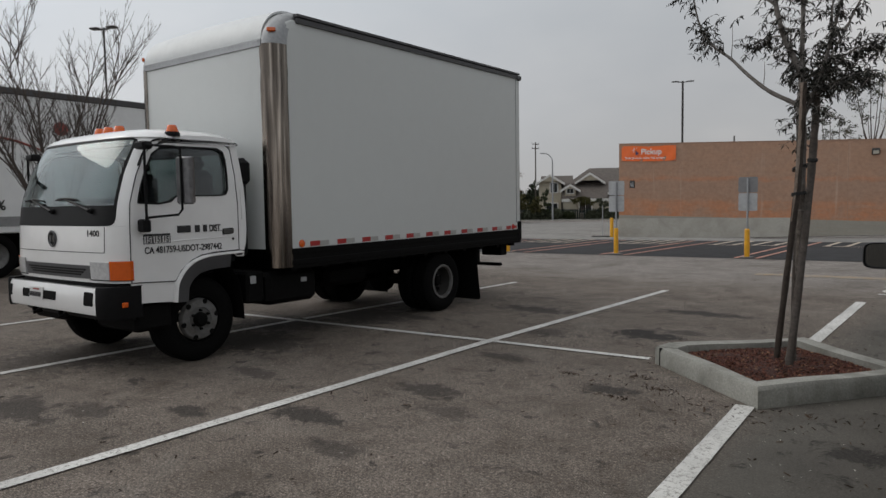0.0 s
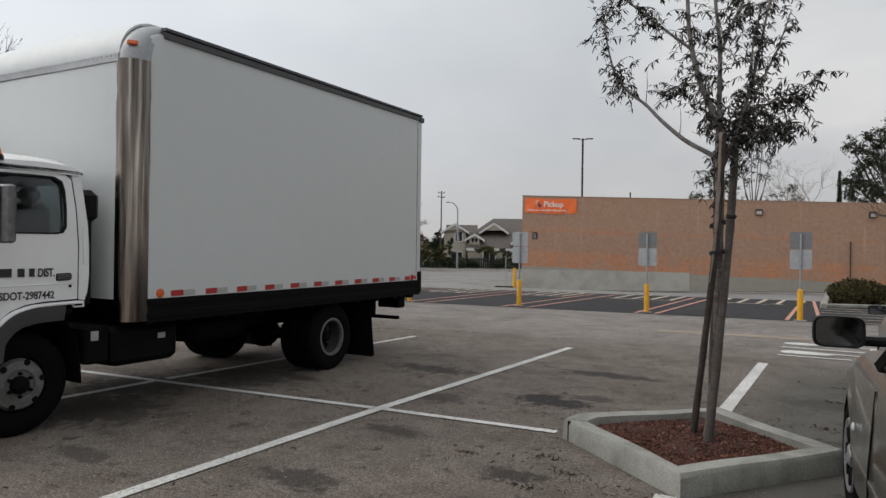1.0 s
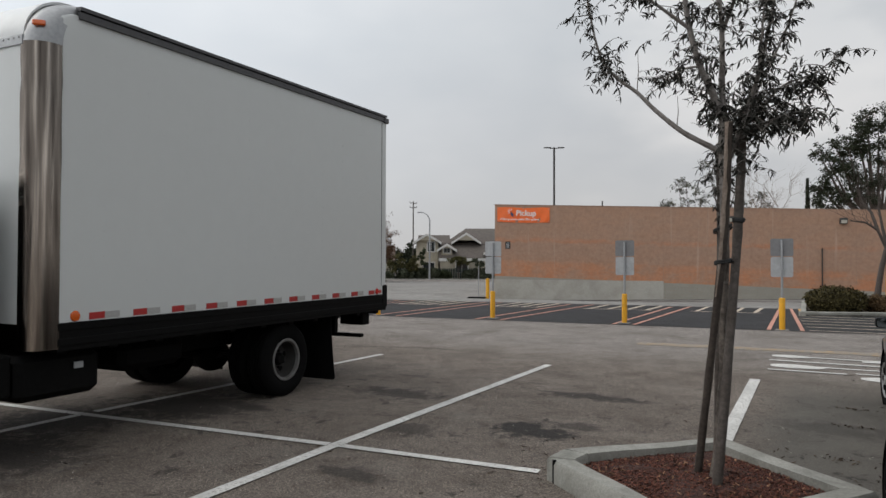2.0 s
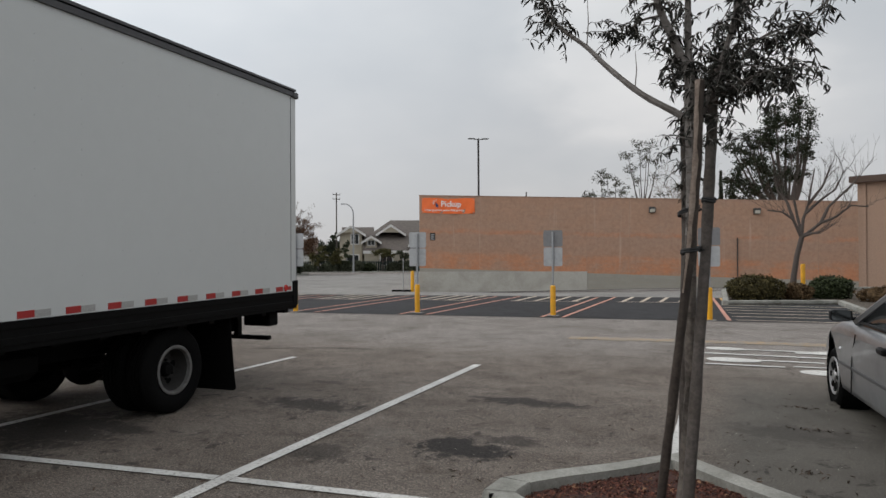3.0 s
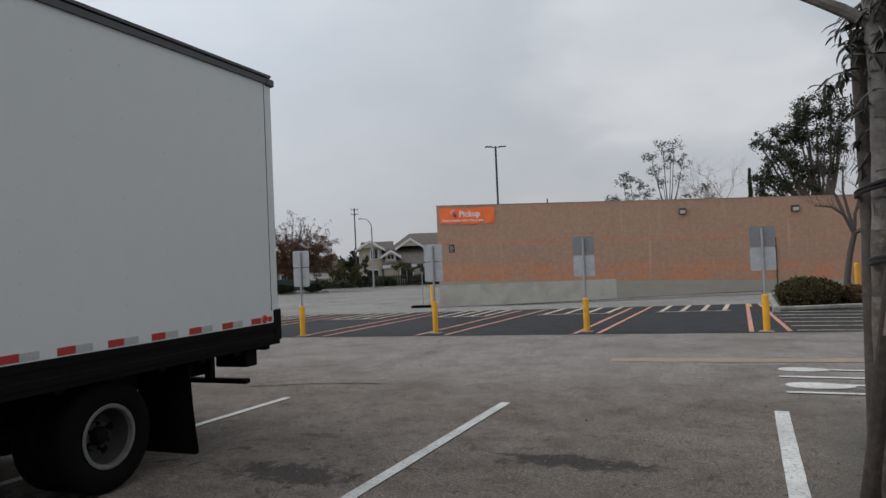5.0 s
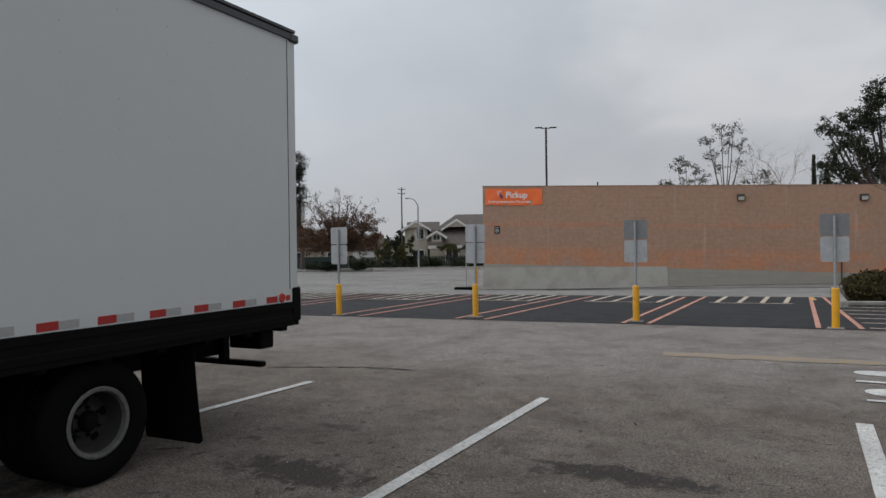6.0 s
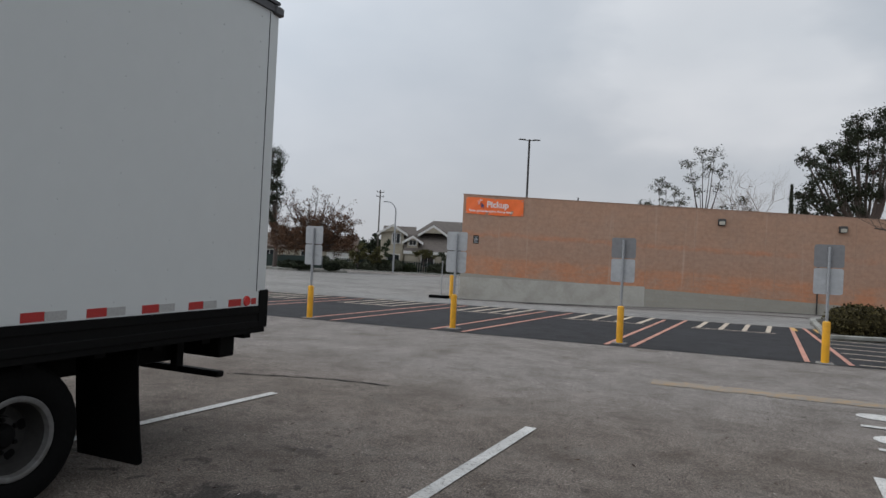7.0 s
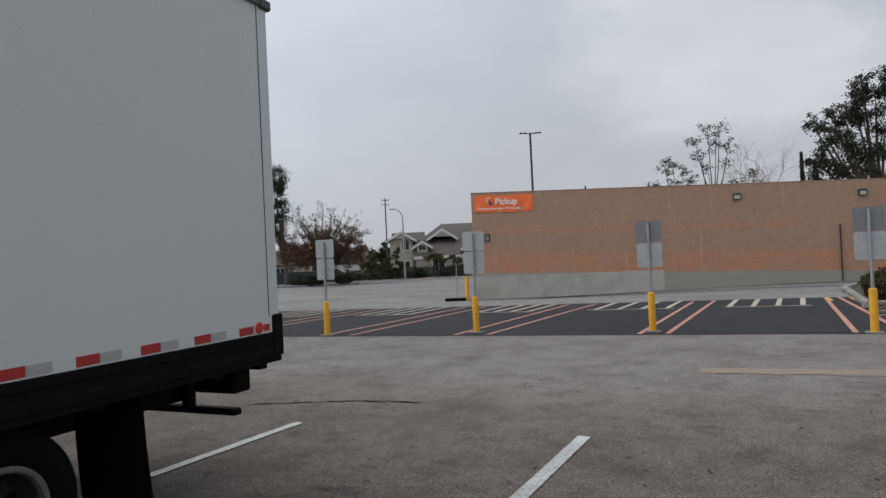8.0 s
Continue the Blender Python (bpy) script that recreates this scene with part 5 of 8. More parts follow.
# grille between the lamps, apron and bumper
grille = part("grille", front_panel((0.868, 0.88, 0.965, 0.985), lambda z: (-0.60 - 0.02 * (z - 0.87) / 0.1, 0.60 + 0.02 * (z - 0.87) / 0.1), 20, 0.008, 0.03), "grey_plastic", cab, "dark grille with slots")
for z, w in ((0.895, 0.46), (0.918, 0.50), (0.941, 0.54)):
    part("grille", front_panel((z, z + 0.014), lambda q: (-w, w), 16, 0.012, 0.01), "plastic", cab, "black grille slot")
part("front_apron", front_panel((0.50, 0.60, 0.80, 0.86), lambda z: (-0.97, 0.97), 24, -0.03, 0.03), "plastic", truck, "black apron behind the bumper")


def bumper_at(s, z, out=0.0):
    lift = 0.012 * (1 - abs(s) ** 2)
    yb = 2.895 + 0.045 * abs(s) ** 2.2 + 0.05 * max(0.0, abs(s) - 0.88) / 0.12
    dz = (z - 0.67) / 0.12
    return (XC + s * 0.985, yb + 0.02 * dz * dz - out, z + lift - 0.008)


def bumper_panel(zs, a, b, n, out=0.0, thick=0.04):
    return Geo().slab([[bumper_at(a + (b - a) * i / n, z, out) for i in range(n + 1)] for z in zs], (0, thick, 0))


bumper = part("bumper", bumper_panel((0.565, 0.575, 0.60, 0.68, 0.76, 0.79, 0.80), -0.985, 0.86, 30), "cab_white", truck, "white front bumper with dark openings", angle=50)
part("bumper_shelf", Geo().slab([[bumper_at(-0.985 + 1.845 * i / 24, 0.80, -0.0) for i in range(25)], [(p[0], p[1] + 0.16, p[2]) for p in [bumper_at(-0.985 + 1.845 * i / 24, 0.80) for i in range(25)]]], (0, 0, -0.02)), "plastic", bumper)
for a, b, z0, z1 in ((-0.90, -0.80, 0.65, 0.76), (-0.52, 0.18, 0.655, 0.735), (0.66, 0.80, 0.645, 0.765)):
    zs, e = [], 0.012
    g = Geo()
    pts = [(z0, e), (z0 + 0.006, 0.004), (z0 + 0.018, 0.0), (z1 - 0.018, 0.0), (z1 - 0.006, 0.004), (z1, e)]
    g.slab([[bumper_at(a + d + (b - a - 2 * d) * i / 8, z, 0.003) for i in range(9)] for z, d in pts], (0, 0.02, 0))
    part("bumper_opening", g, "black", bumper, "dark bumper opening")
plate = part("number_plate", bumper_panel((0.645, 0.76), -0.34, -0.06, 3, 0.012, 0.006), "plate_white", bumper, "pale number plate with plain bars")
for k in range(7):
    a = -0.32 + 0.034 * k
    part("plate_bar", bumper_panel((0.672, 0.715), a, a + 0.021, 1, 0.015, 0.003), "ink", plate)
part("plate_bar", bumper_panel((0.735, 0.748), -0.26, -0.13, 1, 0.015, 0.003), "red_print", plate)
for s in (1, -1):
    g = Geo()
    lps = []
    x0, x1 = (0.862, 1.03) if s > 0 else (-1.03, -0.99)
    for q in range(9):
        f = q / 8
        ss = x0 + (x1 - x0) * min(1.0, f * 1.25) if s > 0 else x1 + (x0 - x1) * min(1.0, f * 1.25)
        yy = bumper_at(max(-0.985, min(0.985, ss)), 0.68)[1] + (0.0 if f < 0.45 else 0.26 * ((f - 0.45) / 0.55))
        xx = XC + ss * 0.985 + (0.0 if f < 0.5 else s * 0.015)
        lps.append([(xx, yy - 0.004, 0.53), (xx, yy - 0.012, 0.56), (xx, yy - 0.014, 0.68), (xx, yy - 0.01, 0.785), (xx, yy, 0.81), (xx - s * 0.06, yy + 0.04, 0.81), (xx - s * 0.06, yy + 0.04, 0.53)])
    part("bumper_end", g.loft(lps), "plastic", bumper, "black moulded bumper corner", angle=45)
part("bumper_end", Geo().box(XC + 1.01, XC + 1.035, 3.06, 3.11, 0.63, 0.675, 0.006), "amber", bumper, "small amber side reflector")
for x in (-0.42, 0.1):
    part("tow_hook", Geo().tube([(XC + x, 3.05, 0.60), (XC + x, 2.96, 0.53), (XC + x + 0.03, 2.95, 0.50), (XC + x + 0.07, 3.0, 0.52)], 0.02, 8), "black", bumper)
# emblem and lettering
ex, ey, ez = front_at(0.0, 1.215)
logo = part("emblem", Geo().lathe([(0.060, -0.006), (0.074, -0.004), (0.078, 0.008), (0.066, 0.012), (0.058, 0.002)], pose(ex - 0.03, ey - 0.004, ez, 0, 0, -90), 28, True), "grey_plastic", truck, "round grey emblem")
part("emblem_bar", Geo().lathe([(0.0, 0.002), (0.058, 0.002), (0.058, -0.006)], pose(ex - 0.03, ey - 0.002, ez, 0, 0, -90), 24), "plastic", logo)
part("emblem_bar", Geo().box(ex - 0.07, ex - 0.05, ey - 0.014, ey - 0.002, ez - 0.03, ez + 0.03, 0.003), "rim", logo)
part("emblem_bar", Geo().box(ex - 0.01, ex + 0.012, ey - 0.014, ey - 0.002, ez - 0.03, ez + 0.03, 0.003), "rim", logo)
nx, ny, nz_ = front_at(0.56, 1.245)
lettering("model_number", "1400", 0.075, pose(nx, ny - 0.004, nz_, 90, 0, 6), "ink", cab, "dark model number", wide=1.25)
DX = side_x(1, 1.1) + 0.0015
for a, b in ((3.615, 3.755), (3.800, 3.852), (3.888, 3.930)):
    part("name_bar", Geo().box(DX - 0.003, DX + 0.0012, a, b, 1.255, 1.32), "ink", cab, "black painted name bar")
lettering("door_lettering", "DIST.", 0.092, pose(DX, 3.955, 1.255, 90, 0, 90), "ink", cab, "black painted lettering", wide=0.66)
lettering("door_lettering", "CA 481759-USDOT-2987442", 0.083, pose(DX, 3.285, 1.083, 90, 0.2, 90), "ink", cab, "black painted registration line", wide=0.80)
for i in range(3):
    y = 3.28 + i * 0.088
    g = Geo().ring_panel([(y, 1.168), (y, 1.256), (y + 0.085, 1.256), (y + 0.085, 1.168)], [(y + 0.006, 1.174), (y + 0.006, 1.236), (y + 0.079, 1.236), (y + 0.079, 1.174)], DX - 0.002, DX + 0.001)
    sticker = part("year_sticker", g, "ink", cab, "black-framed year sticker")
    lettering("year", "15", 0.075, pose(DX, y + 0.013, 1.179, 90, 0, 90), "ink", cab, "black year number", wide=0.78)
# roof lamps
for x, y in ((-6.56, 3.66), (-7.18, 3.50), (-7.36, 3.49), (-7.54, 3.50), (-8.42, 3.66)):
    zr = 2.198 if abs(x - XC) < 0.5 else 2.172
    base = part("lamp_base", Geo().lathe([(0.0, 0.014), (0.062, 0.014), (0.068, 0.0), (0.068, -0.03)], pose(x, y, zr, 0, -90, 0), 18), "plastic", truck, "black lamp foot")
    part("roof_lamp", Geo().lathe([(0.0, 0.066), (0.034, 0.065), (0.042, 0.058), (0.050, 0.03), (0.060, 0.0)], pose(x, y, zr + 0.012, 0, -90, 0), 18), "amber", base, "amber clearance lamp")
part("step_box", Geo().box(XC + 0.30, XC + 0.98, 3.20, 3.56, 0.38, 0.64, 0.03), "black", truck)
part("step_box", Geo().box(XC - 0.98, XC - 0.30, 3.20, 3.56, 0.38, 0.64, 0.03), "black", truck)
# mudguard behind the front wheel
for s in (1, -1):
    part("wheel_guard", Geo().loft([[(XC + s * 0.66, y, z), (XC + s * 1.0, y, z), (XC + s * 1.0, y + 0.012, z - 0.012), (XC + s * 0.66, y + 0.012, z - 0.012)] for y, z in ((4.20, 0.90), (4.29, 0.74), (4.33, 0.5), (4.34, 0.36))]), "rubber", truck, "black mudguard")

# chassis
g = Geo()
for s in (-1, 1):
    g.box(XC + s * 0.42 - 0.04, XC + s * 0.42 + 0.04, 3.1, 9.5, 0.56, 0.80, 0.006)
frame_rails = part("chassis_frame", g, "black", truck, "black chassis frame")
g = Geo()
for k in range(11):
    y = 4.85 + k * 0.46
    g.box(XL + 0.06, -6.34, y, y + 0.08, 0.80, zlow(y) - 0.01, 0.0)
part("cross_sill", g, "black", frame_rails)
part("fuel_tank", Geo().box(-7.0, -6.42, 4.6, 5.3, 0.45, 0.80, 0.05), "black", truck, "black side tank")
part("battery_box", Geo().box(-6.95, -6.45, 4.36, 4.58, 0.5, 0.82, 0.02), "black", truck)
part("tank_marker", Geo().box(-6.424, -6.412, 5.05, 5.13, 0.66, 0.71, 0.003), "sign_back", truck)
part("tank_marker", Geo().box(-6.454, -6.442, 4.40, 4.47, 0.7, 0.78, 0.003), "sign_back", truck)
part("fuel_tank", Geo().box(-8.6, -8.0, 4.8, 5.8, 0.45, 0.76, 0.05), "black", truck)
part("air_intake", Geo().box(-6.66, -6.53, 4.36, 4.47, 0.98, 1.75, 0.03), "plastic", truck, "black air intake behind the cab")
part("air_intake", Geo().box(-6.70, -6.50, 4.36, 4.52, 1.70, 1.98, 0.05), "plastic", truck)
part("engine_block", Geo().box(XC - 0.4, XC + 0.4, 3.2, 5.1, 0.42, 0.93, 0.08), "black", truck)
part("drive_shaft", Geo().cyl((XC, 5.4, 0.55), (XC, 7.4, 0.45), 0.05, n=10), "black", truck)
part("spare_carrier", Geo().box(XC - 0.35, XC + 0.75, 5.75, 6.5, 0.5, 0.75, 0.06), "black", truck)
part("rear_axle", Geo().cyl((-8.4, 7.61, 0.40), (-6.6, 7.61, 0.40), 0.07, n=12).ball((XC, 7.61, 0.40), 0.2, 0.22, 0.2, 14, 8), "black", truck)
part("front_axle", Geo().cyl((-8.4, 3.87, 0.40), (-6.6, 3.87, 0.40), 0.05, n=10), "black", truck)
for s in (-1, 1):
    g = Geo()
    for k in range(5):
        g.box(XC + s * 0.62 - 0.035, XC + s * 0.62 + 0.035, 7.03 + 0.08 * k, 8.19 - 0.08 * k, 0.47 + 0.022 * k, 0.488 + 0.022 * k)
    part("leaf_spring", g, "black", truck)
    xo = XC + s * 1.21
    lps = []
    for k in (0, 1, 2, 3, 4, 4.85, 5):
        z = 0.84 - 0.78 * k / 5
        bow = 0.05 * (k / 5) ** 2
        o = 0.02 + 0.03 * k / 5 - (0.03 if k == 5 else 0.0)
        lps.append([(xo - s * (0.06 - o), 8.38 + bow, z), (xo - s * 0.60, 8.38 + bow, z), (xo - s * 0.60, 8.392 + bow, z), (xo - s * (0.06 - o), 8.392 + bow, z)])
    part("mud_flap", Geo().loft(lps), "rubber", truck, "black rubber mud flap")
    part("tail_lamp_box", Geo().box(XC + s * 0.67 if s > 0 else XC + s * 1.04, XC + s * 1.04 if s > 0 else XC + s * 0.67, 9.3, 9.48, 0.65, 0.82, 0.012), "black", truck)
    part("bumper_bracket", Geo().box(XC + s * 0.50 - 0.035, XC + s * 0.50 + 0.035, 9.38, 9.46, 0.5, 0.8, 0.005), "black", truck)
part("rear_step_bar", Geo().box(-8.44, -6.54, 9.40, 9.48, 0.47, 0.52, 0.01), "black", truck, "black rear step bar")
part("rear_sill", Geo().box(XL + 0.02, -6.30, 9.52, 9.64, 0.86, 1.05, 0.01), "black", truck)


def tyre_geo(R, rw, w, m):
    """A tyre with shoulders and tread grooves, round the x axis; outer face at x = 0."""
    prof = [(rw, 0.0 - 0.012), (rw + 0.02, 0.004), ((R + rw) / 2, 0.012), (R - 0.035, 0.004), (R - 0.008, -0.02), (R, -0.035)]
    for k in range(4):
        a = -0.035 - (w - 0.07) * (k + 0.42) / 4
        prof += [(R, a), (R - 0.012, a - 0.003), (R - 0.012, a - 0.010), (R, a - 0.013)]
    prof += [(R, -w + 0.035), (R - 0.008, -w + 0.02), (R - 0.035, -w), ((R + rw) / 2, -w - 0.008), (rw, -w + 0.01)]
    return Geo().lathe(prof, m, 40, True)


def truck_wheel(m, dished, label, R=0.41):
    """A truck wheel; dished: the outer one of a rear pair."""
    w = part("wheel", tyre_geo(R, 0.235 if dished else 0.215, 0.23, m), "rubber", truck, label)
    if dished:
        g_ = Geo().lathe([(0.236, 0.0), (0.232, 0.004), (0.217, 0.006), (0.205, 0.002), (0.198, -0.03)], m, 36)
    else:
        g_ = Geo().lathe([(0.205, -0.01), (0.2, 0.012), (0.185, 0.035), (0.12, 0.04), (0.11, 0.03), (0.0, 0.028)], m, 36)
    if dished:
        part("rim_dish", Geo().lathe([(0.2, -0.028), (0.192, -0.06), (0.182, -0.10), (0.175, -0.135), (0.165, -0.15), (0.11, -0.15), (0.105, -0.12), (0.06, -0.115), (0.0, -0.11)], m, 36), "rim_dark", w, "dark dished wheel disc")
    else:
        part("rim_well", Geo().lathe([(0.236, 0.002), (0.24, 0.01), (0.228, 0.008), (0.215, -0.03), (0.2, -0.04)], m, 36), "black", w)
    rim_ = part("rim", g_, "rim", w, "scuffed silver steel rim")
    n_ = 5 if dished else 6
    for k in range(n_):
        a = 2 * math.pi * (k + 0.2) / n_
        rr, xx, hr = (0.145, -0.149, 0.032) if dished else (0.178, 0.035, 0.026)
        hole = Geo().lathe([(0.0, 0.003), (hr, 0.003), (hr, -0.004)], m @ pose(xx, rr * math.cos(a), rr * math.sin(a), 0, 0, 0 if dished else 0), 12)
        part("hand_hole", hole, "black", rim_)
    for k in range(6):
        a = 2 * math.pi * (k + 0.5) / 6
        xx = -0.118 if dished else 0.042
        part("wheel_nut", Geo().lathe([(0.0, 0.022), (0.012, 0.02), (0.015, -0.01)], m @ pose(xx, 0.09 * math.cos(a), 0.09 * math.sin(a)), 6), "black", rim_)
    part("hub", Geo().lathe([(0.0, 0.05), (0.05, 0.045), (0.07, 0.02), (0.075, -0.02)], m @ pose(-0.115 if dished else 0.035, 0, 0), 16), "black", rim_)


truck_wheel(pose(-6.575, 3.87, 0.41, 0, 0, -3), False, "front wheel with a black truck tyre", 0.41)
truck_wheel(pose(-8.405, 3.87, 0.41, 0, 0, 177), False, "front wheel with a black truck tyre", 0.41)
truck_wheel(pose(-6.37, 7.61, 0.41), True, "twin rear wheel with a black truck tyre")
part("wheel", tyre_geo(0.41, 0.235, 0.23, pose(-6.64, 7.61, 0.41)), "rubber", truck)
truck_wheel(pose(-8.61, 7.61, 0.41, 0, 0, 180), True, "twin rear wheel with a black truck tyre")
part("wheel", tyre_geo(0.41, 0.235, 0.23, pose(-8.34, 7.61, 0.41, 0, 0, 180)), "rubber", truck)
rebase(truck, (XC, 6.0, 0))
# parked a little askew between the stall lines, turned about its rear corner
truck.matrix_world = Matrix.Translation((-6.36, 9.645, 0)) @ Matrix.Rotation(radians(4.24), 4, "Z") @ Matrix.Scale(1.011, 4) @ Matrix.Translation((XC + 6.28, 6.0 - 9.64, 0))


# ---- trees ----
M["bark"] = material("pale_peeling_bark", (0.205, 0.187, 0.172), 0.85, grain=0.4, scale=22, stain=0.75, stain_scale=11, stain_colour=(0.055, 0.042, 0.035), bump=0.008, bump_scale=25)
M["stake"] = material("weathered_lodgepole", (0.076, 0.064, 0.056), 0.9, grain=0.5, scale=35, stain=0.6, stain_scale=7, stain_colour=(0.05, 0.038, 0.03), bump=0.006, bump_scale=40)
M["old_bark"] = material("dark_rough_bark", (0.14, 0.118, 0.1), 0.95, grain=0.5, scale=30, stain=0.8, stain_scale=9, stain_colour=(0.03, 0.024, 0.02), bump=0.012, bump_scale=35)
M["stake_dark"] = material("dark_lodgepole", (0.052, 0.04, 0.032), 0.95, grain=0.5, scale=35, stain=0.7, stain_scale=8, stain_colour=(0.026, 0.02, 0.017), bump=0.006, bump_scale=40)
M["peeled"] = material("pale_split_wood", (0.21, 0.168, 0.138), 0.9, grain=0.35, scale=60, stain=0.7, stain_scale=14, stain_colour=(0.075, 0.045, 0.03), bump=0.005, bump_scale=60)
M["leaf"] = material("long_dull_leaf", (0.026, 0.0255, 0.021), 0.55, spread=0.55, spec=0.25)
M["leaf_dark"] = material("dark_far_leaf", (0.03, 0.037, 0.022), 0.7, spread=0.5, spec=0.15)
M["leaf_grey"] = material("grey_green_leaf", (0.085, 0.09, 0.068), 0.7, spread=0.5, spec=0.15)
M["leaf_shrub"] = material("shrub_leaf", (0.036, 0.046, 0.02), 0.6, spread=0.6, spec=0.2)
M["leaf_brown"] = material("withered_brown_leaf", (0.10, 0.056, 0.034), 0.8, spread=0.5, spec=0.1)
M["twig"] = material("grey_twig", (0.075, 0.06, 0.052), 0.9, grain=0.3, scale=30)
M["twig_pale"] = material("pale_twig", (0.22, 0.185, 0.155), 0.9, grain=0.3, scale=30)


def leaf_blade(q, p, d, up, ln, w, bend=0.25):
    """One lance-shaped leaf, folded along its middle and bent at the tip."""
    d = d.normalized()
    s = d.cross(up)
    s = s.normalized() if s.length > 1e-4 else d.orthogonal().normalized()
    n = s.cross(d)
    a, b, c = p + d * ln * 0.35, p + d * ln * 0.72 - n * ln * bend * 0.3, p + d * ln - n * ln * bend
    q.add([p, a + s * w + n * w * 0.4, a, a - s * w + n * w * 0.4, b + s * w * 0.7 + n * w * 0.3, b, b - s * w * 0.7 + n * w * 0.3, c],
          [(0, 2, 1), (0, 3, 2), (1, 2, 5, 4), (2, 3, 6, 5), (4, 5, 7), (5, 6, 7)])


def clump(q, p, r, size, n, rnd, droop=0.2, thin=0.3):
    """Small leaves round a point, each two triangles folded on its middle."""
    for _ in range(n):
        v = Vector((rnd.gauss(0, 1), rnd.gauss(0, 1), rnd.gauss(0, 0.8))) * r * 0.55
        d = Vector((rnd.gauss(0, 1), rnd.gauss(0, 1), rnd.gauss(0, 0.7) - droop)).normalized()
        s = d.orthogonal().normalized()
        s = (s * math.cos(rnd.uniform(0, 6.3)) + d.cross(s) * math.sin(rnd.uniform(0, 6.3))).normalized()
        ln = size * rnd.uniform(0.6, 1.4)
        a = Vector(p) + v
        q.add([a, a + d * ln * 0.5 + s * ln * thin, a + d * ln, a + d * ln * 0.5 - s * ln * thin], [(0, 1, 2), (0, 2, 3)])


def grow(q, p, d, ln, r, depth, rnd, tips, spread=0.6, rise=0.12, kids=(2, 4), n=6, shrink=0.68):
    """A limb with its twigs, as tapered tubes; tips gathers the ends."""
    pts, v, k = [Vector(p)], Vector(d).normalized(), 4 if depth > 0 else 3
    for _ in range(k):
        v = (v + Vector((rnd.uniform(-1, 1), rnd.uniform(-1, 1), rnd.uniform(-0.6, 0.8) + rise)) * 0.16).normalized()
        pts.append(pts[-1] + v * ln / k)
    q.tube(pts, [r * (1 - 0.5 * i / k) for i in range(k + 1)], n if r > 0.03 else 4, cap=False)
    if depth == 0:
        tips.append((pts[-1], v))
        tips.append((pts[-2], v))
        return
    for i in range(rnd.randint(*kids)):
        f = rnd.uniform(0.35, 1.0) if i else 1.0
        at = pts[min(k, max(1, round(f * k)))]
        a = v.orthogonal().normalized()
        b = v.cross(a)
        w = rnd.uniform(0, 2 * math.pi)
        side = a * math.cos(w) + b * math.sin(w)
        nd = (v + side * spread * rnd.uniform(0.6, 1.3) + Vector((0, 0, rise))).normalized()
        grow(q, at, nd, ln * shrink * rnd.uniform(0.8, 1.15), r * 0.52, depth - 1, rnd, tips, spread, rise, kids, n, shrink)


# the staked street tree in the planter
rnd = random.Random(21)
tree = thing("street_tree", "young staked gum tree with long drooping leaves", "tree", m=pose(-1.57, 6.58, 0.1))
O = Vector((-1.57, 6.58, 0.1))
wood = Geo()


def limb(pts, r0, r1, n=9):
    """A smooth limb through a few given places."""
    pts = [Vector(p) - O for p in pts]
    out = []
    for i in range(len(pts) - 1):
        p0, p1, p2, p3 = pts[max(i - 1, 0)], pts[i], pts[i + 1], pts[min(i + 2, len(pts) - 1)]
        for k in range(5):
            t = k / 5
            out.append(0.5 * (2 * p1 + (p2 - p0) * t + (2 * p0 - 5 * p1 + 4 * p2 - p3) * t * t + (3 * p1 - p0 - 3 * p2 + p3) * t ** 3))
    out.append(pts[-1])
    m = len(out) - 1
    rr = [(r0 + (r1 - r0) * i / m) * (1 + 0.05 * math.sin(2.3 * i)) for i in range(m + 1)]
    wood.tube(out, rr, n)
    return [p + O for p in out]


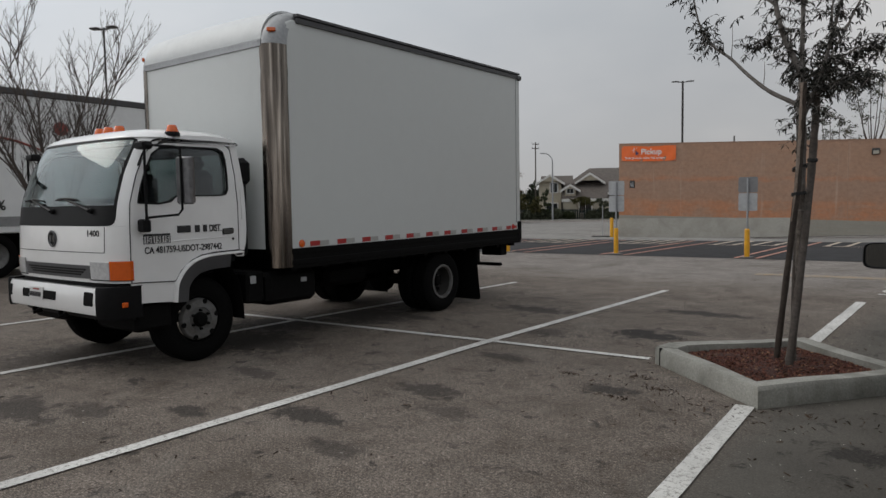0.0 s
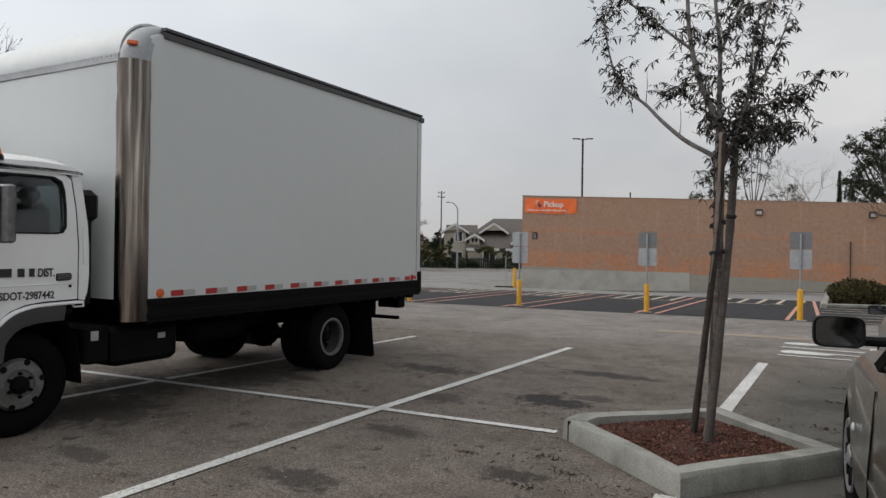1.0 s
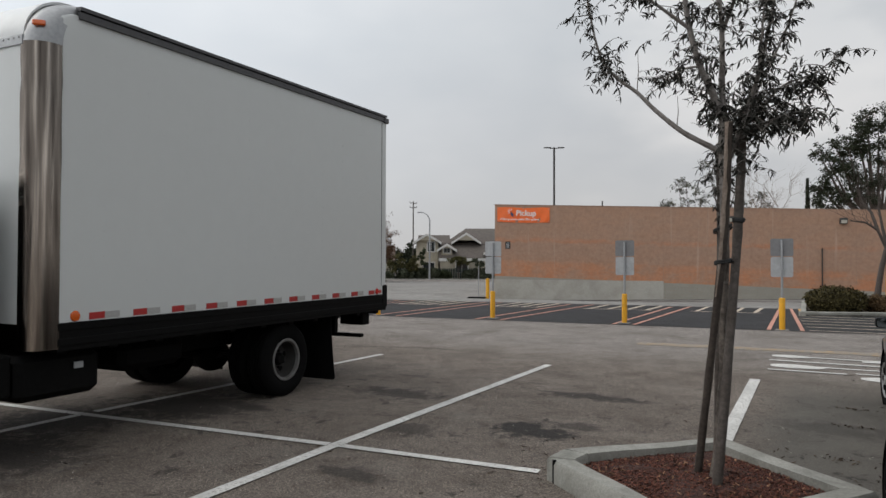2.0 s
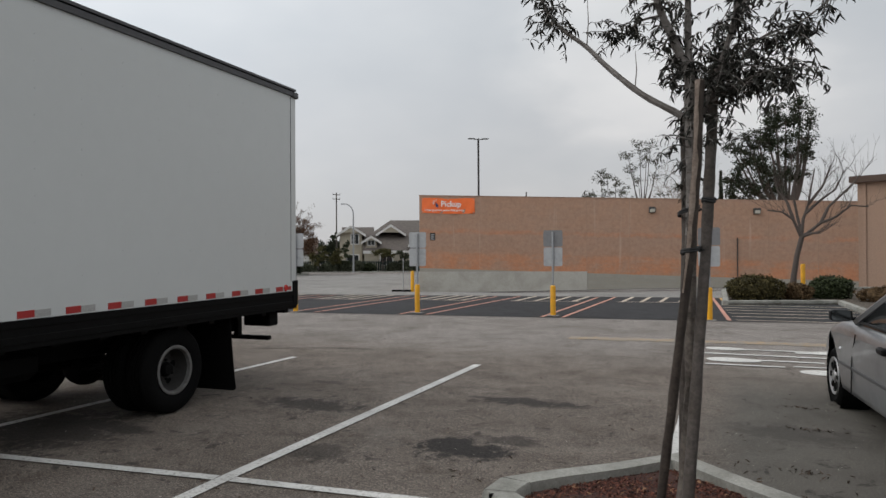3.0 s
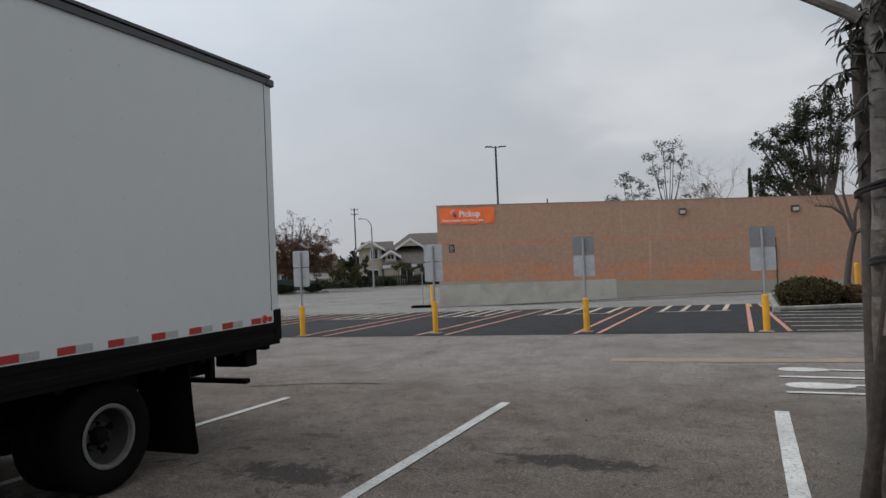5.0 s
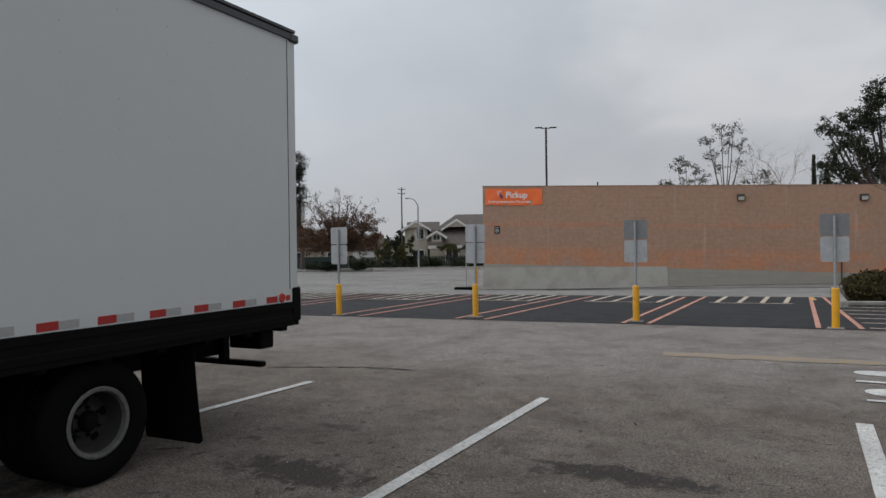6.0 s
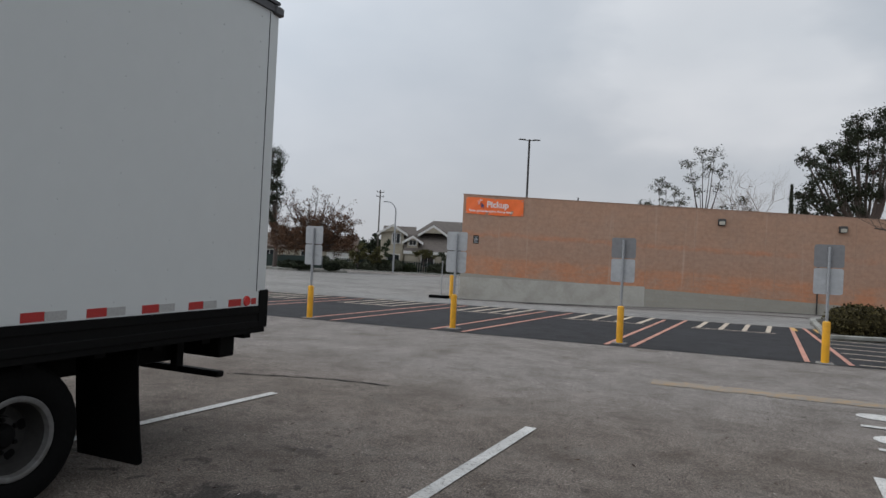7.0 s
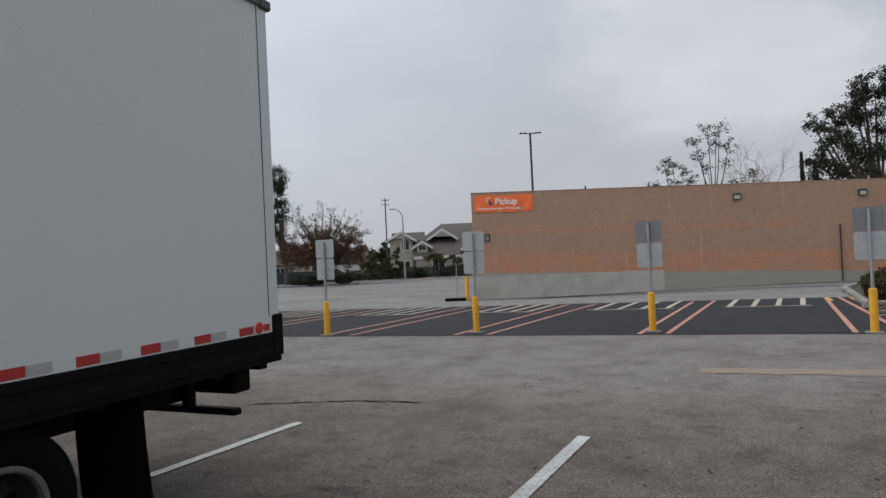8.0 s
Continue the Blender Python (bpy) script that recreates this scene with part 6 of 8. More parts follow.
trunk_pts = limb([(-1.575, 6.56, 0.02), (-1.553, 6.60, 0.45), (-1.530, 6.63, 0.8), (-1.53, 6.64, 1.25), (-1.521, 6.61, 1.6), (-1.512, 6.575, 1.9), (-1.512, 6.55, 2.15), (-1.517, 6.555, 2.36)], 0.028, 0.033, 14)
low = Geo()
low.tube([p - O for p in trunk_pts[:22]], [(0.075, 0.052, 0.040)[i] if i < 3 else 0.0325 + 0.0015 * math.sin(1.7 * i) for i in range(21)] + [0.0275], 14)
limbs = [
    limb([(-1.512, 6.553, 2.18), (-1.517, 6.555, 2.33), (-1.522, 6.560, 2.490), (-1.599, 6.550, 2.694), (-1.676, 6.550, 2.895), (-1.748, 6.570, 3.222), (-1.782, 6.600, 3.614), (-1.814, 6.640, 4.038)], 0.035, 0.01, 12),
    limb([(-1.515, 6.557, 2.34), (-1.512, 6.565, 2.47), (-1.527, 6.580, 2.649), (-1.531, 6.600, 3.088), (-1.575, 6.630, 3.496), (-1.620, 6.660, 3.957)], 0.027, 0.009, 9),
    limb([(-1.515, 6.555, 2.235), (-1.575, 6.545, 2.285), (-1.765, 6.510, 2.405), (-1.950, 6.530, 2.576), (-2.077, 6.540, 2.715), (-2.251, 6.530, 2.869), (-2.344, 6.520, 3.040), (-2.411, 6.520, 3.335), (-2.443, 6.520, 3.574)], 0.021, 0.005, 8),
    limb([(-1.425, 6.528, 2.36), (-1.30, 6.512, 2.49), (-1.166, 6.500, 2.635), (-0.981, 6.480, 2.692), (-0.840, 6.460, 2.787)], 0.011, 0.003, 7),
    limb([(-1.510, 6.556, 2.16), (-1.44, 6.535, 2.31), (-1.372, 6.50, 2.48), (-1.283, 6.460, 2.768), (-1.209, 6.440, 3.123), (-1.129, 6.420, 3.510)], 0.024, 0.006, 8),
    limb([(-1.735, 6.565, 3.12), (-1.882, 6.500, 3.246), (-2.050, 6.460, 3.396), (-2.179, 6.420, 3.519), (-2.337, 6.400, 3.747)], 0.014, 0.004, 7),
    limb([(-1.531, 6.600, 3.05), (-1.452, 6.620, 3.276), (-1.375, 6.650, 3.466), (-1.291, 6.700, 3.811)], 0.015, 0.005, 7),
    limb([(-1.45, 6.537, 2.29), (-1.36, 6.50, 2.36), (-1.222, 6.460, 2.425), (-1.071, 6.430, 2.447), (-1.007, 6.410, 2.387)], 0.010, 0.003, 6),
    limb([(-1.513, 6.56, 2.36), (-1.421, 6.620, 2.47), (-1.300, 6.720, 2.738), (-1.157, 6.800, 3.084), (-1.070, 6.860, 3.389)], 0.015, 0.004, 7),
    limb([(-1.655, 6.552, 2.843), (-1.811, 6.750, 2.891), (-1.947, 6.850, 2.834)], 0.009, 0.003, 6),
    limb([(-1.30, 6.465, 2.70), (-1.27, 6.36, 2.86), (-1.239, 6.260, 3.079), (-1.179, 6.200, 3.249)], 0.010, 0.003, 6),
    limb([(-1.09, 6.492, 2.66), (-0.99, 6.50, 2.62), (-0.92, 6.52, 2.635)], 0.005, 0.002, 5),
]
leaves = Geo()
single = []


def twig(p, d, ln, n):
    """A thin twig that hangs over, with leaves along it."""
    pts, v = [p], d.normalized()
    for _ in range(4):
        v = (v + Vector((rnd.uniform(-0.3, 0.3), rnd.uniform(-0.3, 0.3), -0.22))).normalized()
        pts.append(pts[-1] + v * ln / 4)
    wood.tube([a - O for a in pts], [0.0035, 0.003, 0.0025, 0.002, 0.0015], 4, cap=False)
    for _ in range(n):
        f = rnd.uniform(0.15, 1.0) * 3.999
        a = pts[int(f)].lerp(pts[int(f) + 1], f % 1)
        dv = Vector((rnd.uniform(-1, 1), rnd.uniform(-1, 1), rnd.uniform(-1.3, 0.25)))
        w = rnd.uniform(0.0048, 0.0078)
        L = rnd.uniform(0.038, 0.072)
        if len(single) < 240 and rnd.random() < 0.04:
            single.append((a, dv, L, w))
        else:
            leaf_blade(leaves, a - O, dv, Vector((rnd.uniform(-1, 1), rnd.uniform(-1, 1), 1)), L, w)


for k, lb in enumerate(limbs):
    m = len(lb) - 1
    lo = (0.34, 0.25, 0.60, 0.20, 0.30, 0.25, 0.15, 0.30, 0.25, 0.35, 0.2, 0.3)[k]
    cnt = (64, 60, 44, 40, 62, 36, 36, 34, 26, 20, 20, 8)[k]
    for _ in range(cnt):
        f = rnd.uniform(lo, 1.0) * m
        p = lb[min(int(f), m - 1)].lerp(lb[min(int(f) + 1, m)], f % 1)
        d = Vector((rnd.gauss(0, 1), rnd.gauss(0, 1), rnd.gauss(0.3, 0.6)))
        twig(p, d, rnd.uniform(0.08, 0.26), rnd.randint(9, 15))
# small tufts on the upper trunk, and thick ones round the fork and the low limbs
for _ in range(16):
    p = trunk_pts[-1 - rnd.randint(0, 12)]
    twig(p, Vector((rnd.gauss(-0.8, 0.6), rnd.gauss(0, 0.8), -0.1)), rnd.uniform(0.08, 0.18), 7)
for (x, y, z), (rx_, rz_), n in (((-1.39, 6.50, 2.44), (0.06, 0.10), 30), ((-1.37, 6.53, 2.24), (0.035, 0.09), 16), ((-1.16, 6.46, 2.43), (0.08, 0.05), 20), ((-1.28, 6.48, 2.58), (0.07, 0.06), 12),
                                 ((-1.60, 6.56, 2.52), (0.04, 0.08), 10), ((-1.43, 6.58, 2.70), (0.07, 0.12), 18), ((-1.60, 6.58, 2.12), (0.03, 0.06), 7)):
    for _ in range(n):
        p = Vector((rnd.gauss(x, rx_), rnd.gauss(y, 0.07), rnd.gauss(z, rz_)))
        twig(p, Vector((rnd.gauss(0.1, 1), rnd.gauss(0, 1), 0.1)), rnd.uniform(0.07, 0.16), 11)
# bare upright shoots on the low limb
for f, h in ((0.28, 0.22), (0.52, 0.30), (0.60, 0.2)):
    p = limbs[2][int(f * (len(limbs[2]) - 1))]
    wood.tube([p - O, p - O + Vector((0.01, 0, h * 0.5)), p - O + Vector((0.0, 0.02, h))], [0.004, 0.003, 0.0015], 5, cap=False)
    if f > 0.5:
        twig(p + Vector((0, 0.02, h)), Vector((0.2, 0, 0.5)), 0.12, 9)
part("trunk", wood, "bark", tree, "pale trunk and limbs with peeling bark")
crown = tagged(part("crown", leaves, "leaf", tree, "narrow drooping dull green leaves", smooth=False), kind="stuff")
for a, dv, L, w in single:
    g = Geo()
    leaf_blade(g, a - O, dv, Vector((0.2, 0.1, 1)), L, w)
    part("leaf", g, "leaf", tree, smooth=False)
# dark scars half round the pale upper trunk
for z, a0, a1 in ((1.72, -2.6, -1.2), (1.80, -2.4, -0.9), (1.96, -2.5, -0.6), (2.03, -1.9, -1.1), (2.10, -2.7, -1.7), (2.21, -2.3, -0.8), (2.245, -2.0, -1.2), (2.30, -1.8, -0.7)):
    c = min(trunk_pts, key=lambda p: abs(p.z - z)) - O
    arc = [(c.x + 0.0325 * math.cos(a), c.y + 0.0325 * math.sin(a), z - O.z + rnd.uniform(-0.003, 0.003)) for a in [a0 + (a1 - a0) * k / 7 for k in range(8)]]
    part("bark_scar", Geo().tube(arc, [0.001, 0.0035, 0.003, 0.0045, 0.0025, 0.004, 0.003, 0.001], 5), "old_bark", tree, "dark scar in the bark")
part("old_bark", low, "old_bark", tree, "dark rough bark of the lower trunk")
# strips of bark hanging from the trunk
for k in range(9):
    z = 0.5 + 0.17 * k
    a = rnd.uniform(-2.6, -0.4)
    c = min(trunk_pts, key=lambda p: abs(p.z - z)) - O
    r = 0.031
    w = rnd.uniform(0.006, 0.012)
    h = rnd.uniform(0.12, 0.3)
    g = Geo()
    x, y = c.x + r * math.cos(a), c.y + r * math.sin(a)
    t = Vector((-math.sin(a), math.cos(a), 0)) * w
    g.add([(x - t.x, y - t.y, c.z), (x + t.x, y + t.y, c.z), (x + t.x * 1.2 + 0.004 * math.cos(a), y + t.y + 0.004 * math.sin(a), c.z + h), (x - t.x * 0.5, y - t.y, c.z + h * 1.1),
           (x - t.x, y - t.y, c.z - 0.002), (x + t.x, y + t.y, c.z - 0.002)], [(0, 1, 2, 3), (0, 4, 5, 1)])
    part("bark_strip", g, "old_bark", tree, "loose brown bark")

for pts, r, label in ((((-1.705, 6.63, 0.03), (-1.612, 6.53, 0.75), (-1.507, 6.43, 1.589), (-1.471, 6.37, 2.0), (-1.455, 6.34, 2.41)), 0.026, "dark slanting tree stake with a pale split upper end"),
                      (((-1.545, 6.38, 0.03), (-1.493, 6.465, 0.76), (-1.436, 6.535, 1.62), (-1.404, 6.54, 2.2), (-1.396, 6.53, 2.50)), 0.030, "grey weathered round tree stake tied to the trunk"),
                      (((-1.58, 6.67, 0.03), (-1.565, 6.665, 0.97), (-1.549, 6.66, 1.72), (-1.556, 6.65, 2.26)), 0.024, "thin brown tree stake standing behind the trunk")):
    g = Geo()
    P = []
    for p, q in zip(pts, pts[1:]):
        P += [Vector(p).lerp(Vector(q), k / 6) for k in range(6)]
    P.append(Vector(pts[-1]))
    rr = random.Random(label)
    g.tube([p - P[0] for p in P], [r * (1.03 - 0.08 * i / 18 + rr.uniform(-0.07, 0.07)) for i in range(len(P))], 14)
    g.v = [(x + rr.uniform(-0.0016, 0.0016), y + rr.uniform(-0.0016, 0.0016), z) for x, y, z in g.v]
    st = thing("tree_stake", label, "tree stake", "tree stakes", pose(*P[0]))
    part("pole", g, "stake_dark" if "dark" in label else "stake", st)
    part("cut_end", Geo().lathe([(0.0, 0.004), (r * 0.8, 0.003), (r * 0.94, -0.006)], Matrix.Translation(P[-1] - P[0]) @ pose(0, 0, 0, 0, -90, 0), 12), "peeled", st)
    if "split" in label:
        # the front of the upper half has split away and shows pale wood
        g = Geo()
        lps = []
        for i, p in enumerate(P[10:]):
            c = p - P[0]
            wid = (0.2 + 0.36 * min(1, i / 4)) * (1.0 if i < 9 else 0.7)
            lps.append([(c.x + (r + d) * math.cos(a), c.y + (r + d) * math.sin(a), c.z) for d, k in ((0.003, (0, 1, 2, 3, 4)), (-0.004, (4, 3, 2, 1, 0))) for a in [-1.9 + wid * (q - 2) / 2 + 0.12 * math.sin(2.1 * i + q) for q in k]])
        part("split_face", g.loft(lps), "peeled", st, "pale split wood")
M["tie"] = material("black_rubber_tie", (0.012, 0.012, 0.012), 0.7, grain=0.3, scale=40)
for (cx_, cy_, cz_), rx_, ry_, tilt, th in (((-1.515, 6.53, 1.53), 0.050, 0.125, 0.012, 0.007), ((-1.425, 6.537, 1.80), 0.030, 0.030, 0.0, 0.0095), ((-1.532, 6.615, 1.75), 0.055, 0.085, 0.022, 0.006)):
    tie = thing("tree_tie", "black rubber tree tie wound round trunk and stakes", "tree tie", "tree ties", pose(cx_, cy_, cz_))
    for dz in (0.0, 0.012):
        ring = [(rx_ * math.cos(a), ry_ * math.sin(a), dz + tilt * math.cos(a) + 0.004 * math.sin(2 * a)) for a in [2 * math.pi * k / 24 for k in range(25)]]
        part("strap", Geo().tube(ring, th, 6, cap=False), "tie", tie)
    part("strap_end", Geo().tube([(rx_ * 0.9, -ry_ * 0.3, 0.0), (rx_ * 1.2, -ry_ * 0.45, 0.012), (rx_ * 1.35, -ry_ * 0.5, 0.004)], th * 0.9, 6), "tie", tie)


def far_tree(name, label, x, y, h, lean, r, depth, seed, mat_leaf, mat_wood, leaf=0.25, per=10, cl=0.6, base=0.25, spread=0.6, kids=(2, 4), stems=1, group="", rise=0.12, droop=0.2, shrink=0.68):
    """A tree with limbs, twigs and a crown of small leaves."""
    rn = random.Random(seed)
    z = gz(x, y)
    ob = thing(name, label, "tree", group, pose(x, y, z - 0.1))
    w, tips = Geo(), []
    for s_ in range(stems):
        a = 6.28 * s_ / stems + 0.6
        d = Vector((lean[0] + (0.28 * math.cos(a) if stems > 1 else 0), lean[1] + (0.28 * math.sin(a) if stems > 1 else 0), 1))
        grow(w, (0, 0, 0), d, h * base, r, depth, rn, tips, spread, rise, kids, 8, shrink)
    part("trunk", w, mat_wood, ob)
    if mat_leaf:
        q = Geo()
        for p, v in tips:
            clump(q, p, cl, leaf, per, rn, droop)
        tagged(part("crown", q, mat_leaf, ob, smooth=False), kind="stuff")
    return ob


# ---- semi-trailer behind the truck ----
M["trailer_white"] = material("white_trailer_panel", (0.74, 0.75, 0.75), 0.4, grain=0.05, scale=4, stain=0.12, stain_scale=1.2, stain_colour=(0.35, 0.35, 0.34))
trailer = thing("semi_trailer", "long white semi-trailer with a grey lower strip", "trailer", m=pose(-17.35, 5.2, 0, 0, 0, 5))
part("side_panel", Geo().box(-2.55, 0.0, -6.0, 9.5, 1.0, 4.16, 0.02), "trailer_white", trailer)
part("top_rail", Geo().box(-2.6, 0.03, -6.05, 9.55, 4.08, 4.24, 0.02), "grey_plastic", trailer, "grey top rail")
part("lower_strip", Geo().box(-2.55, 0.012, -6.0, 9.5, 1.15, 1.37, 0.004), "alu", trailer, "grey lower strip")
for k in range(16):
    part("panel_rib", Geo().box(0.0, 0.008, -5.9 + k * 0.98, -5.87 + k * 0.98, 1.4, 4.08), "trailer_white", trailer)
lettering("panel_number", "100%", 0.30, pose(0.014, -0.15, 1.52, 90, 0, 90), "ink", trailer, "dark number lettering", wide=0.95)
g = Geo().tube([(0.012, -0.3, 3.14), (0.012, 0.2, 3.16), (0.012, 0.8, 3.05), (0.012, 1.45, 2.82)], [0.035, 0.03, 0.03, 0.02], 6)
part("printed_arc", g, "red_print", trailer, "red printed arc")
part("printed_mark", Geo().ball((0.0, 1.75, 3.4), 0.02, 0.17, 0.16, 12, 8), "red_print", trailer, "red printed mark")
for y in (0.2, 1.4):
    for x in (-0.02, -2.25):
        m_ = pose(x, y, 0.5)
        wl = part("wheel", tyre_geo(0.5, 0.3, 0.28, m_), "rubber", trailer)
        part("rim", Geo().lathe([(0.3, 0.0), (0.29, -0.04), (0.2, -0.1), (0.1, -0.08), (0.0, -0.06)], m_, 24), "rim", wl)
part("axle_frame", Geo().box(-1.9, -0.6, -0.6, 2.2, 0.45, 1.0, 0.02), "black", trailer)
part("landing_gear", Geo().box(-0.5, -0.35, 6.0, 6.15, 0.0, 1.0, 0.01).box(-2.2, -2.05, 6.0, 6.15, 0.0, 1.0, 0.01), "black", trailer)

# bare ornamental tree in front of the trailer, on its own kerbed bed
def bare_fan(x, y, seed):
    """A leafless tree of many stems that fan out of the ground and turn upwards, with fine twigs."""
    rn = random.Random(seed)
    ob = thing("bare_tree", "leafless winter tree with fanning grey stems and fine twigs", "tree", m=pose(x, y, gz(x, y)))

    def shoot(q, p, d, ln, r, level):
        n = 7 if level == 0 else 5
        pts, v = [p], d.normalized()
        for _ in range(n):
            v = (v + Vector((rn.gauss(0, 0.07), rn.gauss(0, 0.07), 0.09))).normalized()
            pts.append(pts[-1] + v * ln / n)
        q.tube(pts, [r * (1 - 0.8 * i / n) for i in range(n + 1)], 6 if level == 0 else 4, cap=False)
        if level < 3:
            for k in range((15, 7, 3)[level]):
                f = rn.uniform(0.22, 0.97) * n
                i = min(int(f), n - 1)
                side = Vector((rn.gauss(0, 1), rn.gauss(0, 1), 0.0)).normalized()
                dv = ((pts[i + 1] - pts[i]).normalized() + side * rn.uniform(0.45, 0.8)).normalized()
                shoot(q, pts[i].lerp(pts[i + 1], f - i), dv, ln * rn.uniform(0.22, 0.4), r * (0.36, 0.5, 0.6)[level], level + 1)
    part("trunk", Geo().tube([(0, 0, 0), (0.03, 0.02, 0.6), (0, 0, 1.25)], [0.11, 0.085, 0.08], 8), "twig", ob)
    for k in range(11):
        a = 2 * math.pi * k / 11 + rn.uniform(-0.3, 0.3)
        lean = rn.uniform(0.12, 0.85)
        q = Geo()
        shoot(q, Vector((0.03 * math.cos(a), 0.03 * math.sin(a), rn.uniform(0.95, 1.22))), Vector((lean * math.cos(a), lean * math.sin(a), 1)), rn.uniform(2.9, 3.9) * (1.0 - 0.15 * lean), 0.026, 0)
        part("stem", q, "twig", ob)
    return ob


bare_fan(-12.8, 5.06, 12)
solo("planting_bed", Geo().box(-13.4, -11.6, 4.8, 6.8, -0.02, 0.15, 0.03), "curb", "low concrete kerb bed under the bare tree", "planter")

# ---- light poles ----
def light_pole(x, y, h, turn, label, w=0.11, span=1.0):
    ob = thing("light_pole", label, "light pole", "lot light poles", pose(x, y, gz(x, y), 0, 0, turn))
    part("pole", Geo().box(-w, w, -w, w, 0.0, h, 0.02), "pole_dark", ob)
    part("foot", Geo().cyl((0, 0, 0), (0, 0, 0.8), 0.28, n=16), "curb", ob)
    part("cross_arm", Geo().box(-0.45 * span, 0.45 * span, -0.03, 0.03, h - 0.14, h - 0.06, 0.01), "pole_dark", ob)
    for s in (-1, 1):
        part("lamp_head", Geo().box(min(s * 0.35, s * 1.05) * span, max(s * 0.35, s * 1.05) * span, -0.2, 0.2, h - 0.08, h, 0.03), "pole_dark", ob, "flat twin lamp head")
    return ob


light_pole(-26.22, 67.8, 14.0, 30, "tall dark pole with two flat lamp heads", 0.09)
light_pole(-35.85, 16.24, 10.65, 25, "tall thin dark pole with two flat lamp heads", 0.042, 0.72)

# ---- island with shrubs beside the bays ----
isl = thing("kerbed_island", "long concrete-kerbed planting island with dry soil", "planter")
ISL = [(-1.9, 23.75), (1.08, 24.95), (1.32, 20.4), (16.0, 22.0), (14.0, 36.0), (-1.2, 33.0), (-2.15, 30.0)]
for i, p in enumerate(ISL):
    p, q = Vector(p), Vector(ISL[(i + 1) % len(ISL)])
    n = max(1, round((q - p).length / 1.9))
    for k in range(n):
        a, b = p.lerp(q, k / n), p.lerp(q, (k + 1) / n)
        d = (b - a).normalized()
        g = Geo().box(0.004, (b - a).length - 0.004, 0.0, 0.15, -0.3, 0.13, 0.015)
        m = pose(a.x, a.y, 0, 0, 0, math.degrees(math.atan2(d.y, d.x)))
        g.v = [tuple(m @ Vector(v)) for v in g.v]
        part("kerb_stone", g, "curb", isl, "pale concrete kerb")
part("soil_bed", Geo().prism(ISL, [(-0.2, 0.0), (0.05, 0.0)], "z"), "soil", isl, "dry brown soil and litter")


def shrub(x, y, rx, ry, h, label, seed, mat="leaf_shrub", n=2600, z=None, leaf=0.05, name="shrub"):
    """A clipped round shrub: dark twigs inside, small leaves over an uneven outline."""
    rn = random.Random(seed)
    z = (gz(x, y) + 0.03) if z is None else z
    ob = thing(name, label, "shrub", "shrubs", pose(x, y, z))
    part("core", Geo().ball((0, 0, h * 0.42), rx * 0.84, ry * 0.84, h * 0.48, 18, 10, 0.12, rn), mat, ob)
    q = Geo()
    for _ in range(n):
        a, b = rn.uniform(0, 6.283), math.asin(rn.uniform(-0.75, 1))
        s = rn.uniform(0.84, 1.03) * (1 + 0.06 * math.sin(3 * a + seed) + 0.05 * math.sin(5 * b + 2 * a))
        p = Vector((rx * s * math.cos(b) ** 0.85 * math.cos(a), ry * s * math.cos(b) ** 0.85 * math.sin(a), h * 0.42 + h * 0.56 * s * math.copysign(abs(math.sin(b)) ** 0.9, math.sin(b))))
        clump(q, p, leaf * 0.6, leaf * 1.3, 2, rn, 0.0, 0.35)
    tagged(part("foliage", q, mat, ob, smooth=False), kind="stuff")
    return ob


M["leaf_dry"] = material("dry_shrub_leaf", (0.10, 0.065, 0.035), 0.8, spread=0.5, spec=0.1)
M["leaf_olive"] = material("olive_brown_hedge_leaf", (0.062, 0.052, 0.022), 0.7, spread=0.8, spec=0.12)
shrub(-1.07, 25.6, 0.80, 0.66, 0.78, "clipped round olive-brown shrub on the island", 1, "leaf_olive")
shrub(1.1, 27.2, 0.60, 0.5, 0.72, "rounded green shrub on the island", 2)
shrub(0.1, 26.4, 0.45, 0.45, 0.50, "sparse dry brownish shrub", 3, "leaf_dry", 1300)
shrub(2.6, 26.0, 0.9, 0.7, 0.45, "low dry brown groundcover", 4, "leaf_dry", 1500)
shrub(3.4, 27.5, 0.8, 0.6, 0.5, "sprawling dry shrub on the island", 5, "leaf_dry", 1300)


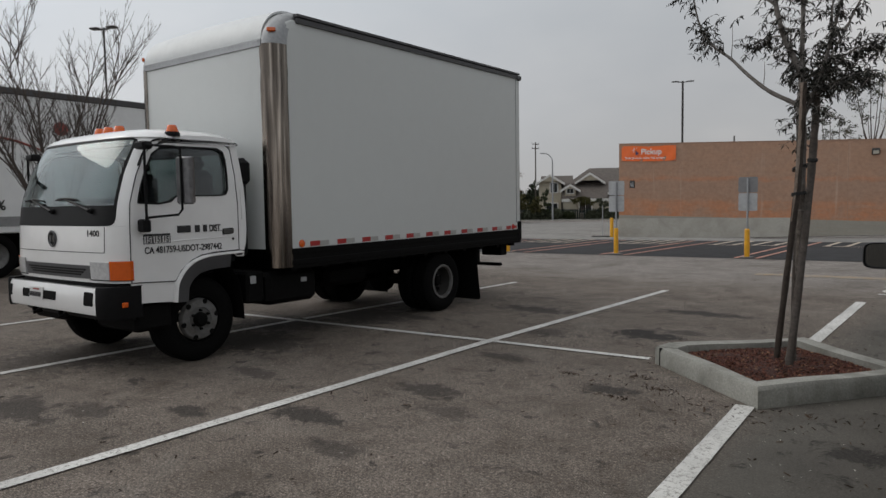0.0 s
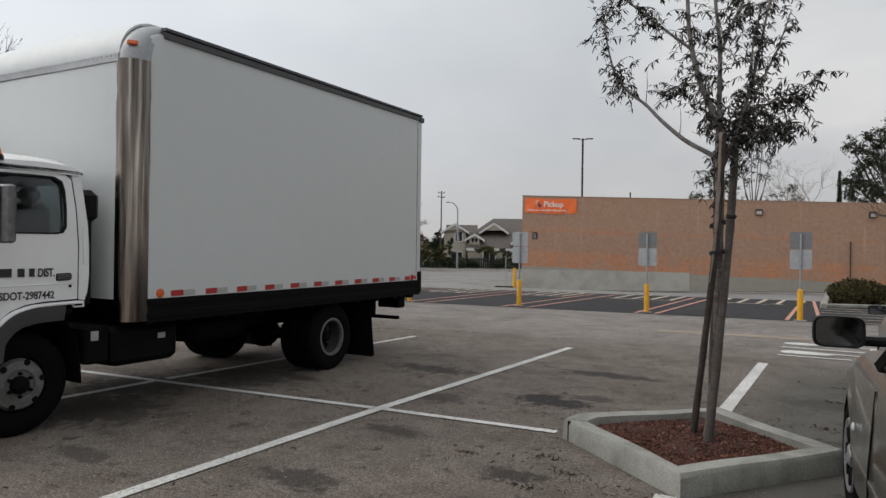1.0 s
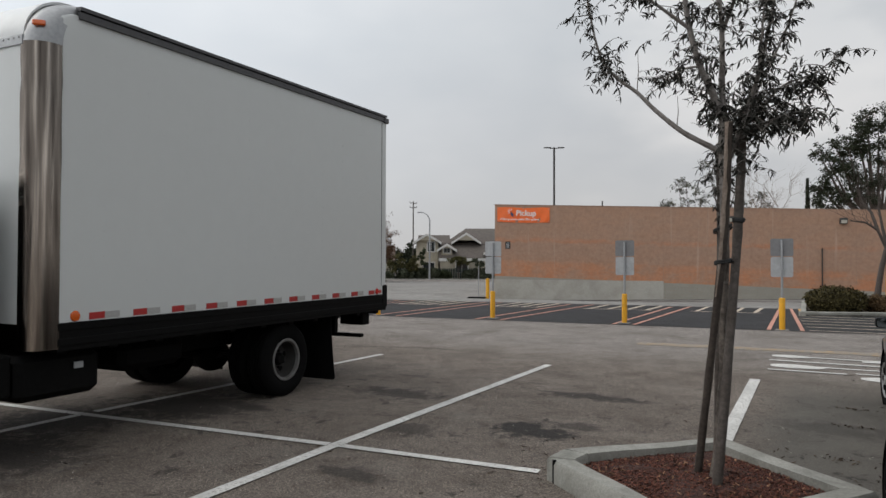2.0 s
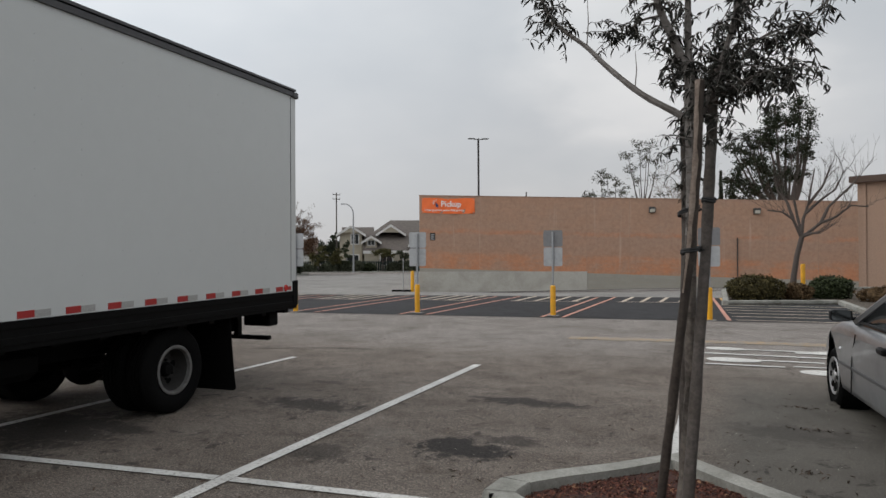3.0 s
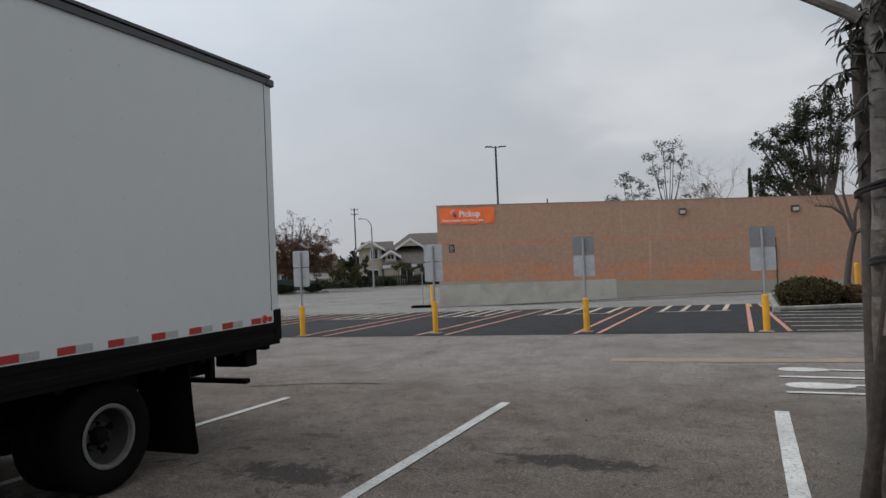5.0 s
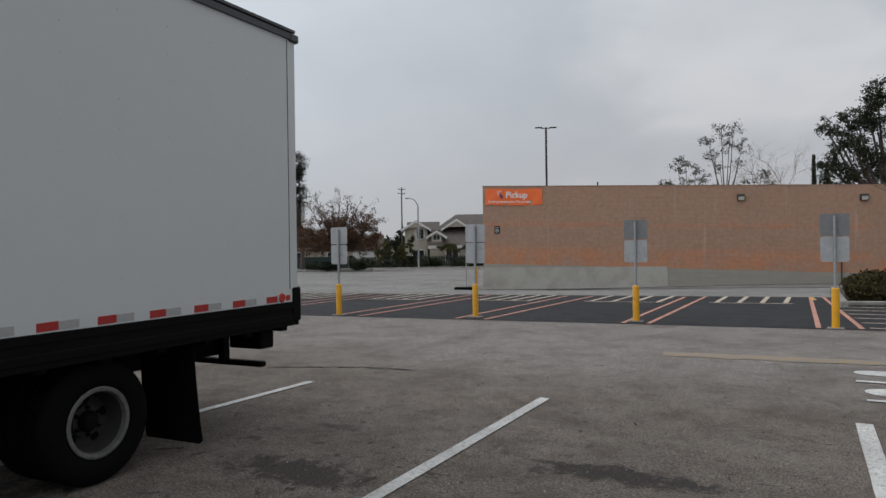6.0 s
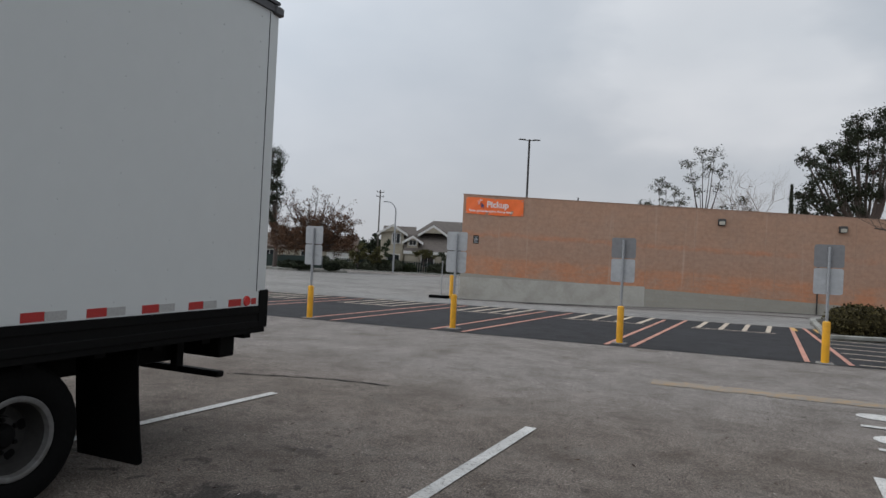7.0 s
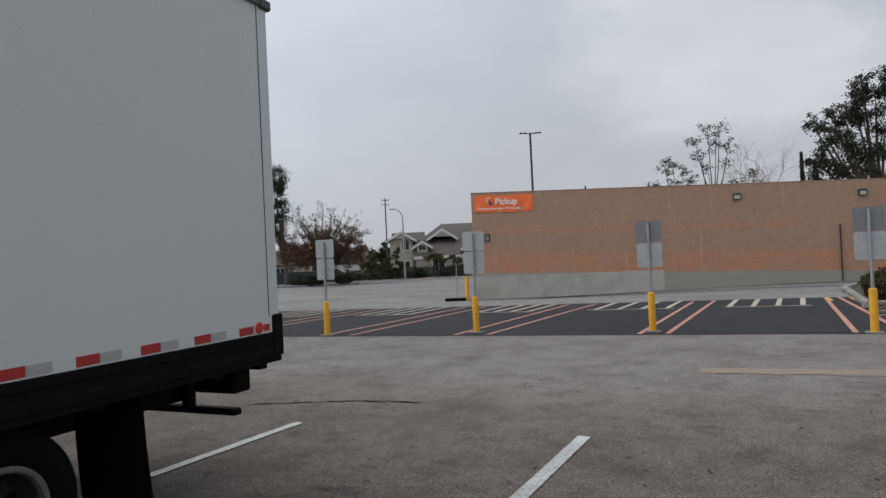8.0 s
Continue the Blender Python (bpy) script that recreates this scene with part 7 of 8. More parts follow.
def island_tree():
    """A small bare tree: one leaning trunk that opens into bent boughs with fine twigs."""
    rn = random.Random(44)
    ob = thing("bare_island_tree", "small bare tree with wide twisting branches", "tree", m=pose(0.1, 28.5, 0.0))
    w = Geo()
    w.tube([(0, 0, 0), (0.06, 0, 0.7), (0.16, 0, 1.4), (0.32, 0, 2.05)], [0.12, 0.095, 0.085, 0.08], 9)
    boughs = [((0.30, 0, 1.98), (0.36, 0.1, 2.6), (0.52, 0.15, 3.1), (0.60, 0.2, 3.6), (0.72, 0.2, 4.3)), ((0.30, 0, 1.98), (0.05, -0.1, 2.6), (-0.28, -0.2, 2.85), (-0.75, -0.25, 2.92)),
              ((0.05, -0.1, 2.6), (-0.12, 0.1, 3.2), (-0.40, 0.2, 3.6), (-0.5, 0.2, 4.1)), ((0.32, 0, 2.0), (0.85, -0.2, 2.45), (1.3, -0.3, 2.65), (1.7, -0.3, 3.0), (2.2, -0.3, 2.95)),
              ((0.33, 0, 2.03), (0.6, -0.3, 2.12), (0.85, -0.4, 2.12)), ((0.44, 0.1, 2.8), (0.85, 0.3, 3.2), (1.35, 0.4, 3.6), (1.6, 0.4, 4.2)), ((0.52, 0.15, 3.1), (0.95, 0.1, 3.7), (1.2, 0.1, 4.4)),
              ((0.32, 0, 2.0), (0.2, 0.3, 2.7), (0.1, 0.5, 3.4), (0.15, 0.6, 4.1)), ((0.85, -0.2, 2.45), (1.1, -0.1, 3.0), (1.7, 0.0, 3.6), (2.0, 0.0, 4.0))]
    for b in boughs:
        P = [Vector(p) for p in b]
        n = len(P) - 1
        w.tube(P, [0.052 * (1 - 0.75 * i / n) + 0.006 for i in range(n + 1)], 6, cap=False)
        for _ in range(9):
            f = rn.uniform(0.35, 1.0) * n
            i = min(int(f), n - 1)
            d = (P[i + 1] - P[i]).normalized() + Vector((rn.gauss(0, 0.6), rn.gauss(0, 0.6), rn.uniform(0.1, 0.9)))
            grow(w, P[i].lerp(P[i + 1], f - i), d, rn.uniform(0.35, 0.7), 0.012, 2, rn, [], 0.7, 0.2, (2, 3), 5, 0.7)
    part("trunk", w, "twig", ob)


island_tree()
bollard("island_bollard", 0.46, 28.9, 1.0, 0.075, "yellow pipe bollard on the planted island", "", 0.1, pad=0)
sg = thing("warning_sign", "yellow diamond warning sign on a thin post", "sign", m=pose(3.5, 27.0, 0.0))
part("post", Geo().cyl((0, 0, 0), (0, 0, 2.4), 0.03, n=8), "galv", sg)
d_ = Geo().prism([(0, 1.55), (0.42, 1.97), (0, 2.39), (-0.42, 1.97)], [(0.03, 0.0), (0.036, 0.004)], "x")
d_.v = [(a, -x, b) for x, a, b in d_.v]
part("plate", d_, "yellow", sg, "yellow diamond plate")

# ---- parked cars ----
def car(name, label, m, L, W, H, wb, fo, body_mat, belt, wheel_r, trim, mirror_z, seed, cowl=0.82):
    """A saloon car; front towards +y, origin on the ground under its middle, left side at -x."""
    ob = thing(name, label, "car", "parked cars", m)
    hw = W / 2
    fy, ry = L / 2 - fo, L / 2 - fo - wb
    r = wheel_r + 0.055

    def arch(cy):
        return [(cy + r * math.cos(a), wheel_r + r * math.sin(a)) for a in [math.pi * k / 10 for k in range(11)] if wheel_r + r * math.sin(a) > 0.2]
    low = 0.2
    prof = [(-L / 2 + 0.05, 0.35), (-L / 2 + 0.0, 0.5), (-L / 2 + 0.06, belt - 0.06), (-L / 2 + 0.3, belt + 0.01), (fy - 0.35, belt), (fy + 0.3, belt - 0.12), (L / 2 - 0.08, belt - 0.27), (L / 2, 0.48), (L / 2 - 0.04, 0.28), (fy + r + 0.03, low)]
    prof += [(y, z) for y, z in arch(fy)] + [(fy - r - 0.02, low), (ry + r + 0.02, low)] + [(y, z) for y, z in arch(ry)] + [(ry - r - 0.02, low), (-L / 2 + 0.1, 0.24)]
    g_ = Geo().prism(prof, [(-hw + 0.0, 0.10), (-hw + 0.02, 0.045), (-hw + 0.06, 0.012), (-hw + 0.16, 0), (hw - 0.16, 0), (hw - 0.06, 0.012), (hw - 0.02, 0.045), (hw, 0.10)], "x")
    # the sides bulge at the shoulder and tuck in at the sill
    g_.v = [(x * (1.0 - 0.17 * smoothstep(fy - 0.25, L / 2, y) - 0.05 * max(0, (0.45 - z) / 0.45) - 0.05 * max(0, (z - belt + 0.25) / 0.3)), y, z) for x, y, z in g_.v]
    body = part("body", g_, body_mat, ob, angle=40)
    # greenhouse: roof and pillars with glass between
    def ring_at(z, inset, yf, yb):
        w_ = hw - 0.07 - inset
        return [(-w_, yb, z), (-w_, yf, z), (-w_ + 0.12, yf + 0.10, z), (w_ - 0.12, yf + 0.10, z), (w_, yf, z), (w_, yb, z), (w_ - 0.12, yb - 0.10, z), (-w_ + 0.12, yb - 0.10, z)]
    f0, b0 = fy - cowl, ry - 0.40
    part("glass_house", Geo().loft([ring_at(belt - 0.02, 0.0, f0, b0), ring_at(belt + (H - belt) * 0.5, 0.06, f0 - 0.42, b0 + 0.25), ring_at(H - 0.06, 0.15, f0 - 0.85, b0 + 0.55)]), "car_glass", ob, "dark window glass", angle=50)
    part("roof", Geo().loft([ring_at(H - 0.075, 0.145, f0 - 0.83, b0 + 0.52), ring_at(H - 0.04, 0.16, f0 - 0.86, b0 + 0.56), ring_at(H - 0.01, 0.24, f0 - 0.98, b0 + 0.7), ring_at(H, 0.4, f0 - 1.15, b0 + 0.9)]), body_mat, ob, angle=50)
    for s in (-1, 1):
        def side(z, y):
            k = (z - belt + 0.02) / (H - 0.06 - belt + 0.02)
            return (s * (hw - 0.07 - 0.15 * k + 0.012), y, z)
        zt = H - 0.07
        part("front_pillar", Geo().tube([side(belt, f0 + 0.02), side((belt + zt) / 2, f0 - 0.40), side(zt, f0 - 0.83)], [0.04, 0.036, 0.04], 6), body_mat if seed == 1 else "plastic", ob)
        part("middle_pillar", Geo().tube([side(belt, (f0 + b0) / 2 + 0.02), side(zt, (f0 + b0) / 2 - 0.06)], 0.04, 6), body_mat if seed == 1 else "plastic", ob)
        part("rear_pillar", Geo().tube([side(belt, b0 + 0.02), side((belt + zt) / 2, b0 + 0.25), side(zt, b0 + 0.54)], [0.07, 0.06, 0.05], 6), body_mat, ob)
        part("belt_moulding", Geo().tube([side(belt + 0.005, f0 + 0.05), side(belt + 0.005, b0 - 0.02)], 0.014, 6), "plastic", ob, "black belt moulding")
        xs_ = s * (hw + 0.004)
        part("side_moulding", Geo().box(min(xs_, xs_ - s * 0.02), max(xs_, xs_ - s * 0.02), ry + r + 0.05, fy - r - 0.05, 0.475, 0.51, 0.006), trim, ob, "side rub strip")
        for yy in (f0 - 0.02, (f0 + b0) / 2 + 0.0, b0 + 0.25):
            part("door_gap", Geo().tube([(s * (hw + 0.001), yy, 0.27), (s * (hw + 0.001), yy - 0.02, 0.55), (s * (hw - 0.02), yy - 0.06, belt - 0.1)], 0.005, 5), "plastic", ob)
        for yy in ((f0 + b0) / 2 + 0.17, b0 + 0.42):
            part("door_handle", Geo().box(min(s * (hw - 0.03), s * (hw + 0.02)), max(s * (hw - 0.03), s * (hw + 0.02)), yy - 0.09, yy + 0.06, belt - 0.17, belt - 0.115, 0.012), "plastic", ob, "black door handle")
        part("side_marker", Geo().ball((s * (hw - 0.005), fy - r - 0.12, 0.62), 0.012, 0.04, 0.022, 8, 6), "clear_lens", ob)
        mxx = s * (hw + (0.08 if seed == 1 else 0.15))
        mw_, mh_, my_ = (0.088, 0.05, f0) if seed == 1 else (0.098, 0.067, f0 - 0.27)

        def shell(k, yy, e=0.42):
            return [(mxx + k * mw_ * math.copysign(abs(math.cos(a)) ** e, math.cos(a)), my_ + yy, mirror_z + k * mh_ * math.copysign(abs(math.sin(a)) ** e, math.sin(a)) + 0.012 * (1 - k)) for a in [2 * math.pi * q / 28 for q in range(28)]]
        hd = part("side_mirror", Geo().loft([shell(0.88, -0.045), shell(0.90, -0.062), shell(0.98, -0.064), shell(1.02, -0.045), shell(1.0, 0.0), shell(0.88, 0.05, 0.55), shell(0.62, 0.085, 0.7), shell(0.3, 0.1, 0.9)]), "plastic", ob, "black door mirror", angle=50)
        part("mirror_stalk", Geo().box(min(s * (hw - 0.09), mxx), max(s * (hw - 0.09), mxx), my_ - 0.01, my_ + 0.05, mirror_z - mh_ * 0.9, mirror_z - mh_ * 0.3, 0.012), "plastic", hd)
        part("mirror_pane", Geo().add(shell(0.885, -0.047), [tuple(range(28))]), "mirror", hd, "mirror glass")
        part("headlight", Geo().box(min(s * 0.38, s * (hw - 0.2)), max(s * 0.38, s * (hw - 0.2)), L / 2 - 0.16, L / 2 - 0.02, 0.55, 0.68, 0.03), "clear_lens", ob)
        part("tail_lamp", Geo().box(min(s * 0.5, s * (hw - 0.04)), max(s * 0.5, s * (hw - 0.04)), -L / 2 + 0.0, -L / 2 + 0.12, 0.62, 0.78, 0.02), "red_lens", ob)
        for cy in (fy, ry):
            mw = pose(s * (hw - (0.035 if cy != fy else 0.06 if seed == 1 else 0.05)), cy, wheel_r, 0, 0, 0 if s > 0 else 180)
            wl_ = part("wheel", tyre_geo(wheel_r, wheel_r * 0.64, 0.19, mw), "rubber", ob)
            cover = part("wheel_cover", Geo().lathe([(wheel_r * 0.65, 0.0), (wheel_r * 0.63, 0.012), (wheel_r * 0.55, 0.004), (wheel_r * 0.5, -0.012), (wheel_r * 0.2, -0.004), (wheel_r * 0.16, 0.012), (0.0, 0.014)], mw, 28), "alloy", wl_, "silver wheel cover")
            for k in range(8):
                a = 2 * math.pi * k / 8
                c_, s_ = math.cos(a), math.sin(a)
                wedge = [(wheel_r * (q * c_ - w_ * s_), wheel_r * (q * s_ + w_ * c_)) for q, w_ in ((0.24, -0.03), (0.50, -0.10), (0.54, 0.0), (0.50, 0.10), (0.24, 0.03))]
                g_ = Geo().prism(wedge, [(-0.006, 0), (0.007, 0.002)], "x")
                g_.v = [tuple(mw @ Vector(v)) for v in g_.v]
                part("cover_slot", g_, "black", cover)
            part("wheel_well", Geo().lathe([(r - 0.01, 0.0), (r - 0.01, -0.25), (0.0, -0.25)], mw, 20), "black", ob)
    part("underbody", Geo().box(-hw + 0.2, hw - 0.2, -L / 2 + 0.3, L / 2 - 0.3, 0.17, 0.3, 0.02), "black", ob)
    return ob


M["car_glass"] = material("dark_car_glass", (0.012, 0.014, 0.015), 0.06, spec=0.6)
M["alloy"] = material("silver_wheel_cover", (0.27, 0.27, 0.27), 0.4, 0.5, grain=0.1, scale=30)
M["silver"] = material("silver_car_paint", (0.195, 0.2, 0.208), 0.35, 0.35, grain=0.05, scale=20, stain=0.15, stain_scale=4, coat=0.5)
M["bronze"] = material("dusty_bronze_car_paint", (0.08, 0.077, 0.063), 0.32, 0.35, grain=0.06, scale=15, stain=0.2, stain_scale=3, coat=0.6)
car("silver_saloon", "scratched silver saloon car parked in a stall", pose(0.4815, 9.181, 0, 0, 0, 7), 4.3, 1.68, 1.36, 2.46, 0.82, "silver", 0.90, 0.29, "grey_plastic", 0.96, 1)
car("bronze_saloon", "dusty bronze car parked close to the planter", pose(0.435, 4.288, 0, 0, 0, 8), 5.0, 1.76, 1.6, 3.0, 0.88, "bronze", 1.02, 0.34, "bronze", 1.20, 2, 1.05)

# ---- litter ----
def around_planter(r):
    a = r.uniform(0, 6.283)
    d = 0.95 + abs(r.gauss(0, 0.3))
    x, y = -1.62 + d * math.cos(a) * 1.05, 6.35 + d * math.sin(a)
    return None if in_poly(x, y, PLANTER) else (x, y)


def over_lot(r):
    x, y = r.uniform(-9, 1.0), r.uniform(0.5, 14)
    return None if in_poly(x, y, PLANTER) else (x, y)


M["litter"] = material("dry_brown_litter", (0.052, 0.036, 0.026), 0.9, spread=0.7, spec=0.1)
M["pebble"] = material("pale_gravel_bits", (0.33, 0.31, 0.28), 0.9, spread=0.5, spec=0.1)
solo("leaf_litter", chip_field(480, 31, around_planter, lambda x, y: 0.006, 0.016, 0.5), "litter", "dry brown leaves blown against the kerb", "leaf litter", "stuff", smooth=False)
solo("lot_litter", chip_field(1300, 32, over_lot, lambda x, y: 0.006, 0.015, 0.4), "litter", "scattered dry leaves and grit on the asphalt", "leaf litter", "stuff", smooth=False)
for i, (x, y, a, w) in enumerate(((-0.75, 10.1, 0.16, 0.04), (-0.78, 9.2, 0.22, 0.05), (0.0, 7.65, 0.14, 0.05), (-0.9, 7.9, 0.16, 0.05), (-0.35, 6.75, 0.25, 0.07), (-0.95, 7.2, 0.12, 0.05), (-2.55, 5.75, 0.2, 0.06), (-2.2, 5.45, 0.16, 0.05), (-2.45, 5.05, 0.18, 0.04), (-0.4, 5.35, 0.2, 0.08), (-3.1, 5.5, 0.12, 0.04))):
    solo("leaf_clump", chip_field(26, 500 + i, lambda r: (r.gauss(x, a * 0.5), r.gauss(y, w * 0.6)), lambda u, v: 0.008, 0.016, 0.6), "litter", "small drift of dark dry leaves on the asphalt", "leaf litter", "stuff", "leaf drifts", smooth=False)
solo("lot_gravel", chip_field(2600, 33, over_lot, lambda x, y: 0.005, 0.007, 0.4), "pebble", "loose pale grit on the asphalt", "gravel", "stuff", smooth=False)


# ---- houses, poles and trees beyond the wall ----
M["stucco"] = material("pale_house_stucco", (0.44, 0.395, 0.31), 0.9, grain=0.08, scale=6, stain=0.15)
M["leaf_far"] = material("hazy_far_leaf", (0.07, 0.078, 0.052), 0.8, spread=0.5, spec=0.1)
M["shingle"] = material("grey_brown_shingle", (0.095, 0.08, 0.07), 0.9, grain=0.3, scale=3)
M["trim_white"] = material("white_house_trim", (0.68, 0.67, 0.64), 0.7)
M["pane_dark"] = material("dark_window_pane", (0.02, 0.023, 0.026), 0.1)
M["fence_green"] = material("dark_green_fence", (0.02, 0.035, 0.03), 0.7)
HZ = -0.95
house = thing("house", "pale two-storey house with grey-brown shingle roofs and white gables", "house", m=pose(-49, 88.5, HZ, 0, 0, 30))


def gable_roof(x0, x1, y0, y1, ze, zr, along, name="roof", th=0.18, over=0.5):
    """Two slopes with thickness over a rectangle; along: the ridge runs along x or towards the viewer (y)."""
    g_ = Geo()
    if along == "y":
        xm = (x0 + x1) / 2
        k = (zr - ze) / (xm - x0)
        g_.prism([(x0 - over, ze - k * over), (xm, zr), (x1 + over, ze - k * over), (x1 + over, ze - k * over - th), (xm, zr - th), (x0 - over, ze - k * over - th)], [(y0 - over, 0), (y1, 0)], "x")
        g_.v = [(a, x, b) for x, a, b in g_.v]
    else:
        ym = (y0 + y1) / 2
        k = (zr - ze) / (ym - y0)
        g_.prism([(y0 - over, ze - k * over), (ym, zr), (y1 + over, ze - k * over), (y1 + over, ze - k * over - th), (ym, zr - th), (y0 - over, ze - k * over - th)], [(x0 - over, 0), (x1 + over, 0)], "x")
    return part(name, g_, "shingle", house)


def gable_front(x0, x1, y, ze, zr):
    g_ = Geo().prism([(x0, ze - 0.02), ((x0 + x1) / 2, zr - 0.2), (x1, ze - 0.02)], [(y - 0.5, 0), (y + 0.2, 0)], "x")
    g_.v = [(a, x, b) for x, a, b in g_.v]
    part("gable_wall", g_, "stucco", house)
    xm, k = (x0 + x1) / 2, (zr - ze) / ((x1 - x0) / 2)
    for s in (-1, 1):
        xe = xm + s * ((x1 - x0) / 2 + 0.5)
        ze2 = zr - k * abs(xe - xm)
        b = Geo().prism([(xm, zr + 0.05), (xe, ze2 + 0.05), (xe, ze2 - 0.28), (xm, zr - 0.28)], [(y - 0.62, 0), (y - 0.52, 0)], "x")
        b.v = [(a, x, z) for x, a, z in b.v]
        part("barge_board", b, "trim_white", house, "white gable board")


def house_window(x, y, z, w, h):
    fr = part("window", Geo().box(x - w / 2 - 0.12, x + w / 2 + 0.12, y - 0.12, y, z - h / 2 - 0.12, z + h / 2 + 0.12, 0.02), "trim_white", house, "white-framed window")
    for i in (-1, 1):
        part("pane", Geo().box(x + (i - 1) * w / 4 + 0.03 + 0.0, x + (i + 1) * w / 4 - 0.03, y - 0.135, y - 0.125, z - h / 2, z + h / 2), "pane_dark", fr)


part("wall", Geo().box(-5.6, 12, 0, 9, 0, 5.0), "stucco", house)
g = Geo()
g.loft([[(-1.9, -0.5, 4.8), (12.5, -0.5, 4.8), (12.5, 9.5, 4.8), (-1.9, 9.5, 4.8)], [(-1.9, -0.5, 5.0), (12.5, -0.5, 5.0), (12.5, 9.5, 5.0), (-1.9, 9.5, 5.0)], [(1.4, 4.4, 7.4), (12.5, 4.4, 7.4), (12.5, 4.6, 7.4), (1.4, 4.6, 7.4)]])
part("roof", g, "shingle", house, "hipped main roof")
gable_roof(-5.2, -1.5, 0, 7, 4.95, 6.35, "x")
part("wall", Geo().box(-5.8, -2.7, -1.6, 1, 0, 5.4), "stucco", house)
gable_roof(-5.8, -2.7, -1.6, 3, 5.4, 6.35, "y")
gable_front(-5.8, -2.7, -1.6, 5.4, 6.35)
house_window(-3.7, -1.6, 4.5, 1.0, 1.3)
gable_roof(-0.3, 2.9, -1.0, 4, 5.45, 6.5, "y")
gable_front(-0.3, 2.9, -1.0, 5.45, 6.5)
# lower front roof with a dormer
low = Geo().prism([(-5.0, 2.75), (0.2, 5.25), (0.2, 5.05), (-5.0, 2.5)], [(-2.6, 0), (9.0, 0)], "x")
part("roof", low, "shingle", house)
part("fascia", Geo().box(-2.6, 9.0, -5.1, -4.98, 2.45, 2.85), "trim_white", house)
part("wall", Geo().box(-2.4, 9, -4.95, 0.1, 0, 2.72), "stucco", house)
part("dormer_wall", Geo().box(-2.2, -0.7, -3.9, -1.2, 3.2, 4.35), "stucco", house)
gable_roof(-2.35, -0.55, -3.9, -0.8, 4.3, 4.85, "y", "dormer_roof", 0.12, 0.35)
gable_front(-2.35, -0.55, -3.9, 4.3, 4.85)
house_window(-1.45, -3.9, 3.95, 0.9, 0.6)
gable_roof(4.0, 9.0, -5.2, 1, 3.9, 5.6, "y")
gable_front(4.0, 9.0, -5.2, 3.9, 5.6)
house_window(0.6, -4.95, 1.6, 1.6, 1.3)
house_window(-4.0, -1.6, 1.6, 1.6, 1.3)

house = thing("low_house", "low tan house with a brown roof and white garage door", "house", m=pose(-63, 80.0, HZ, 0, 0, 34))
part("wall", Geo().box(-9, 7, 0, 8, 0, 2.8), "stucco", house)
gable_roof(-9, 7, 0, 8, 2.8, 4.6, "x")
M["brown_roof"] = material("tan_brown_shingle", (0.085, 0.06, 0.046), 0.9, grain=0.3, scale=3)
for o in house.children:
    if o.name.startswith("roof"):
        o.data.materials[0] = M["brown_roof"]
part("garage_door", Geo().box(3.2, 6.2, -0.08, 0.0, 0, 2.2, 0.02), "trim_white", house, "white garage door")
house_window(0.5, 0.0, 1.5, 1.5, 1.2)
house_window(-4.5, 0.0, 1.5, 1.8, 1.2)

# street, kerb and far pavement
g = Geo()
vs = []
for j in range(7):
    for i in range(31):
        p = pose(-46, 80.5, 0, 0, 0, 31) @ Vector((-40 + 80 * i / 30, -10.5 + 10.3 * j / 6, 0))
        vs.append((p.x, p.y, gz(p.x, p.y) + 0.03))
g.add(vs, [(j * 31 + i, j * 31 + i + 1, (j + 1) * 31 + i + 1, (j + 1) * 31 + i) for j in range(6) for i in range(30)])
solo("road_street", g, "asphalt", "grey asphalt street in front of the houses", "road", "structure")
g = Geo()
g.box(-40, 40, -0.15, 0.35, HZ - 0.2, HZ + 0.14, 0.03, pose(-46, 80.5, 0, 0, 0, 31))
solo("kerb_far", g, "curb", "pale concrete kerb along the far street", "kerb", "structure")
fence = thing("garden_fence", "dark slatted garden fence behind the shrubs", "fence", m=pose(-48, 82.6, HZ, 0, 0, 31))
for k in range(60):
    part("slat", Geo().box(-9.0 + 0.3 * k, -8.82 + 0.3 * k, 0, 0.03, 0, 1.5), "fence_green", fence)
part("rail", Geo().box(-9, 9, 0.03, 0.08, 1.2, 1.3), "fence_green", fence)
part("rail", Geo().box(-9, 9, 0.03, 0.08, 0.3, 0.4), "fence_green", fence)
fence2 = thing("green_fence", "low dark green screen fence across the street", "fence", m=pose(-58.5, 73.5, HZ, 0, 0, 34))
part("screen", Geo().box(-14, 3.0, 0, 0.05, 0.1, 1.6, 0.01), "fence_green", fence2)
for k in range(8):
    part("post", Geo().cyl((-13.8 + 2.4 * k, 0.08, 0), (-13.8 + 2.4 * k, 0.08, 1.7), 0.05, n=8), "galv", fence2)

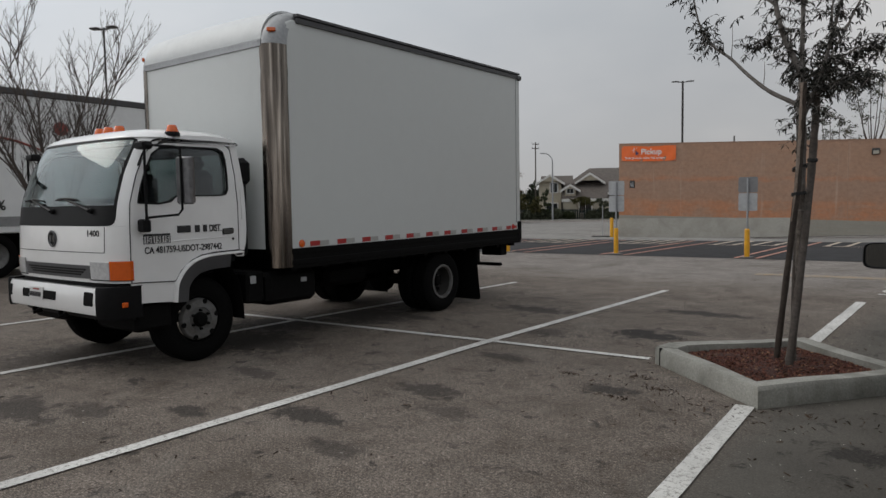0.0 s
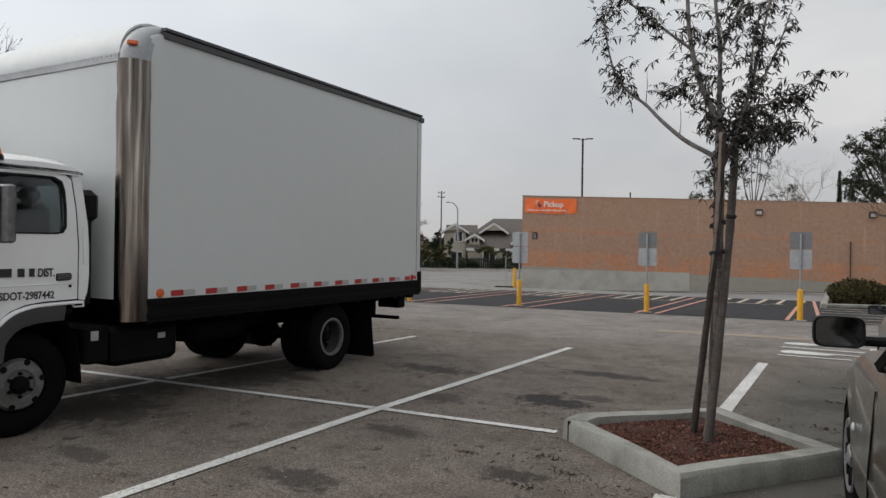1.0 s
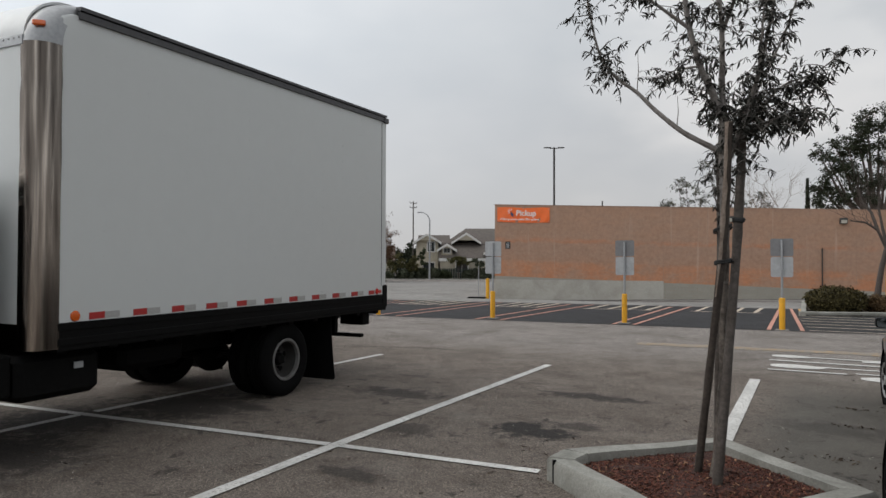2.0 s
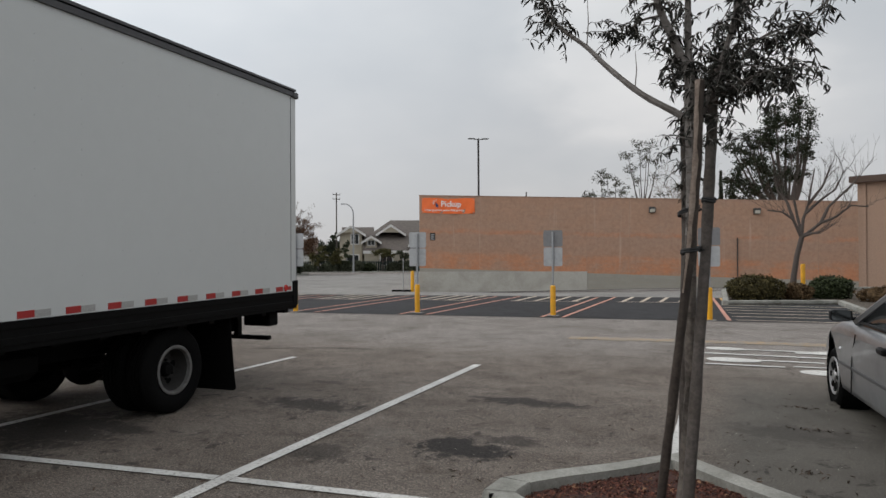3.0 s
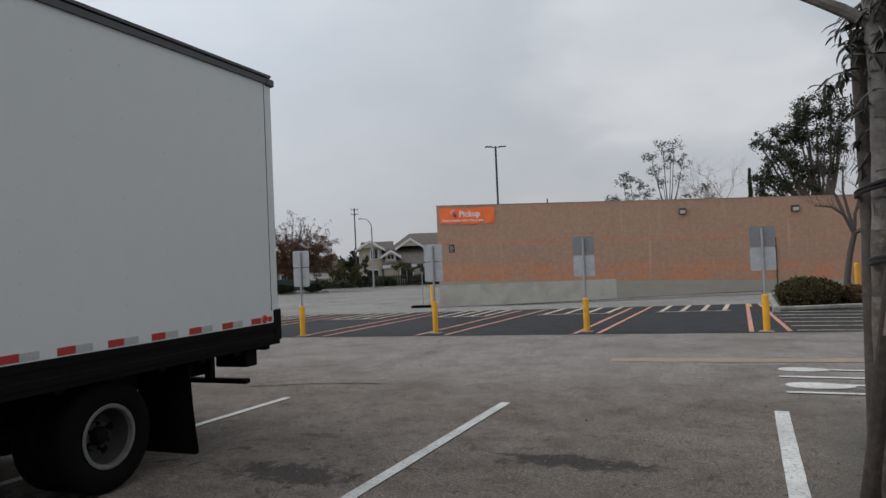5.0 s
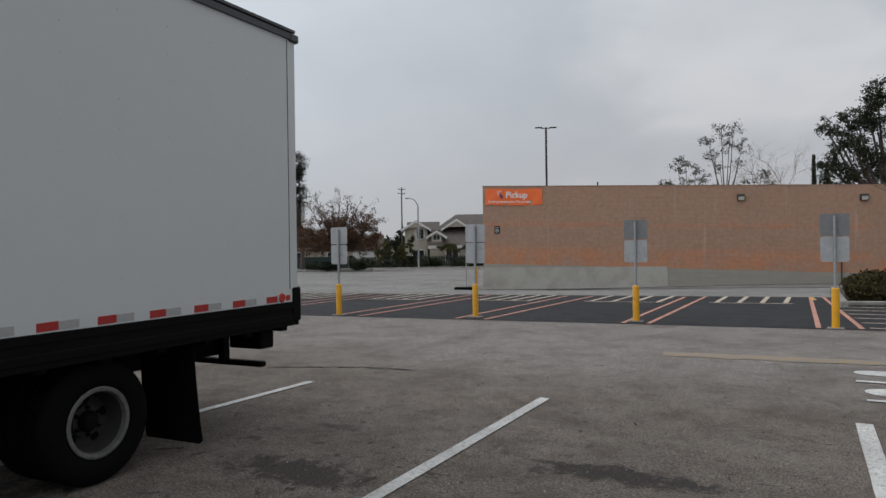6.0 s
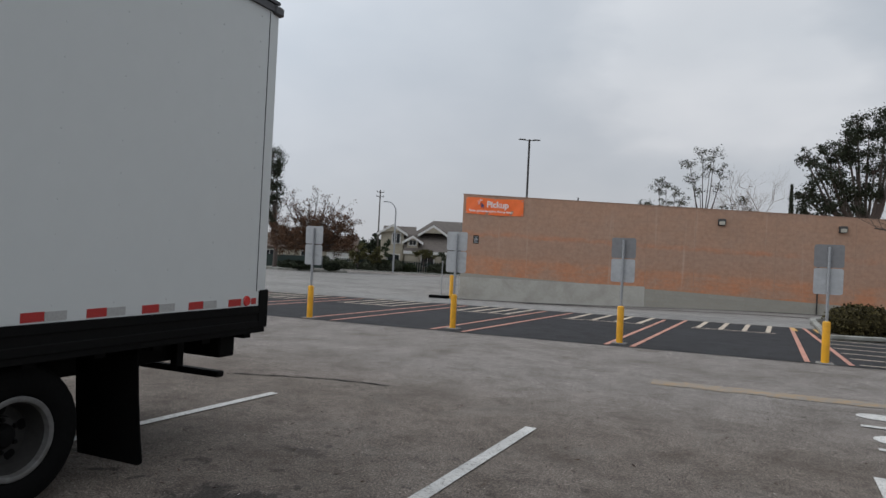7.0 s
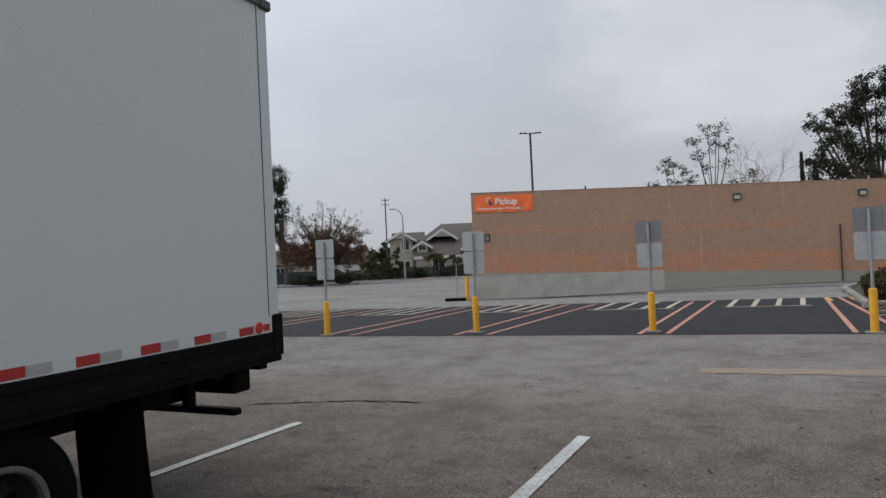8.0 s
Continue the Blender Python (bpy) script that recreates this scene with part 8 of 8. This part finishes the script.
rnd = random.Random(77)
GS = "garden shrub by the street"
for i, (u, r, h, mt, lb) in enumerate(((-8.6, 1.0, 1.3, "leaf_far", "low greyish " + GS), (-7.4, 0.9, 1.0, "leaf_far", "low dark " + GS), (-4.9, 1.0, 1.2, "leaf_far", "low dark " + GS), (-3.0, 0.8, 1.4, "leaf_far", "greyish " + GS),
                                       (-1.2, 0.9, 1.5, "leaf_far", "greyish " + GS), (0.4, 0.8, 1.1, "leaf_shrub", "low dark " + GS), (3.6, 0.8, 1.2, "leaf_far", "greyish " + GS), (-10.6, 1.1, 1.6, "leaf_far", "greyish " + GS), (5.8, 1.0, 1.5, "leaf_far", "low dark " + GS))):
    p = pose(-47.5, 81.6, 0, 0, 0, 31) @ Vector((u, rnd.uniform(-0.3, 0.4), 0))
    shrub(p.x, p.y, r, r * 0.9, h, lb, 20 + i, mt, 700, HZ, 0.2, "garden_shrub")

sl = thing("street_lamp", "tall grey street lamp with a curved arm", "street lamp", m=pose(-47.9, 79.1, HZ, 0, 0, 31))
arm = [(0, 0, 0), (0, 0, 7.7), (-0.05, 0, 8.05), (-0.22, 0, 8.4), (-0.5, 0, 8.7), (-0.85, 0, 8.87), (-1.1, 0, 8.9)]
part("pole", Geo().tube(arm, [0.13, 0.09, 0.07, 0.06, 0.06, 0.055, 0.05], 10), "galv", sl)
part("lamp_head", Geo().box(-1.6, -1.05, -0.12, 0.12, 8.82, 8.96, 0.04), "galv", sl)
up = thing("utility_pole", "far wooden utility pole with two crossarms", "utility pole", m=pose(-61, 95.5, -1.0, 0, 0, 60))
part("pole", Geo().cyl((0, 0, 0), (0, 0, 12.2), 0.12, 0.09, 10), "stake", up)
for z in (11.9, 11.2):
    arm_ = part("crossarm", Geo().box(-0.6, 0.6, -0.05, 0.05, z - 0.05, z + 0.05), "stake", up)
    for x in (-0.6, 0.6):
        part("insulator", Geo().cyl((x, 0, z), (x, 0, z + 0.25), 0.05, n=8), "galv", arm_)
solo("roof_vent", Geo().cyl((-18.2, 58.0, 3.0), (-18.2, 58.0, 6.6), 0.06, n=8), "pole_dark", "thin dark vent pipe on the shop roof", "vent pipe")

# trees behind the wall and across the street
far_tree("bare_far_tree", "far bare tree with fine pale twigs", -5.6, 66.5, 9.2, (0.05, 0), 0.12, 5, 16, "", "twig_pale", 0.2, 4, 0.5, 0.46, 0.95, (3, 4), 1, "", 0.15)
cy_ = thing("cypress", "narrow dark cypress tip behind the wall", "tree", m=pose(-3.35, 66, -0.5))
q = Geo()
rnd = random.Random(31)
for _ in range(2600):
    z = rnd.uniform(0.5, 8.9)
    r = 0.36 * (1 - (z / 9.0) ** 1.8)
    a = rnd.uniform(0, 6.283)
    k = rnd.uniform(0.6, 1.0)
    clump(q, (r * k * math.cos(a), r * k * math.sin(a), z), 0.05, 0.12, 2, rnd, -1.6)
part("trunk", Geo().cyl((0, 0, 0), (0, 0, 8.7), 0.16, 0.02, 8), "twig", cy_)
tagged(part("crown", q, "leaf_dark", cy_, smooth=False), kind="stuff")


def big_crown(name, label, x, y, lumps, trunk, seed, mat, n=700, leaf=0.28, bark="twig", fork=0.45, tufts=7, thin=0.38):
    """A crown of leafy boughs of several sizes: each bough is a spray of uneven tufts on its own twigs, with gaps between."""
    rn = random.Random(seed)
    ob = thing(name, label, "tree", "", pose(x, y, gz(x, y)))
    w = Geo()
    q_ = Geo()
    top = max(lumps, key=lambda b: b[2])
    knee = Vector((top[0] * 0.15, top[1] * 0.15, top[2] * fork))
    w.tube([(0, 0, 0), (0.05, 0, knee.z * 0.5), knee], [trunk, trunk * 0.85, trunk * 0.7], 10)
    for bx, by, bz, br in lumps:
        c = Vector((bx, by, bz))
        mid = knee.lerp(c, 0.5) + Vector((0.12 * bx + rn.uniform(-0.15, 0.15) * br, rn.uniform(-0.2, 0.2), -0.04 * bz))
        w.tube([knee, knee.lerp(mid, 0.5) + Vector((0.06 * bx, 0, 0)), mid, mid.lerp(c, 0.6), c], [trunk * 0.5, trunk * 0.42, trunk * 0.3, trunk * 0.2, 0.025], 6, cap=False)
        for _ in range(tufts):
            v = Vector((rn.gauss(0, 1), rn.gauss(0, 1), rn.gauss(0.1, 0.8))).normalized() * br * rn.uniform(0.35, 1.05)
            p = c + v
            w.tube([c - v * 0.15, c + v * 0.5 + Vector((0, 0, 0.05 * br)), p], [trunk * 0.12, trunk * 0.08, 0.012], 4, cap=False)
            rr = br * thin * rn.uniform(0.6, 1.3)
            for _ in range(int(n * br * br / tufts)):
                u = Vector((rn.gauss(0, 0.5), rn.gauss(0, 0.5), rn.gauss(0, 0.4))) * rr
                clump(q_, p + u, 0.12 * br, leaf, 2, rn, 0.4)
    part("trunk", w, bark, ob)
    tagged(part("crown", q_, mat, ob, smooth=False), kind="stuff")
    return ob


big_crown("gum_tree", "airy gum tree with pale forked limbs", -12.3, 65.5, [(-1.7, 0, 7.4, 0.8), (-2.2, 0, 6.5, 0.7), (-1.2, 0, 8.8, 0.8), (-0.6, 0.2, 9.4, 0.7), (0.2, 0, 8.7, 0.7), (0.7, 0.1, 7.8, 0.7), (-0.4, 0, 7.6, 0.6), (1.3, 0, 7.0, 0.5), (-1.2, 0, 6.2, 0.6), (-2.6, 0, 7.6, 0.55)], 0.13, 81, "leaf_grey", 280, 0.13, "twig", 0.42, 8, 0.45)
big_crown("gum_tree", "taller airy gum tree with thin dark limbs", -9.8, 66.0, [(-0.9, 0, 9.6, 0.75), (-1.3, 0, 10.9, 0.75), (-0.3, 0.2, 11.9, 0.75), (0.6, 0, 11.4, 0.85), (1.3, 0, 10.2, 0.7), (0.3, 0, 10.2, 0.7), (-0.4, 0, 8.6, 0.55), (1.0, 0, 8.8, 0.55)], 0.13, 82, "leaf_grey", 260, 0.13, "twig", 0.5, 8, 0.45)
big_crown("gum_tree", "small dark gum tree behind the wall", -7.75, 66.0, [(-0.6, 0, 7.2, 0.5), (-0.3, 0, 6.5, 0.5), (0.6, 0, 7.4, 0.55), (1.0, 0, 7.9, 0.5), (1.4, 0, 7.0, 0.5), (0.5, 0, 6.4, 0.4)], 0.09, 83, "leaf_grey", 300, 0.13, "twig", 0.6, 7, 0.45)
big_crown("large_dark_tree", "large dense dark green tree behind the shop", 1.4, 64, [(-0.6, 0, 13.3, 0.94), (1.2, 0, 13.4, 1.04), (1.9, 0, 12.2, 0.73), (0.2, 0.3, 12.4, 1.14), (1.4, 0, 10.9, 1.14), (-1.2, 0, 12.0, 1.04), (-0.6, 0.3, 10.6, 1.3), (0.6, 0, 9.6, 1.3), (-1.8, 0, 10.9, 0.94), (-2.2, 0.2, 10.0, 1.04), (-3.9, 0, 10.8, 0.68), (-3.3, 0, 10.3, 0.62), (-2.7, 0, 11.2, 0.52), (-3.2, 0, 9.1, 0.73), (-3.8, 0, 8.0, 0.83), (-3.0, 0.2, 7.5, 1.14), (-1.6, 0, 8.6, 1.35), (-0.4, 0.3, 8.1, 1.35), (-1.8, 0, 7.0, 1.14), (-0.4, 0, 7.0, 1.04), (0.8, 0, 8.1, 0.83), (1.7, 0, 9.6, 0.62), (-3.7, 0, 6.8, 0.73)], 0.34, 61, "leaf_dark", 560, 0.15, "twig", 0.35, 12, 0.42)
big_crown("bushy_far_tree", "low bushy tree showing over the wall", -16.8, 68, [(-0.6, 0, 6.1, 0.5), (0.4, 0, 6.3, 0.5), (1.2, 0, 6.0, 0.45)], 0.12, 62, "leaf_grey", 420, 0.15)


def autumn_tree(x, y, rx, zc, rz):
    """A wide dome of bare twigs from one low fork, with withered leaves left on its lower half."""
    rn = random.Random(71)
    ob = thing("autumn_tree", "wide tree with withered reddish-brown leaves and bare twigs", "tree", m=pose(x, y, gz(x, y) - 0.1))
    w, q, tips = Geo(), Geo(), []
    w.tube([(0, 0, 0), (0.05, 0, 0.8), (0, 0, 1.6)], [0.24, 0.19, 0.17], 9)
    for k in range(62):
        a, b = 2.4 * k, math.asin(rn.uniform(-0.55, 1.0))
        end = Vector((rx * math.cos(b) * math.cos(a), rx * 0.9 * math.cos(b) * math.sin(a), zc + rz * math.sin(b))) * rn.uniform(0.9, 1.04)
        base = Vector((0, 0, 1.6))
        mid = base.lerp(end, 0.5) + Vector((rn.uniform(-0.3, 0.3), rn.uniform(-0.3, 0.3), 0.45))
        P = [base, base.lerp(mid, 0.5) + Vector((0, 0, 0.15)), mid, mid.lerp(end, 0.55), end]
        w.tube(P, [0.075, 0.058, 0.043, 0.026, 0.012], 5, cap=False)
        for _ in range(9):
            f = rn.uniform(1.2, 4.0)
            i = min(int(f), 3)
            d = (P[i + 1] - P[i]).normalized() + Vector((rn.gauss(0, 0.6), rn.gauss(0, 0.6), rn.gauss(0.15, 0.5)))
            grow(w, P[i].lerp(P[i + 1], f - i), d, rn.uniform(0.5, 0.95), 0.02, 1, rn, tips, 0.7, 0.1, (2, 3), 4, 0.7)
    for p, v in tips:
        low = smoothstep(zc + rz * 0.7, zc - rz * 0.3, p.z) if p.z < zc + rz * 0.7 else 0.0
        if rn.random() < 0.5 + 0.5 * low:
            clump(q, p, 0.30, 0.15, 6 + int(9 * low), rn, 0.4)
    part("trunk", w, "twig", ob)
    tagged(part("crown", q, "leaf_brown", ob, "withered reddish-brown leaves", smooth=False), kind="stuff")


autumn_tree(-48.9, 64.1, 4.6, 4.7, 3.9)
big_crown("tall_hanging_tree", "tall tree with hanging grey-green foliage", -59.7, 70.6, [(-1.0, 0, 13.6, 1.2), (-1.4, 0, 11.6, 1.4), (-0.6, 0, 9.8, 1.1), (-1.6, 0, 8.0, 1.3), (-0.9, 0, 6.2, 1.0), (-2.6, 0, 12.6, 1.2), (-0.3, 0, 12.4, 0.8), (-0.2, 0, 8.6, 0.7)], 0.3, 72, "leaf_dark", 700, 0.16, "twig", 0.3, 12, 0.5)
M["leaf_garden"] = material("yellowish_garden_leaf", (0.085, 0.08, 0.033), 0.7, spread=0.6, spec=0.12)
big_crown("bushy_far_tree", "far dark leafy tree beyond the trailer", -62.3, 30.6, [(-0.5, -1.0, 10.2, 0.7), (0.0, 0.0, 11.2, 0.8), (0.3, 1.0, 10.4, 0.8), (0.0, -2.0, 9.8, 0.6), (0.2, 2.0, 9.6, 0.7), (0, 0, 9.2, 0.8)], 0.2, 63, "leaf_dark", 420, 0.16)
# small trees in the front gardens
for i, (u, mt, lb, lumps) in enumerate(((-6.1, "leaf_garden", "bushy dark green garden tree", [(-0.7, 0, 2.2, 0.7), (0.3, 0, 2.9, 0.75), (0.9, 0, 2.1, 0.6), (-0.1, 0, 1.5, 0.7)]),
                                        (-4.2, "leaf_garden", "bushy dark green garden tree", [(-0.5, 0, 1.9, 0.65), (0.4, 0, 2.5, 0.7), (0.9, 0, 1.7, 0.6), (0, 0, 1.2, 0.6)]),
                                        (-2.5, "leaf_shrub", "tall narrow dark garden tree", [(0, 0, 3.7, 0.5), (-0.3, 0, 2.9, 0.55), (0.3, 0, 2.2, 0.55), (0, 0, 1.4, 0.5)]),
                                        (2.3, "leaf_garden", "small round-crowned garden tree on a thin stem", [(-1.0, 0, 2.5, 0.55), (-0.2, 0, 2.9, 0.65), (0.7, 0, 2.7, 0.6), (1.3, 0, 2.2, 0.45), (0.1, 0, 2.2, 0.5)]),
                                        (4.9, "leaf_far", "loose greyish garden tree", [(-0.4, 0, 2.3, 0.6), (0.4, 0, 2.0, 0.6), (0, 0, 1.3, 0.5)]))):
    p = pose(-47.5, 81.4, 0, 0, 0, 31) @ Vector((u, 0, 0))
    gt = big_crown("garden_tree", lb, p.x, p.y, lumps, 0.07, 400 + i, mt, 1100, 0.15)
    gt.location.z = HZ
solo("street_bed", Geo().prism([(-53.6, 60.3), (-45.6, 64.6), (-45.2, 65.4), (-54.1, 62.0)], [(HZ - 0.2, 0), (-0.62, 0), (-0.58, 0.05)], "z"), "curb", "kerbed bed by the street", "planter")
shrub(-50.3, 62.9, 2.2, 0.8, 0.8, "low trimmed hedge in the street bed", 88, "leaf_dark", 900, -0.6, 0.15, "hedge")
shrub(-46.6, 64.6, 0.8, 0.7, 0.7, "low round shrub in the street bed", 89, "leaf_dark", 500, -0.6, 0.15, "hedge")
# tree line far off
for i, (x, y, w_) in enumerate(((-95, 128, 16), (-66, 140, 14), (-120, 110, 16), (-80, 150, 18))):
    rn = random.Random(300 + i)
    lumps = [(rn.uniform(-w_, w_), rn.uniform(-2, 2), rn.uniform(1.5, 5.0), rn.uniform(1.6, 2.8)) for _ in range(12)]
    big_crown("far_tree", "dark far line of trees beyond the houses", x, y, lumps, 0.3, 310 + i, "leaf_dark", 60, 0.7)


# ---- wall blocks, course by course: the courses of the middle stretch are single blocks ----
SHARED = {}
for band, (za, zb) in {"wall_base": (-1.0, 0.4), "wall_paint": (0.4, 4.5)}.items():
    g = Geo()
    n = max(1, round((zb - za) / BH))
    for k in range(n):
        z = za + (zb - za) * k / n
        u = U0 - (BL / 2 if k % 2 else 0.0)
        while u < U1 + 0.2:
            a, b = max(u, U0), min(u + BL, U1 + 0.4)
            if b - a > 0.1:
                if -10.4 < a < -1.0 and b - a > BL - 0.01 and z > -0.4:
                    if band not in SHARED:
                        w = block_mesh(BL, (zb - za) / n, band)
                        w.v = [(x, y, zz + TOP_SLOPE * x) for x, y, zz in w.v]
                        SHARED[band] = w.mesh("block", band, False)
                    ob = new("block", SHARED[band])
                    ob.parent = shop
                    ob.location = (a, 0, z + TOP_SLOPE * (a + 1))
                else:
                    w = block_mesh(b - a, (zb - za) / n, band)
                    g.add([(x + a, y, zz + z + TOP_SLOPE * (x + a + 1)) for x, y, zz in w.v], w.f)
            u += BL
    tagged(part("block_course", g, band, shop, smooth=False), kind="stuff")
